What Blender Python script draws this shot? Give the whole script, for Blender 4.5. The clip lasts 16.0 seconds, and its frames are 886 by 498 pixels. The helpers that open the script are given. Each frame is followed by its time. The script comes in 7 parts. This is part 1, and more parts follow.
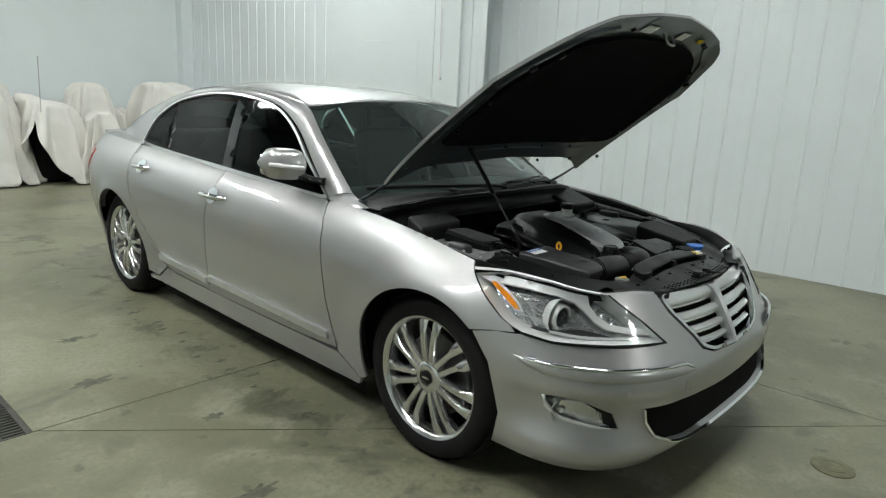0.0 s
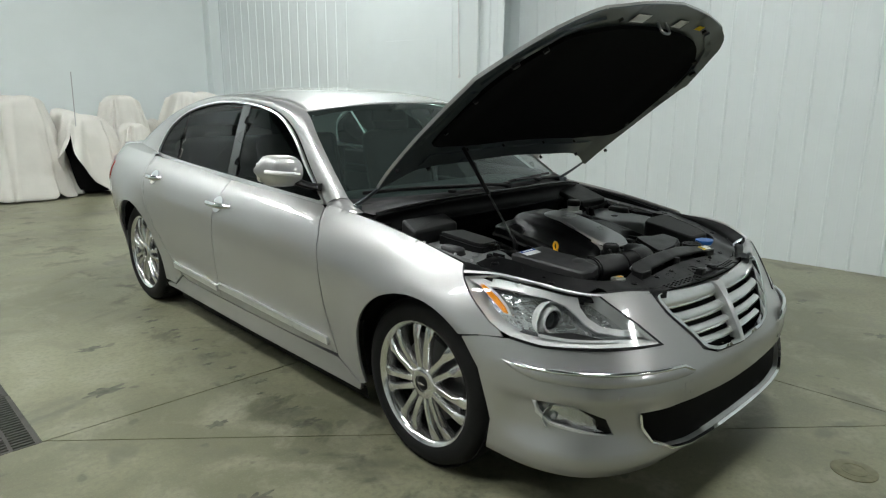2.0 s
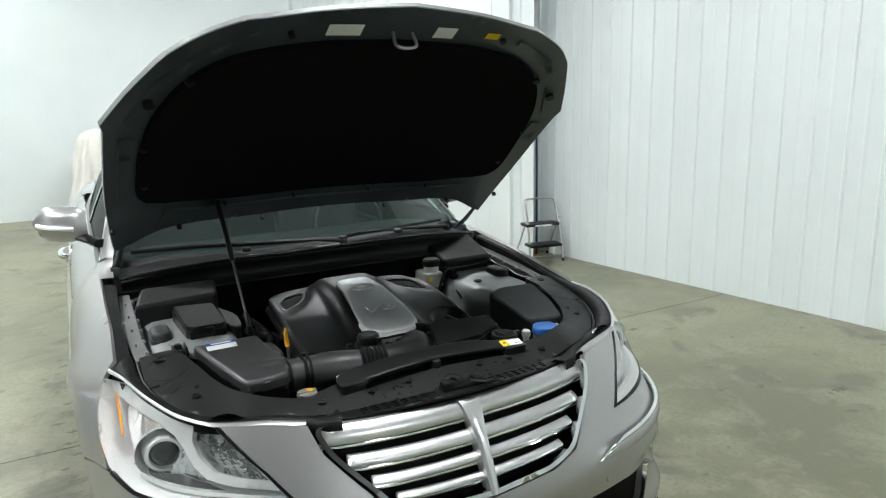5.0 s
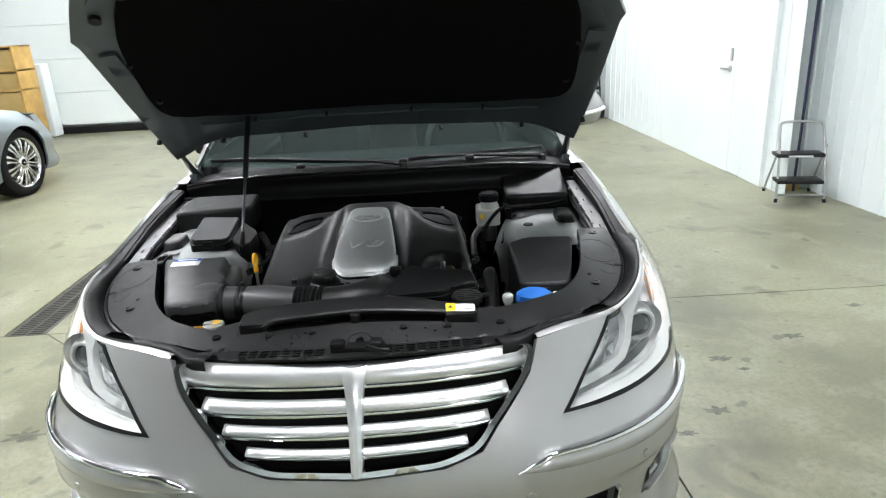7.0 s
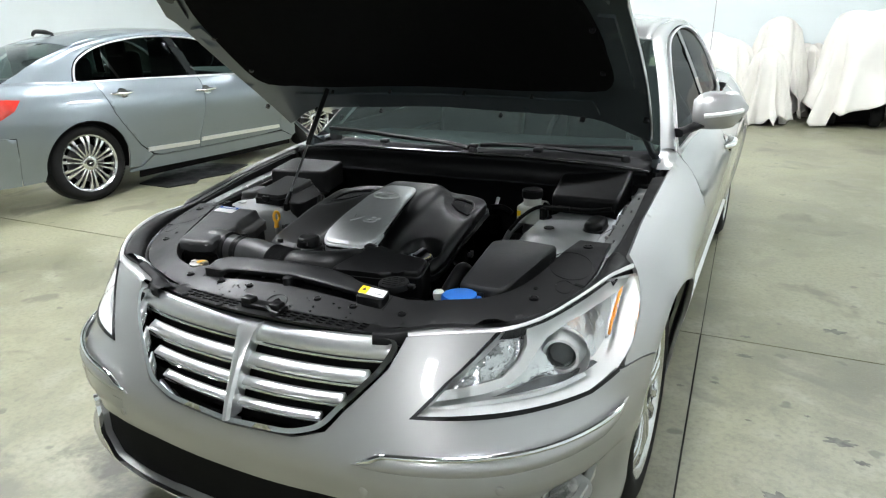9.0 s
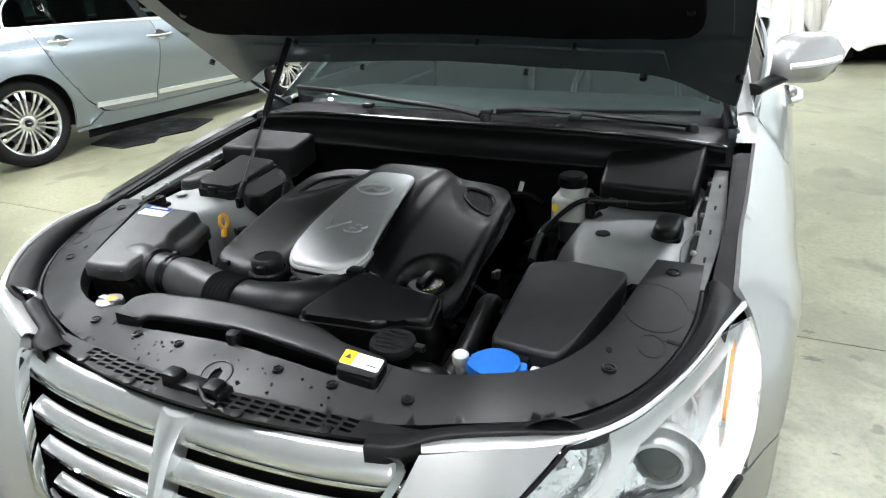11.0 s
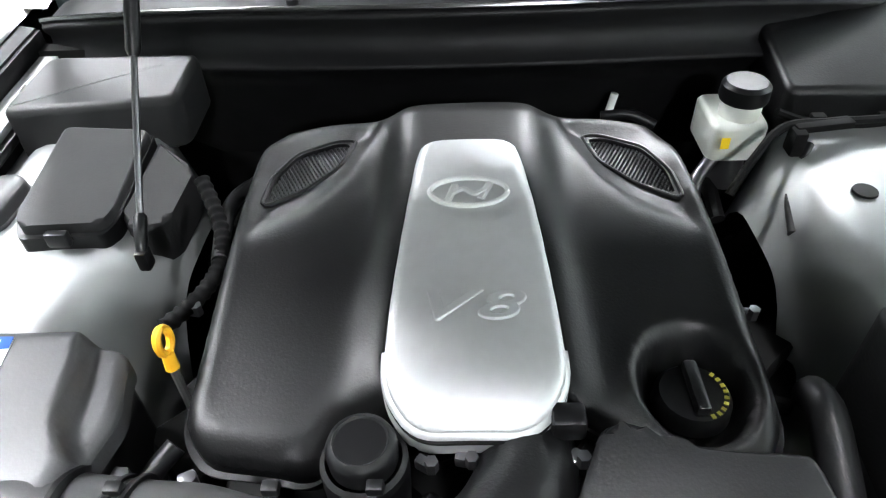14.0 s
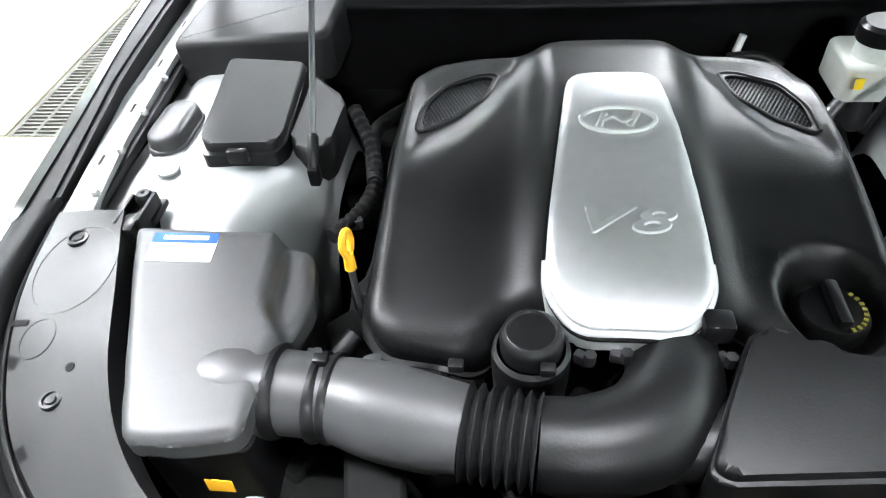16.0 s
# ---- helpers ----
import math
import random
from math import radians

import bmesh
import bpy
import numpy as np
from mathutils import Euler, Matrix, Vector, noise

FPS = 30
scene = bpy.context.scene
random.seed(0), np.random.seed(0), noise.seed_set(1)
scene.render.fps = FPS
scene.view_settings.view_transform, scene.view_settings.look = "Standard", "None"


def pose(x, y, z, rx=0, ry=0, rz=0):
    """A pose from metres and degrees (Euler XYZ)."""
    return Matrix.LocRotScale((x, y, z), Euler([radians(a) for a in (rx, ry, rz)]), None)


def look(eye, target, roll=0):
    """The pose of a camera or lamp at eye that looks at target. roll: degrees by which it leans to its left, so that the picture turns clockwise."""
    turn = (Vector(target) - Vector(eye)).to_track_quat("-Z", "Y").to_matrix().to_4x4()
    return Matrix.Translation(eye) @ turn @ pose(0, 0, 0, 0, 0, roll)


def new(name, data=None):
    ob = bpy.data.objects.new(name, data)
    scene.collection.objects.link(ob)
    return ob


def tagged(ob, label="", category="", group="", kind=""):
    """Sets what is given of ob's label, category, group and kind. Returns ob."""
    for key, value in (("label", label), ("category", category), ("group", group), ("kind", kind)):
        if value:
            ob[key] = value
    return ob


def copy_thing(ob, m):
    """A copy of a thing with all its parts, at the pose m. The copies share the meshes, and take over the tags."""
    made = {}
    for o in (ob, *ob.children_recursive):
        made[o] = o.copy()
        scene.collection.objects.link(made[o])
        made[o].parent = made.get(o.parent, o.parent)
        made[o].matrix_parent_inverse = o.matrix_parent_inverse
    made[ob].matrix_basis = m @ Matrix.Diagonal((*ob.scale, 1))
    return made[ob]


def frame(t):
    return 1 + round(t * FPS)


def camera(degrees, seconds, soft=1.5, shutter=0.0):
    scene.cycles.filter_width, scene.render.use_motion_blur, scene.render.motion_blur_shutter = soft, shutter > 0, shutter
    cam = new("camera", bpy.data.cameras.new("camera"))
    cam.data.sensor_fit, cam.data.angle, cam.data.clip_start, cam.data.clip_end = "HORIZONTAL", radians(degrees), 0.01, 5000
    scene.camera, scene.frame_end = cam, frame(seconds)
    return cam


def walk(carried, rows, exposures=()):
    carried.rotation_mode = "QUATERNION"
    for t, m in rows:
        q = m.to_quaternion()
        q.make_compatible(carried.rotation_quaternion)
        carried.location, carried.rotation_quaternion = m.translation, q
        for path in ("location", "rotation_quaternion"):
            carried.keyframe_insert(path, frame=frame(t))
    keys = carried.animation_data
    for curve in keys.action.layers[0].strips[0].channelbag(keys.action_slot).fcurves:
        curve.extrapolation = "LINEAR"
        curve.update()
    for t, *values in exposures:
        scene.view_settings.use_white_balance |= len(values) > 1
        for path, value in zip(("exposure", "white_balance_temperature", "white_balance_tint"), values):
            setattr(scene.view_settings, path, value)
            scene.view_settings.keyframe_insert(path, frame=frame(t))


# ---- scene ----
from mathutils.geometry import delaunay_2d_cdt as geometry_cdt

cam = camera(67.9, 16.0, soft=1.2)
PATH = [
    (0, (-2.672, -1.692, 1.461), (-1.235, -0.378, 1.004), 3.0),
    (0.5, (-2.679, -1.695, 1.467), (-1.242, -0.381, 1.012), 3.5),
    (1, (-2.682, -1.696, 1.473), (-1.238, -0.385, 1.029), 2.9),
    (1.5, (-2.641, -1.722, 1.478), (-1.192, -0.424, 1.014), 1.8),
    (2, (-2.497, -1.798, 1.48), (-1.15, -0.396, 1.011), 0.5),
    (2.5, (-2.268, -1.923, 1.521), (-1.008, -0.446, 1.043), 1.4),
    (3, (-2.017, -1.987, 1.511), (-0.673, -0.57, 1.08), 0.5),
    (3.5, (-1.744, -2.033, 1.517), (-0.354, -0.643, 1.146), -1.5),
    (4, (-1.44, -2.132, 1.521), (-0.241, -0.577, 1.139), 0.5),
    (4.2, (-1.316, -2.165, 1.519), (-0.149, -0.588, 1.128), 0.2),
    (6.3, (-0.188, -2.157, 1.573), (0.131, -0.246, 1.077), -1.2),
    (6.5, (-0.091, -2.124, 1.565), (0.149, -0.215, 1.019), -0.9),
    (7, (0.206, -2.12, 1.513), (0.229, -0.228, 0.864), -3.0),
    (7.5, (0.521, -2.145, 1.484), (0.316, -0.311, 0.715), -3.1),
    (8, (0.743, -2.051, 1.443), (0.405, -0.297, 0.543), -3.0),
    (8.5, (0.936, -1.953, 1.445), (0.351, -0.22, 0.635), -3.3),
    (9, (1.136, -1.88, 1.478), (0.275, -0.199, 0.818), -1.8),
    (9.2, (1.175, -1.855, 1.488), (0.311, -0.162, 0.866), -1.0),
    (11.3, (0.715, -1.251, 1.441), (-0.073, 0.363, 0.561), -3.2),
    (11.5, (0.66, -1.187, 1.439), (-0.126, 0.402, 0.513), -3.4),
    (12, (0.469, -1.064, 1.422), (-0.093, 0.48, 0.283), -4.0),
    (12.5, (0.275, -0.975, 1.406), (-0.11, 0.546, 0.166), -4.7),
    (13, (0.196, -0.858, 1.38), (-0.142, 0.644, 0.103), -5.2),
    (13.5, (0.122, -0.74, 1.358), (-0.156, 0.695, -0.007), -5.4),
    (14, (-0.015, -0.685, 1.398), (-0.083, 0.811, 0.072), -2.7),
    (14.5, (-0.138, -0.687, 1.416), (-0.198, 0.842, 0.129), -1.1),
    (15, (-0.202, -0.68, 1.438), (-0.388, 0.87, 0.188), -2.1),
    (15.5, (-0.197, -0.713, 1.437), (-0.376, 0.79, 0.13), -3.0),
    (16, (-0.131, -0.783, 1.414), (-0.365, 0.624, 0.012), -5.3),
]
# exposure follows the clip's camera, which opens up over the dark engine bay
EXPOSURES = [(0.0, 0.12, 6500, 10), (4.2, 0.42, 6450, 10), (6.3, 1.3, 6350, 15), (7.5, 1.22, 6350, 15), (8.5, 1.05, 6300, 14), (9.2, 1.14, 6300, 14), (11.3, 1.74, 6300, 14), (12.5, 2.75, 6300, 15), (13.2, 2.88, 6300, 15), (14.2, 2.88, 6300, 15), (15.0, 3.12, 6250, 14), (15.5, 3.02, 6250, 14), (16.0, 3.1, 6250, 14)]
walk(cam, [(t, look(eye, target, roll)) for t, eye, target, roll in PATH], EXPOSURES)

# ---- world ----
world = bpy.data.worlds.new("world")
scene.world = world
world.use_nodes = True
world.node_tree.nodes["Background"].inputs[0].default_value = (0.8, 0.85, 0.9, 1)
world.node_tree.nodes["Background"].inputs[1].default_value = 0.02


# ---- materials ----
def mat(name, col, rough=0.5, metal=0.0, var=0.0, scale=6.0, bump=0.0, bscale=120.0, coat=0.0, col2=None, rvar=0.0, spec=0.5,
        trans=0.0, ior=1.45, emit=0.0, obvar=0.0, detail=4.0, bdist=0.002, alpha=1.0, coat_ior=1.5):
    """A principled surface with colour variation at one scale, relief at another."""
    m = bpy.data.materials.new(name)
    m.use_nodes = True
    nt = m.node_tree
    p = nt.nodes["Principled BSDF"]
    col = (*col, 1) if len(col) == 3 else col
    p.inputs["Base Color"].default_value = col
    p.inputs["Roughness"].default_value = rough
    p.inputs["Metallic"].default_value = metal
    p.inputs["Specular IOR Level"].default_value = spec
    p.inputs["Coat Weight"].default_value = coat
    p.inputs["Coat Roughness"].default_value = 0.04
    p.inputs["Coat IOR"].default_value = coat_ior
    p.inputs["Transmission Weight"].default_value = trans
    p.inputs["IOR"].default_value = ior
    p.inputs["Alpha"].default_value = alpha
    if emit:
        p.inputs["Emission Color"].default_value = col
        p.inputs["Emission Strength"].default_value = emit
    geo = nt.nodes.new("ShaderNodeNewGeometry")
    if var or rvar:
        n = nt.nodes.new("ShaderNodeTexNoise")
        n.inputs["Scale"].default_value = scale
        n.inputs["Detail"].default_value = detail
        nt.links.new(geo.outputs["Position"], n.inputs["Vector"])
        if var:
            mix = nt.nodes.new("ShaderNodeMix")
            mix.data_type = "RGBA"
            c2 = (*col2, 1) if col2 else tuple(c * (1 - var) for c in col[:3]) + (1,)
            mix.inputs[6].default_value, mix.inputs[7].default_value = col, c2
            ramp = nt.nodes.new("ShaderNodeMapRange")
            ramp.inputs[1].default_value, ramp.inputs[2].default_value = 0.35, 0.7
            nt.links.new(n.outputs["Fac"], ramp.inputs[0])
            nt.links.new(ramp.outputs[0], mix.inputs[0])
            nt.links.new(mix.outputs[2], p.inputs["Base Color"])
        if rvar:
            rr = nt.nodes.new("ShaderNodeMapRange")
            rr.inputs[1].default_value, rr.inputs[2].default_value = 0.3, 0.7
            rr.inputs[3].default_value, rr.inputs[4].default_value = rough - rvar, rough + rvar
            nt.links.new(n.outputs["Fac"], rr.inputs[0])
            nt.links.new(rr.outputs[0], p.inputs["Roughness"])
    if bump:
        b = nt.nodes.new("ShaderNodeBump")
        b.inputs["Strength"].default_value = bump
        b.inputs["Distance"].default_value = bdist
        n2 = nt.nodes.new("ShaderNodeTexNoise")
        n2.inputs["Scale"].default_value = bscale
        n2.inputs["Detail"].default_value = 3
        nt.links.new(geo.outputs["Position"], n2.inputs["Vector"])
        nt.links.new(n2.outputs["Fac"], b.inputs["Height"])
        nt.links.new(b.outputs["Normal"], p.inputs["Normal"])
    return m


def concrete_floor():
    """Sealed, mottled warehouse concrete: broad patches, fine grain, dark drips and scuffs."""
    m = bpy.data.materials.new("sealed_concrete")
    m.use_nodes = True
    nt = m.node_tree
    p = nt.nodes["Principled BSDF"]
    L = nt.links.new
    geo = nt.nodes.new("ShaderNodeNewGeometry")

    def noise_node(scale, detail, rough=0.55, dist=0.0):
        n = nt.nodes.new("ShaderNodeTexNoise")
        for k, v in (("Scale", scale), ("Detail", detail), ("Roughness", rough), ("Distortion", dist)):
            n.inputs[k].default_value = v
        L(geo.outputs["Position"], n.inputs["Vector"])
        return n

    def span(src, a, b, c=0.0, d=1.0):
        r = nt.nodes.new("ShaderNodeMapRange")
        for i, v in enumerate((a, b, c, d)):
            r.inputs[i + 1].default_value = v
        L(src, r.inputs[0])
        return r.outputs[0]

    def blend(fac, a, b):
        x = nt.nodes.new("ShaderNodeMix")
        x.data_type = "RGBA"
        L(fac, x.inputs[0])
        for s, v in ((6, a), (7, b)):
            if isinstance(v, tuple):
                x.inputs[s].default_value = (*v, 1)
            else:
                L(v, x.inputs[s])
        return x.outputs[2]

    broad, mid, fine = noise_node(0.7, 4), noise_node(3.5, 6, 0.6, 0.4), noise_node(40, 5, 0.6)
    drip, scuff = noise_node(2.3, 3, 0.5, 0.6), noise_node(9, 2, 0.4)
    c = blend(span(broad.outputs[0], 0.40, 0.62), (0.23, 0.228, 0.149), (0.132, 0.132, 0.082))
    c = blend(span(mid.outputs[0], 0.5, 0.66, 0, 0.6), c, (0.295, 0.29, 0.22))
    c = blend(span(mid.outputs[0], 0.46, 0.34, 0, 0.5), c, (0.11, 0.108, 0.07))
    c = blend(span(fine.outputs[0], 0.45, 0.7, 0, 0.5), c, (0.115, 0.113, 0.078))
    grit = noise_node(140, 3, 0.6)
    c = blend(span(grit.outputs[0], 0.55, 0.75, 0, 0.32), c, (0.33, 0.325, 0.25))
    c = blend(span(drip.outputs[0], 0.60, 0.68, 0, 0.7), c, (0.10, 0.098, 0.07))
    c = blend(span(scuff.outputs[0], 0.69, 0.74, 0, 0.55), c, (0.06, 0.058, 0.045))
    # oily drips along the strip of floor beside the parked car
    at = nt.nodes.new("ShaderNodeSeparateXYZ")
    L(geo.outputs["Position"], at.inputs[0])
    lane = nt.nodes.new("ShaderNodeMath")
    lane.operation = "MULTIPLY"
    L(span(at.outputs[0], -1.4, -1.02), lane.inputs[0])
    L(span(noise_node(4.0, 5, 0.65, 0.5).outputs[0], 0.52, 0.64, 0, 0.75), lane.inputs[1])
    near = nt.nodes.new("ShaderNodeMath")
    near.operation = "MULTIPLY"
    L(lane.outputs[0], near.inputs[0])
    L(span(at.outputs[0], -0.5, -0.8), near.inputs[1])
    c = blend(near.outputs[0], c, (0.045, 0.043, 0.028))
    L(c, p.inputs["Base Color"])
    L(span(mid.outputs[0], 0.3, 0.7, 0.32, 0.5), p.inputs["Roughness"])
    b = nt.nodes.new("ShaderNodeBump")
    b.inputs["Strength"].default_value, b.inputs["Distance"].default_value = 0.15, 0.003
    L(fine.outputs[0], b.inputs["Height"])
    L(b.outputs["Normal"], p.inputs["Normal"])
    return m


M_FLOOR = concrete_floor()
M_JOINT = mat("joint_filler", (0.02, 0.02, 0.016), 0.9)
M_WALL = mat("white_metal_liner", (0.735, 0.79, 0.795), 0.42, var=0.05, scale=1.5, bump=0.05, bscale=30, rvar=0.06)
M_WALLP = mat("white_painted_board", (0.72, 0.775, 0.775), 0.6, var=0.05, scale=1.2, bump=0.08, bscale=60)
M_CEIL = mat("grey_ceiling", (0.13, 0.135, 0.135), 0.7, var=0.08, scale=1.5)
M_LAMP = mat("lamp_diffuser", (0.965, 1.0, 0.98), 0.5, emit=50.0)
M_LAMPB = mat("lamp_housing", (0.8, 0.8, 0.8), 0.4)
M_BLACK = mat("black_plastic", (0.006, 0.006, 0.0064), 0.34, var=0.3, scale=14, bump=0.12, bscale=500, bdist=0.0006, spec=0.27, rvar=0.06)
M_BLACKM = mat("black_matt_plastic", (0.008, 0.008, 0.0084), 0.40, var=0.35, scale=9, bump=0.15, bscale=400, bdist=0.0006, spec=0.28, rvar=0.1)
M_BULK = mat("matt_bulkhead_plastic", (0.006, 0.006, 0.0064), 0.5, var=0.2, scale=12, spec=0.2, rvar=0.1)
M_SEAL = mat("glossy_rubber_seal", (0.012, 0.012, 0.0125), 0.2, var=0.2, scale=20, spec=0.7)
M_LID = mat("grained_grey_black_plastic", (0.035, 0.035, 0.036), 0.42, var=0.15, scale=12, rvar=0.08, bump=0.2, bscale=240, bdist=0.0006)
M_COVER = mat("engine_cover_plastic", (0.0045, 0.0045, 0.0048), 0.4, var=0.2, scale=12, bump=0.35, bscale=330, bdist=0.0008, spec=0.33, rvar=0.05)
M_GRAIN = mat("coarse_grained_black_plastic", (0.006, 0.006, 0.0064), 0.36, var=0.2, scale=12, bump=0.22, bscale=300, bdist=0.0010, spec=0.33, rvar=0.06)
M_BATT = mat("grained_battery_cover_plastic", (0.016, 0.016, 0.0165), 0.5, var=0.3, scale=30, bump=0.45, bscale=200, bdist=0.0012, spec=0.45)
M_GRIT = mat("rough_black_plastic", (0.014, 0.014, 0.0145), 0.5, var=0.2, scale=15, bump=0.25, bscale=300, bdist=0.001, spec=0.35)
M_FELT = mat("hood_insulation", (0.0035, 0.0035, 0.0035), 0.95, var=0.3, scale=40, bump=0.4, bscale=300, bdist=0.001, spec=0.1)
M_RUBBER = mat("tyre_rubber", (0.009, 0.009, 0.009), 0.75, var=0.3, scale=15, bump=0.1, bscale=200, spec=0.25)
# near black for black parts, and for shade in recesses and bay depths
M_VOID = mat("black_parts_and_shade", (0.006, 0.006, 0.006), 0.8, var=0.3, scale=10, spec=0.12)
M_PAINT = mat("silver_metallic_paint", (0.41, 0.41, 0.405), 0.38, metal=0.72, coat=1.0, coat_ior=1.7, var=0.04, scale=900, bump=0.02, bscale=1500, bdist=0.0003)
M_PAINT2 = mat("blue_grey_metallic_paint", (0.195, 0.228, 0.25), 0.34, metal=0.6, coat=1.0, coat_ior=1.6, var=0.04, scale=900)
M_PRIMER = mat("dull_silver_inner_paint", (0.32, 0.33, 0.33), 0.5, metal=0.5, var=0.12, scale=9, coat=0.15, rvar=0.06)
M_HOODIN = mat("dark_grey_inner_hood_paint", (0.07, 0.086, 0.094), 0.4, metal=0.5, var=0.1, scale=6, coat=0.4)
M_CHROME = mat("chrome", (0.8, 0.81, 0.82), 0.08, metal=1.0, var=0.03, scale=12)
M_SATIN = mat("satin_silver", (0.70, 0.71, 0.71), 0.3, metal=0.85, var=0.05, scale=30, bump=0.05, bscale=900, bdist=0.0004)
M_ALLOY = mat("wheel_alloy", (0.66, 0.66, 0.65), 0.2, metal=0.95, var=0.08, scale=20)
M_RAIL = mat("grey_rail_paint", (0.21, 0.215, 0.215), 0.5, metal=0.2, var=0.15, scale=14, bump=0.1, bscale=90)
M_PLATE = mat("brushed_silver_plate", (0.54, 0.55, 0.555), 0.46, metal=0.62, var=0.05, scale=60, bump=0.08, bscale=700, bdist=0.0004)
M_GLASS = mat("tinted_glass", (0.012, 0.014, 0.014), 0.03, spec=0.45)


def thin_glass(name, tint, gloss=1.0, haze=0.0):
    """A thin pane: clear straight through, with a mirror sheen at grazing angles."""
    m = bpy.data.materials.new(name)
    m.use_nodes = True
    nt = m.node_tree
    nt.nodes.remove(nt.nodes["Principled BSDF"])
    t, g, x, f = (nt.nodes.new(k) for k in ("ShaderNodeBsdfTransparent", "ShaderNodeBsdfGlossy", "ShaderNodeMixShader", "ShaderNodeFresnel"))
    t.inputs[0].default_value = (*tint, 1)
    g.inputs["Roughness"].default_value = 0.03
    g.inputs[0].default_value = (gloss, gloss, gloss, 1)
    f.inputs["IOR"].default_value = 1.5
    nt.links.new(f.outputs[0], x.inputs[0])
    nt.links.new(t.outputs[0], x.inputs[1])
    nt.links.new(g.outputs[0], x.inputs[2])
    last = x
    if haze:
        # a thin, even grey-green diffuse layer over the whole pane
        d, y = nt.nodes.new("ShaderNodeBsdfDiffuse"), nt.nodes.new("ShaderNodeMixShader")
        d.inputs[0].default_value = (0.44, 0.58, 0.555, 1)
        y.inputs[0].default_value = haze
        nt.links.new(x.outputs[0], y.inputs[1])
        nt.links.new(d.outputs[0], y.inputs[2])
        last = y
    nt.links.new(last.outputs[0], nt.nodes["Material Output"].inputs[0])
    return m


M_WS = thin_glass("windscreen_glass", (0.52, 0.74, 0.68), haze=0.032)
M_SIDE = thin_glass("tinted_side_glass", (0.10, 0.14, 0.13), gloss=0.3)
M_LENS = thin_glass("clear_lens", (0.95, 0.96, 0.96))
M_BROW = mat("pale_silver_lamp_trim", (0.62, 0.63, 0.62), 0.35, metal=0.3, var=0.05, scale=30, coat=0.3)
M_LAMPIN = mat("bright_lamp_reflector", (0.84, 0.85, 0.855), 0.15, metal=0.85, var=0.08, scale=40, bump=0.9, bscale=30, bdist=0.010)
M_DSTEEL = mat("dark_steel_rod", (0.16, 0.16, 0.165), 0.3, metal=0.9, var=0.1, scale=30)
M_AMBER = mat("amber_lens", (0.9, 0.3, 0.01), 0.15, coat=0.8, var=0.15, scale=60)
M_RED = mat("red_lens", (0.5, 0.03, 0.02), 0.12, coat=1.0, var=0.1, scale=50)
M_BLUE = mat("blue_cap_plastic", (0.02, 0.14, 0.50), 0.35, var=0.1, scale=40)
M_YELLOW = mat("yellow_plastic", (0.85, 0.42, 0.02), 0.35, var=0.1, scale=40)
M_YLABEL = mat("yellow_label", (0.80, 0.56, 0.02), 0.75, var=0.05, scale=60, spec=0.15)
M_FADED = mat("faded_yellow_print", (0.32, 0.3, 0.04), 0.5, var=0.3, scale=200)
M_WHITE = mat("white_label", (0.8, 0.8, 0.79), 0.45, var=0.04, scale=60)
M_BLUELAB = mat("blue_label", (0.03, 0.09, 0.34), 0.75, var=0.05, scale=60, spec=0.15)
M_PRINT = mat("black_print", (0.03, 0.03, 0.03), 0.5)
M_TANK = mat("translucent_tank", (0.55, 0.57, 0.53), 0.35, var=0.1, scale=30)
M_CLOTH = mat("white_dust_sheet", (0.72, 0.70, 0.65), 0.9, var=0.1, scale=3, bump=0.2, bscale=400)
M_SEAT = mat("dark_seat_leather", (0.016, 0.016, 0.017), 0.5, var=0.2, scale=20)
M_WOOD = mat("orange_wood", (0.55, 0.34, 0.10), 0.5, var=0.25, scale=8)
M_STEEL = mat("grey_steel", (0.45, 0.45, 0.45), 0.35, metal=0.9, var=0.1, scale=25)
M_GRATE = mat("cast_iron_grate", (0.07, 0.068, 0.06), 0.6, metal=0.3, var=0.3, scale=20, bump=0.2, bscale=200)


# ---- mesh helpers ----
def V3(a):
    return np.asarray(a, float)


def obj(name, verts, faces, material, parent=None, label="", smooth=True):
    me = bpy.data.meshes.new(name)
    me.from_pydata([tuple(map(float, v)) for v in verts], [], [tuple(map(int, f)) for f in faces])
    me.validate()
    me.update()
    ob = new(name, me)
    me.materials.append(material)
    if smooth:
        me.polygons.foreach_set("use_smooth", [True] * len(me.polygons))
    if parent:
        ob.parent = parent
    if label:
        ob["label"] = label
    return ob


def part(name, bm, material, parent=None, label="", smooth=True, sharp=40):
    bmesh.ops.recalc_face_normals(bm, faces=bm.faces)
    me = bpy.data.meshes.new(name)
    bm.to_mesh(me)
    bm.free()
    ob = new(name, me)
    me.materials.append(material)
    if smooth:
        me.polygons.foreach_set("use_smooth", [True] * len(me.polygons))
        me.set_sharp_from_angle(angle=radians(sharp))
    if parent:
        ob.parent = parent
    if label:
        ob["label"] = label
    return ob


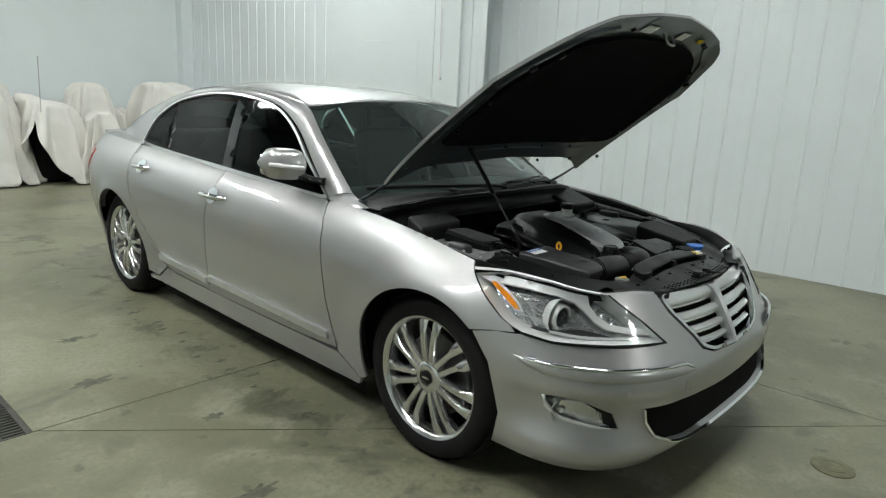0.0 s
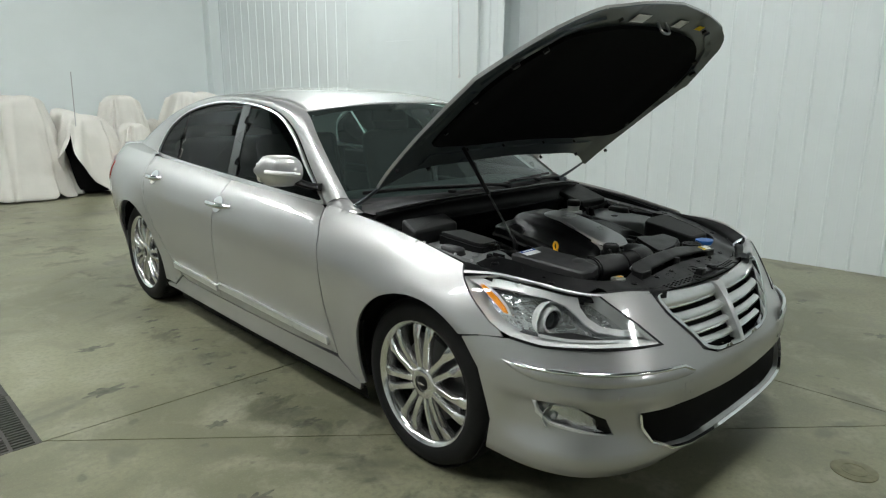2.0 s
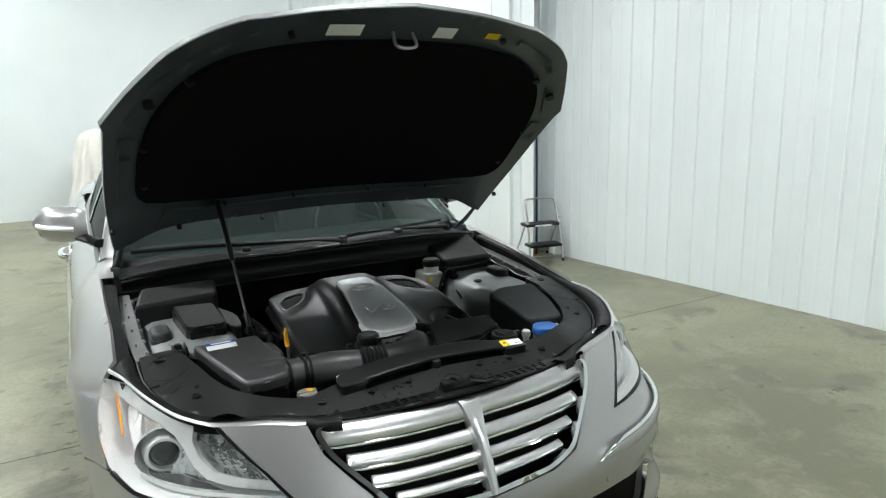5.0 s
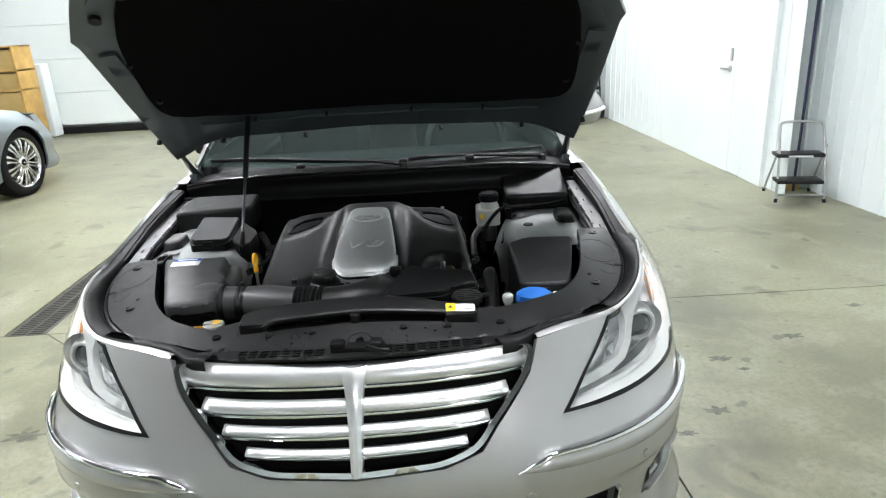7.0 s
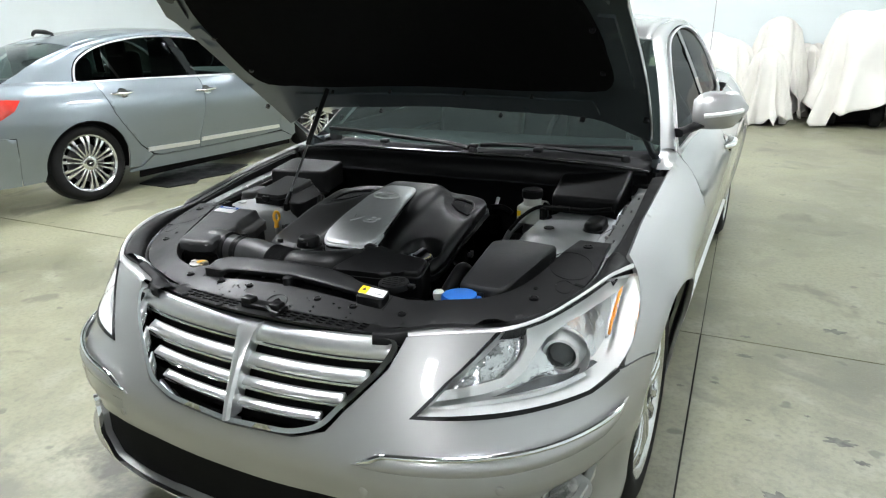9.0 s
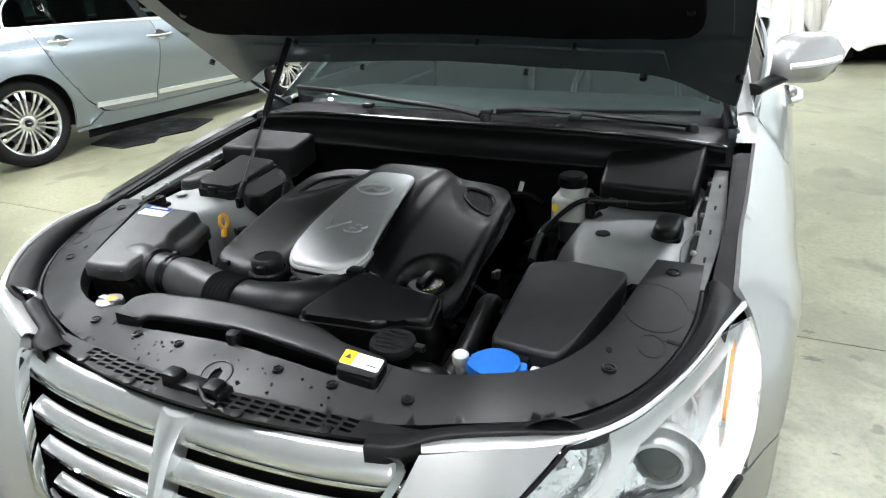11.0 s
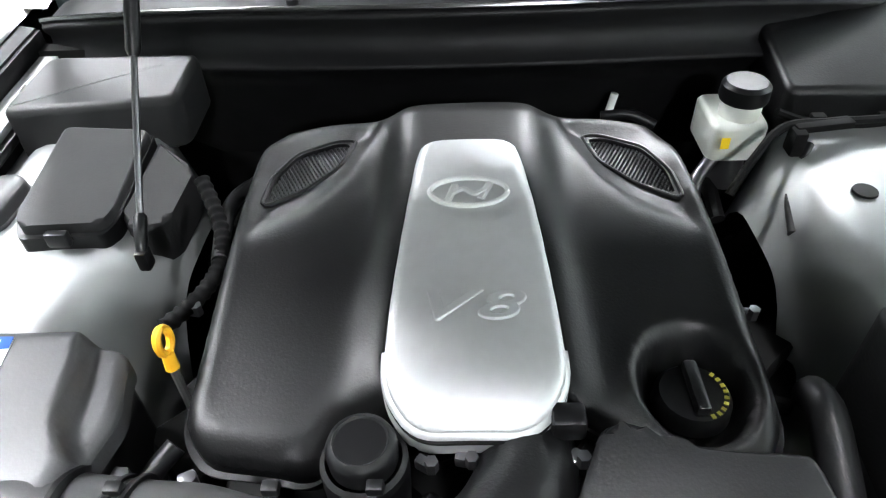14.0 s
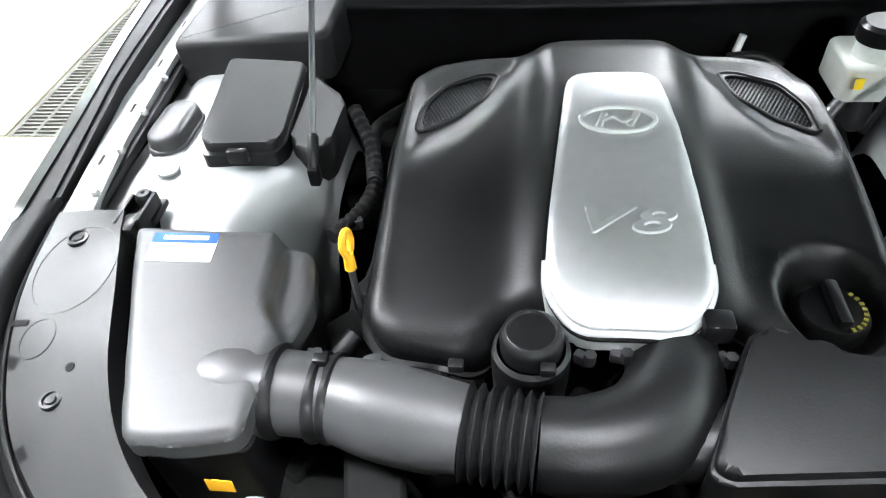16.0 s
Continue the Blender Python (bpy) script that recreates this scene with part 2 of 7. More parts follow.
def curve(pts, n=24):
    """Catmull-Rom points through pts (any dimension)."""
    p = V3(pts)
    if len(p) == 2:
        return p[0] + (p[1] - p[0]) * np.linspace(0, 1, n)[:, None]
    d = np.r_[0, np.cumsum(np.linalg.norm(np.diff(p, axis=0), axis=1) ** 0.5 + 1e-9)]
    t = np.linspace(0, d[-1], n)
    q = np.concatenate([[2 * p[0] - p[1]], p, [2 * p[-1] - p[-2]]])
    k = np.r_[2 * d[0] - d[1], d, 2 * d[-1] - d[-2]]
    i = np.clip(np.searchsorted(d, t, "right") - 1, 0, len(p) - 2)
    t0, t1, t2, t3 = (k[i + j][:, None] for j in range(4))
    p0, p1, p2, p3 = (q[i + j] for j in range(4))
    t = t[:, None]
    a1 = (t1 - t) / (t1 - t0) * p0 + (t - t0) / (t1 - t0) * p1
    a2 = (t2 - t) / (t2 - t1) * p1 + (t - t1) / (t2 - t1) * p2
    a3 = (t3 - t) / (t3 - t2) * p2 + (t - t2) / (t3 - t2) * p3
    b1 = (t2 - t) / (t2 - t0) * a1 + (t - t0) / (t2 - t0) * a2
    b2 = (t3 - t) / (t3 - t1) * a2 + (t - t1) / (t3 - t1) * a3
    return (t2 - t) / (t2 - t1) * b1 + (t - t1) / (t2 - t1) * b2


def rounded(poly, r, n=5):
    """A polygon with its corners cut round."""
    p, out = V3(poly), []
    for i in range(len(p)):
        a, b, c = p[i - 1], p[i], p[(i + 1) % len(p)]
        u, w = a - b, c - b
        ra = min(r, 0.45 * np.linalg.norm(u), 0.45 * np.linalg.norm(w))
        s, e = b + u / np.linalg.norm(u) * ra, b + w / np.linalg.norm(w) * ra
        for t in np.linspace(0, 1, n):
            out.append((1 - t) ** 2 * s + 2 * t * (1 - t) * b + t * t * e)
    return np.array(out)


def resample(poly, step):
    p = V3(poly)
    out = []
    for i in range(len(p)):
        a, b = p[i], p[(i + 1) % len(p)]
        n = max(1, int(np.ceil(np.linalg.norm(b - a) / step)))
        out += [a + (b - a) * k / n for k in range(n)]
    return np.array(out)


def inside(pts, poly):
    x, y = pts[:, 0:1], pts[:, 1:2]
    a, b = poly, np.roll(poly, -1, 0)
    ya, yb = a[:, 1], b[:, 1]
    cross = (ya > y) != (yb > y)
    xi = a[:, 0] + (y - ya) * (b[:, 0] - a[:, 0]) / np.where(yb == ya, 1e-9, yb - ya)
    return (cross & (x < xi)).sum(1) % 2 == 1


def sheet2d(outer, holes, step, rings=()):
    """Triangles of a flat region with holes: points, faces."""
    loops = [resample(outer, step)] + [resample(h, step) for h in holes]
    lo, hi = loops[0].min(0), loops[0].max(0)
    gx, gy = np.meshgrid(np.arange(lo[0], hi[0], step), np.arange(lo[1], hi[1], step))
    g = np.stack([gx.ravel(), gy.ravel()], 1)
    keep = inside(g, loops[0])
    for h in loops[1:]:
        keep &= ~inside(g, h)
    g = g[keep]
    border = np.concatenate(loops)
    if rings:
        # rows of points that follow the rim, so that a rolled edge stays smooth
        o = loops[0]
        t = np.roll(o, -1, 0) - np.roll(o, 1, 0)
        nrm = np.stack([-t[:, 1], t[:, 0]], 1) / (np.linalg.norm(t, axis=1)[:, None] + 1e-12)
        if not inside(o + nrm * 1e-4, o).mean() > 0.5:
            nrm = -nrm
        gap = np.sqrt(np.array([((border - q) ** 2).sum(1).min() for q in g])) if len(g) else np.zeros(0)
        g = g[gap > max(rings) + 0.4 * step]
        for d in rings:
            q = o + nrm * d
            ok = inside(q, o)
            for h in loops[1:]:
                ok &= ~inside(q, h)
            q = q[ok]
            q = q[np.array([((border - a) ** 2).sum(1).min() for a in q]) > (0.8 * d) ** 2]
            g = np.concatenate([g, q])
    elif len(g):
        near = np.array([((border - q) ** 2).sum(1).min() for q in g])
        g = g[near > (0.55 * step) ** 2]
    edges, k = [], 0
    for lp in loops:
        edges += [(k + i, k + (i + 1) % len(lp)) for i in range(len(lp))]
        k += len(lp)
    pts = [Vector(q) for q in np.concatenate([border, g])]
    ov, _, of, *_ = geometry_cdt(pts, edges, [], 0, 1e-7)
    v = np.array([(q[0], q[1]) for q in ov])
    f = np.array([tuple(q) for q in of if len(q) == 3])
    c = v[f].mean(1)
    keep = inside(c, loops[0])
    for h in loops[1:]:
        keep &= ~inside(c, h)
    return v, f[keep]


def panel(name, outer, holes, fmap, material, parent, step=0.03, out=(0, 0, 1), flange=0.008, label="", mirror=False, push=0.0, back=0.0, rings=()):
    """A skin over a surface: the flat region is laid on it by fmap; its rims fold inwards by flange. back: a second skin that far behind."""
    v, f = sheet2d(outer, holes, step, rings)
    p = fmap(v)
    n = np.zeros_like(p)
    fn = np.cross(p[f[:, 1]] - p[f[:, 0]], p[f[:, 2]] - p[f[:, 0]])
    if (fn.sum(0) @ V3(out)) < 0:
        f, fn = f[:, ::-1], -fn
    for k in range(3):
        np.add.at(n, f[:, k], fn)
    n /= np.linalg.norm(n, axis=1)[:, None] + 1e-12
    p = p + n * push
    verts, faces = list(p), [tuple(q) for q in f]
    if flange:
        seen = {}
        for a, b, c in f:
            for e in ((a, b), (b, c), (c, a)):
                seen[e] = True
        rim = [e for e in seen if (e[1], e[0]) not in seen]
        at = {}
        for i in {i for e in rim for i in e}:
            at[i] = len(verts)
            verts += [p[i], p[i] - (V3((0, 0, flange)) if rings else n[i] * flange)]
        faces += [(at[b], at[a], at[a] + 1, at[b] + 1) for a, b in rim]
    if back:
        k = len(verts)
        verts += list(p - n * back)
        faces += [tuple(k + i for i in q[::-1]) for q in f]
    if mirror:
        verts = [(-q[0], q[1], q[2]) for q in verts]
        faces = [q[::-1] for q in faces]
    return obj(name, verts, faces, material, parent, label)


def coons(name, c0, c1, d0, d1, material, parent, nu=24, nv=16, bulge=None, label="", mirror=False, thick=0.0):
    """A patch between four edges: c0, c1 run along u, d0 (from c0 to c1 at u=0) and d1 (at u=1) along v."""
    c0, c1, d0, d1 = curve(c0, nu), curve(c1, nu), curve(d0, nv), curve(d1, nv)
    u, w = np.linspace(0, 1, nu)[None, :, None], np.linspace(0, 1, nv)[:, None, None]
    p = (1 - w) * c0[None] + w * c1[None] + (1 - u) * d0[:, None] + u * d1[:, None]
    p -= (1 - u) * (1 - w) * c0[0] + u * (1 - w) * c0[-1] + (1 - u) * w * c1[0] + u * w * c1[-1]
    if bulge is not None:
        p = p + V3(bulge) * (16 * u * (1 - u) * w * (1 - w))
    verts = p.reshape(-1, 3)
    if mirror:
        verts = verts * (-1, 1, 1)
    faces = [(j * nu + i, j * nu + i + 1, (j + 1) * nu + i + 1, (j + 1) * nu + i) for j in range(nv - 1) for i in range(nu - 1)]
    ob = obj(name, verts, faces, material, parent, label)
    if thick:
        s = ob.modifiers.new("thickness", "SOLIDIFY")
        s.thickness, s.offset = thick, 0
    return ob


def box(bm, c, s, bevel=0.0, seg=2, rot=None):
    """Adds a bevelled block to bm."""
    m = Matrix.Translation(c) @ (rot or Matrix.Identity(4)) @ Matrix.Diagonal((*s, 1))
    r = bmesh.ops.create_cube(bm, size=1, matrix=m)
    if bevel:
        es = {e for v in r["verts"] for e in v.link_edges}
        bmesh.ops.bevel(bm, geom=list(es), offset=bevel, segments=seg, affect="EDGES", profile=0.5)


def prism(bm, poly, z0, z1, bevel=0.0, seg=2, m=None, top_scale=1.0):
    """Adds an upright block over a flat outline; its rims are bevelled."""
    p = V3(poly)
    if ((p[:, 0] * np.roll(p[:, 1], -1)) - (np.roll(p[:, 0], -1) * p[:, 1])).sum() < 0:
        p = p[::-1]
    c = p.mean(0)
    lo = [bm.verts.new((*q, z0)) for q in p]
    hi = [bm.verts.new((*(c + (q - c) * top_scale), z1)) for q in p]
    n = len(p)
    bm.faces.new(lo[::-1])
    top = bm.faces.new(hi)
    for i in range(n):
        bm.faces.new((lo[i], lo[(i + 1) % n], hi[(i + 1) % n], hi[i]))
    if bevel:
        bmesh.ops.bevel(bm, geom=list(top.edges), offset=bevel, segments=seg, affect="EDGES", profile=0.5)
    if m is not None:
        bmesh.ops.transform(bm, matrix=m, verts=[v for v in bm.verts if v.is_valid])


def lathe(bm, prof, m=None, n=32):
    """Adds a turned body: prof is (radius, height) from one end to the other."""
    rings = []
    m = m or Matrix.Identity(4)
    for r, z in prof:
        if r < 1e-6:
            rings.append([bm.verts.new(m @ Vector((0, 0, z)))])
        else:
            rings.append([bm.verts.new(m @ Vector((r * math.cos(2 * math.pi * i / n), r * math.sin(2 * math.pi * i / n), z))) for i in range(n)])
    for a, b in zip(rings, rings[1:]):
        for i in range(n):
            j = (i + 1) % n
            if len(a) == 1 and len(b) > 1:
                bm.faces.new((a[0], b[j], b[i]))
            elif len(b) == 1 and len(a) > 1:
                bm.faces.new((a[i], a[j], b[0]))
            elif len(a) > 1:
                bm.faces.new((a[i], a[j], b[j], b[i]))


def tube(bm, pts, radii, n=12, caps=True, samples=0, squash=1.0):
    """Adds a pipe along pts; radii is one number or one for each point."""
    p = V3(pts)
    r = np.full(len(p), radii) if np.isscalar(radii) else V3(radii)
    if samples:
        q = curve(np.c_[p, r], samples)
        p, r = q[:, :3], q[:, 3]
    t = np.gradient(p, axis=0)
    t /= np.linalg.norm(t, axis=1)[:, None] + 1e-12
    up = V3((0, 0, 1)) if abs(t[0][2]) < 0.9 else V3((0, 1, 0))
    rings = []
    for i in range(len(p)):
        side = np.cross(t[i], up)
        side /= np.linalg.norm(side) + 1e-12
        up = np.cross(side, t[i])
        rings.append([bm.verts.new(p[i] + r[i] * (math.cos(a) * side + squash * math.sin(a) * up)) for a in np.linspace(0, 2 * math.pi, n, endpoint=False)])
    for a, b in zip(rings, rings[1:]):
        for i in range(n):
            bm.faces.new((a[i], a[(i + 1) % n], b[(i + 1) % n], b[i]))
    if caps:
        bm.faces.new(rings[0][::-1])
        bm.faces.new(rings[-1])


def empty(name, loc, label, category, group=""):
    ob = new(name)
    ob.location = loc
    return tagged(ob, label, category, group)


def interp(x, table):
    a = V3(table)
    return np.interp(x, a[:, 0], a[:, 1])


def smooth_table(table, n=200):
    """A table resampled through a smooth curve, for shapes that catch the light."""
    return curve(table, n)



# ---- the hall ----
def structure(name, kind_label, category):
    return tagged(new(name), kind_label, category, kind="structure")


def cut(poly, a, b):
    """The two sides of a convex polygon cut by the line from a to b."""
    (ax, ay), (bx, by) = a, b
    left, right = [], []
    for p, q in zip(poly, poly[1:] + poly[:1]):
        sp = (bx - ax) * (p[1] - ay) - (by - ay) * (p[0] - ax)
        sq = (bx - ax) * (q[1] - ay) - (by - ay) * (q[0] - ax)
        (left if sp >= 0 else right).append(p)
        if sp * sq < 0:
            t = sp / (sp - sq)
            x = (p[0] + t * (q[0] - p[0]), p[1] + t * (q[1] - p[1]))
            left.append(x)
            right.append(x)
    return [s for s in (left, right) if len(s) > 2]


floor = obj("floor", [(-11, -13, -0.012), (6, -13, -0.012), (6, 10.5, -0.012), (-11, 10.5, -0.012)], [(0, 1, 2, 3)], M_JOINT, smooth=False)
tagged(floor, "olive-grey sealed concrete floor with saw-cut joints and stains", "floor", kind="structure")


def lay_floor():
    slabs = [[(-11, -13), (6, -13), (6, 10.5), (-11, 10.5)]]
    rear = []
    nxt = []
    for s in slabs:
        nxt += cut(s, (-11, 1.20), (6, 1.24))
    back = max(nxt, key=lambda s: s[0][1] + s[2][1])
    front = [s for s in nxt if s is not back]
    pieces = []
    for s in cut(back, (-2.195, 1.0), (-2.26, 9.0)):
        pieces += cut(s, (-1.965, 1.0), (-2.03, 9.0))
    pieces = [s for s in pieces if not (-2.26 < np.mean([q[0] for q in s]) < -1.96)]
    more = []
    for s in pieces:
        more += cut(s, (0.93, 1.24), (0.61, 9.0)) if np.mean([q[0] for q in s]) > -1.9 else [s]
    parts = []
    for s in front:
        for h in cut(s, (-1.95, 1.22), (1.0, -1.33)):
            parts += cut(h, (0.985, 0.0), (1.16, -4.0)) if np.mean([q[0] for q in h]) > -3 else [h]
    for s in more + parts:
        p = V3(s)
        c = p.mean(0)
        p = c + (p - c) * (1 - 0.005 / np.linalg.norm(p - c, axis=1)[:, None])
        n = len(p)
        v = [(*q, 0) for q in p] + [(*q, -0.012) for q in p]
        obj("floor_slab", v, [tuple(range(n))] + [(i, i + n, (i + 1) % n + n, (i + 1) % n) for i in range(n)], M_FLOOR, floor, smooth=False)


lay_floor()


def floor_drain():
    root = tagged(new("trench_drain"), "dark cast-iron slotted trench drain grate set in the floor", "drain", kind="structure")
    root.location = (-2.08, 1.22, 0)
    for k in range(13):
        bm = bmesh.new()
        y0, w, ln = k * 0.62, 0.225, 0.612
        for x in (-w / 2 + 0.012, w / 2 - 0.012, 0):
            box(bm, (x, y0 + ln / 2, -0.008), (0.022 if x else 0.014, ln, 0.014))
        for i in range(23):
            box(bm, (0, y0 + 0.012 + i * ln / 22.6, -0.008), (w, 0.012, 0.012))
        g = part("grate_section", bm, M_GRATE, root, smooth=False)
        g.location = (-0.008 * y0, 0, 0)


floor_drain()


def ribbed_wall(name, a, b, h, material, label, pitch=0.232, flip=1):
    """A wall of upright ribbed metal panels from a to b, one mesh for each panel of 0.915 m."""
    a, b = V3(a), V3(b)
    run = np.linalg.norm(b - a)
    d = (b - a) / run
    nrm = V3((-d[1], d[0])) * flip
    root = obj(name, [(*(a - nrm * 0.02), 0), (*(b - nrm * 0.02), 0), (*(b - nrm * 0.02), h), (*(a - nrm * 0.02), h),
                      (*(a - nrm * 0.14), 0), (*(b - nrm * 0.14), 0), (*(b - nrm * 0.14), h), (*(a - nrm * 0.14), h)],
               [(0, 1, 2, 3), (7, 6, 5, 4), (0, 4, 5, 1), (3, 2, 6, 7), (0, 3, 7, 4), (1, 5, 6, 2)], material, smooth=False)
    tagged(root, label, "wall", kind="structure")
    width = 4 * pitch
    prof = []
    for r in range(4):
        o = r * pitch
        for x, z in ((0, 0.0), (0.008, 0.0), (0.015, 0.009), (0.028, 0.009), (0.035, 0.0), (0.118, 0.0), (0.125, 0.002), (0.14, 0.002), (0.147, 0.0)):
            prof.append((o + x, z))
    prof.append((width - 0.004, 0.0))
    prof = [(x, z) for x, z in prof if x < width]
    v = [(x, -z, zz) for zz in (0.0, h) for x, z in prof]
    n = len(prof)
    me = bpy.data.meshes.new("wall_panel")
    me.from_pydata(v, [], [(i, i + 1, n + i + 1, n + i) for i in range(n - 1)])
    me.materials.append(material)
    for k in range(int(run / width + 0.999)):
        ob = new("wall_panel", me)
        ob.parent = root
        ang = math.atan2(d[1], d[0])
        o = a + d * width * k
        ob.matrix_local = Matrix.Translation((o[0], o[1], 0)) @ Matrix.Rotation(ang, 4, "Z") @ Matrix.Diagonal((1, -flip, 1, 1))
    return root


H_ROOM = 5.2
ribbed_wall("wall_east_front", (3.43, 3.45), (4.95, -12.4), H_ROOM, M_WALL, "white ribbed metal liner wall", flip=-1)
ribbed_wall("wall_east_rear", (2.93, 9.65), (3.14, 3.55), H_ROOM, M_WALL, "white ribbed metal liner wall with a flush door", flip=-1)


def plain_wall(name, pts, label, material=M_WALLP, t=0.15, out=(0, 0)):
    bm = bmesh.new()
    (ax, ay), (bx, by) = pts
    ln = math.hypot(bx - ax, by - ay)
    box(bm, ((ax + bx) / 2 + out[0] * t / 2, (ay + by) / 2 + out[1] * t / 2, H_ROOM / 2), (ln, t, H_ROOM), rot=Matrix.Rotation(math.atan2(by - ay, bx - ax), 4, "Z"))
    return tagged(part(name, bm, material, smooth=False), label, "wall", kind="structure")


plain_wall("wall_north", ((-10.6, 9.75), (3.2, 9.65)), "smooth white painted rear wall", out=(0, 1))
plain_wall("wall_west", ((-9.6, -12.4), (-9.6, 9.8)), "smooth white painted side wall", out=(-1, 0))
plain_wall("wall_south", ((-10, -12.2), (6, -12.2)), "smooth white painted wall", out=(0, -1))


def column(name, x0, x1, y0, y1, label):
    bm = bmesh.new()
    box(bm, ((x0 + x1) / 2, (y0 + y1) / 2, H_ROOM / 2), (x1 - x0, y1 - y0, H_ROOM), 0.006)
    return tagged(part(name, bm, M_WALLP, smooth=False), label, "column", kind="structure")


column("column_1", 3.10, 3.52, 3.5, 3.9, "boxed white steel column between two wall sections")
column("column_2", 2.75, 3.1, 9.45, 9.7, "boxed white steel column in the corner")

bm = bmesh.new()
box(bm, (-2.5, -1.2, H_ROOM + 0.1), (16, 23, 0.2))
tagged(part("ceiling", bm, M_CEIL, smooth=False), "flat dark grey ceiling between the lamps", "ceiling", kind="structure")

bm = bmesh.new()
box(bm, (-6.6, 9.62, 0.06), (5.6, 0.03, 0.12), 0.004)
tagged(part("baseboard", bm, M_BLACKM), "black rubber baseboard", "baseboard", kind="structure")


def ceiling_lamp(x, y):
    root = empty("ceiling_light", (x, y, H_ROOM), "white rectangular high-bay ceiling light, switched on", "ceiling light", "ceiling lights of the hall")
    bm = bmesh.new()
    box(bm, (0, 0, -0.06), (0.66, 1.26, 0.1), 0.01)
    part("housing", bm, M_LAMPB, root)
    bm = bmesh.new()
    box(bm, (0, 0, -0.122), (0.6, 1.2, 0.02), 0.005)
    part("diffuser", bm, M_LAMP, root)
    return root


lamp0 = ceiling_lamp(-3.3, -0.4)
for x, y in ((-3.0, 3.4), (-3.3, 8.2), (-5.8, 1.8), (0.5, -0.75), (2.1, 5.2), (1.4, -7.8)):
    copy_thing(lamp0, pose(x, y, H_ROOM))


# ---- sedan bodies ----
NOSE = smooth_table([(0.12, -0.79), (0.2, -0.845), (0.3, -0.87), (0.4, -0.885), (0.5, -0.886), (0.56, -0.868), (0.62, -0.843), (0.7, -0.80), (0.77, -0.757), (0.85, -0.70), (1.05, -0.55)])
POW = smooth_table([(0.1, 4.0), (0.3, 4.0), (0.41, 3.7), (0.5, 3.7), (0.56, 3.6), (0.62, 3.35), (0.75, 3.1), (1.05, 3.0)])
ZTOP = smooth_table([(-0.9, 0.775), (-0.577, 0.802), (-0.22, 0.853), (0.2, 0.922), (0.6, 0.962), (0.749, 0.965), (1.3, 0.99), (2.0, 1.018), (2.85, 1.045), (3.4, 1.06), (3.8, 1.045), (4.2, 1.0)])
LOWER = smooth_table([(0.1, 0.895), (0.2, 0.915), (0.3, 0.928), (0.4, 0.945), (0.5, 0.968), (0.6, 0.985), (0.72, 1.0), (0.9, 1.0), (1.2, 1.0)])
UPPER = smooth_table([(-0.05, 0.80), (0.0, 0.862), (0.02, 0.885), (0.05, 0.917), (0.09, 0.948), (0.14, 0.976), (0.2, 0.995), (0.27, 1.0), (1.0, 1.0)])
A0 = 0.952


def half_width(y, z, flare=True):
    """Half the body's width at y, z, below the waistline."""
    nose, pw = interp(z, NOSE), interp(z, POW)
    f = np.clip((0.3 - y) / (0.3 - nose), 0, 1)
    front = np.maximum(1 - f**pw, 0) ** (1 / pw)
    r = np.clip((y - 2.6) / (1.52 - 0.25 * np.abs(z - 0.62)), 0, 1)
    rear = np.maximum(1 - r**3.2, 0) ** (1 / 3.2)
    k = np.clip((y + 0.75) / 0.85, 0, 1)
    k = k * k * (3 - 2 * k)
    up = 1 - k * (1 - interp(interp(y, ZTOP) - z, UPPER))
    lo = interp(z, LOWER)
    kl = np.clip((y + 0.7) / 0.5, 0, 1)
    w = A0 * front * rear * up * (1 - kl * (1 - lo))
    if flare:
        for yc in (0.0, 2.935):
            d = np.hypot(y - yc, z - 0.345)
            w = w + 0.014 * np.exp(-(((d - 0.385) / 0.075) ** 2)) * np.clip((z - 0.1) / 0.2, 0, 1) * kl
    return w


def side_map(v):
    return np.stack([-half_width(v[:, 0], v[:, 1]), v[:, 0], v[:, 1]], 1)


def front_map(v):
    """Angle about the front axle's middle, and height, to the nose's skin."""
    th, z = v[:, 0], v[:, 1]
    lo, hi = np.zeros(len(v)), np.full(len(v), 1.6)
    s, c = np.sin(th), np.cos(th)
    for _ in range(40):
        r = (lo + hi) / 2
        out = np.abs(r * s) > half_width(0.3 - r * c, z)
        out |= (0.3 - r * c) < interp(z, NOSE)
        lo, hi = np.where(out, lo, r), np.where(out, r, hi)
    # shallow channel round the fog lamps and a fuller lip below it
    ease = lambda a, b, x: (lambda k: k * k * (3 - 2 * k))(np.clip((x - a) / (b - a), 0, 1))
    side = np.abs(th)
    lo = lo - 0.020 * ease(0.478, 0.450, z) * ease(0.285, 0.36, z) * (0.25 + 0.75 * ease(0.40, 0.56, side)) * ease(0.93, 0.84, side)
    lo = lo + 0.012 * ease(0.315, 0.275, z) * ease(0.93, 0.80, side) - 0.022 * ease(0.25, 0.19, z)
    return np.stack([lo * s, 0.3 - lo * c, z], 1)


REAR = [(0.0, 0.25), (0.5, 0.25), (0.925, 0.25), (0.955, 0.45), (0.97, 0.65), (0.75, 0.69), (0.5, 0.695), (0.0, 0.70)]


def rear_map(v):
    """Angle about the rear axle's middle, and height, to the tail's skin."""
    th, z = v[:, 0], v[:, 1]
    lo, hi = np.zeros(len(v)), np.full(len(v), 1.6)
    s, c = np.sin(th), np.cos(th)
    for _ in range(40):
        r = (lo + hi) / 2
        out = np.abs(r * s) > half_width(2.9 + r * c, z)
        lo, hi = np.where(out, lo, r), np.where(out, r, hi)
    return np.stack([lo * s, 2.9 + lo * c, z], 1)


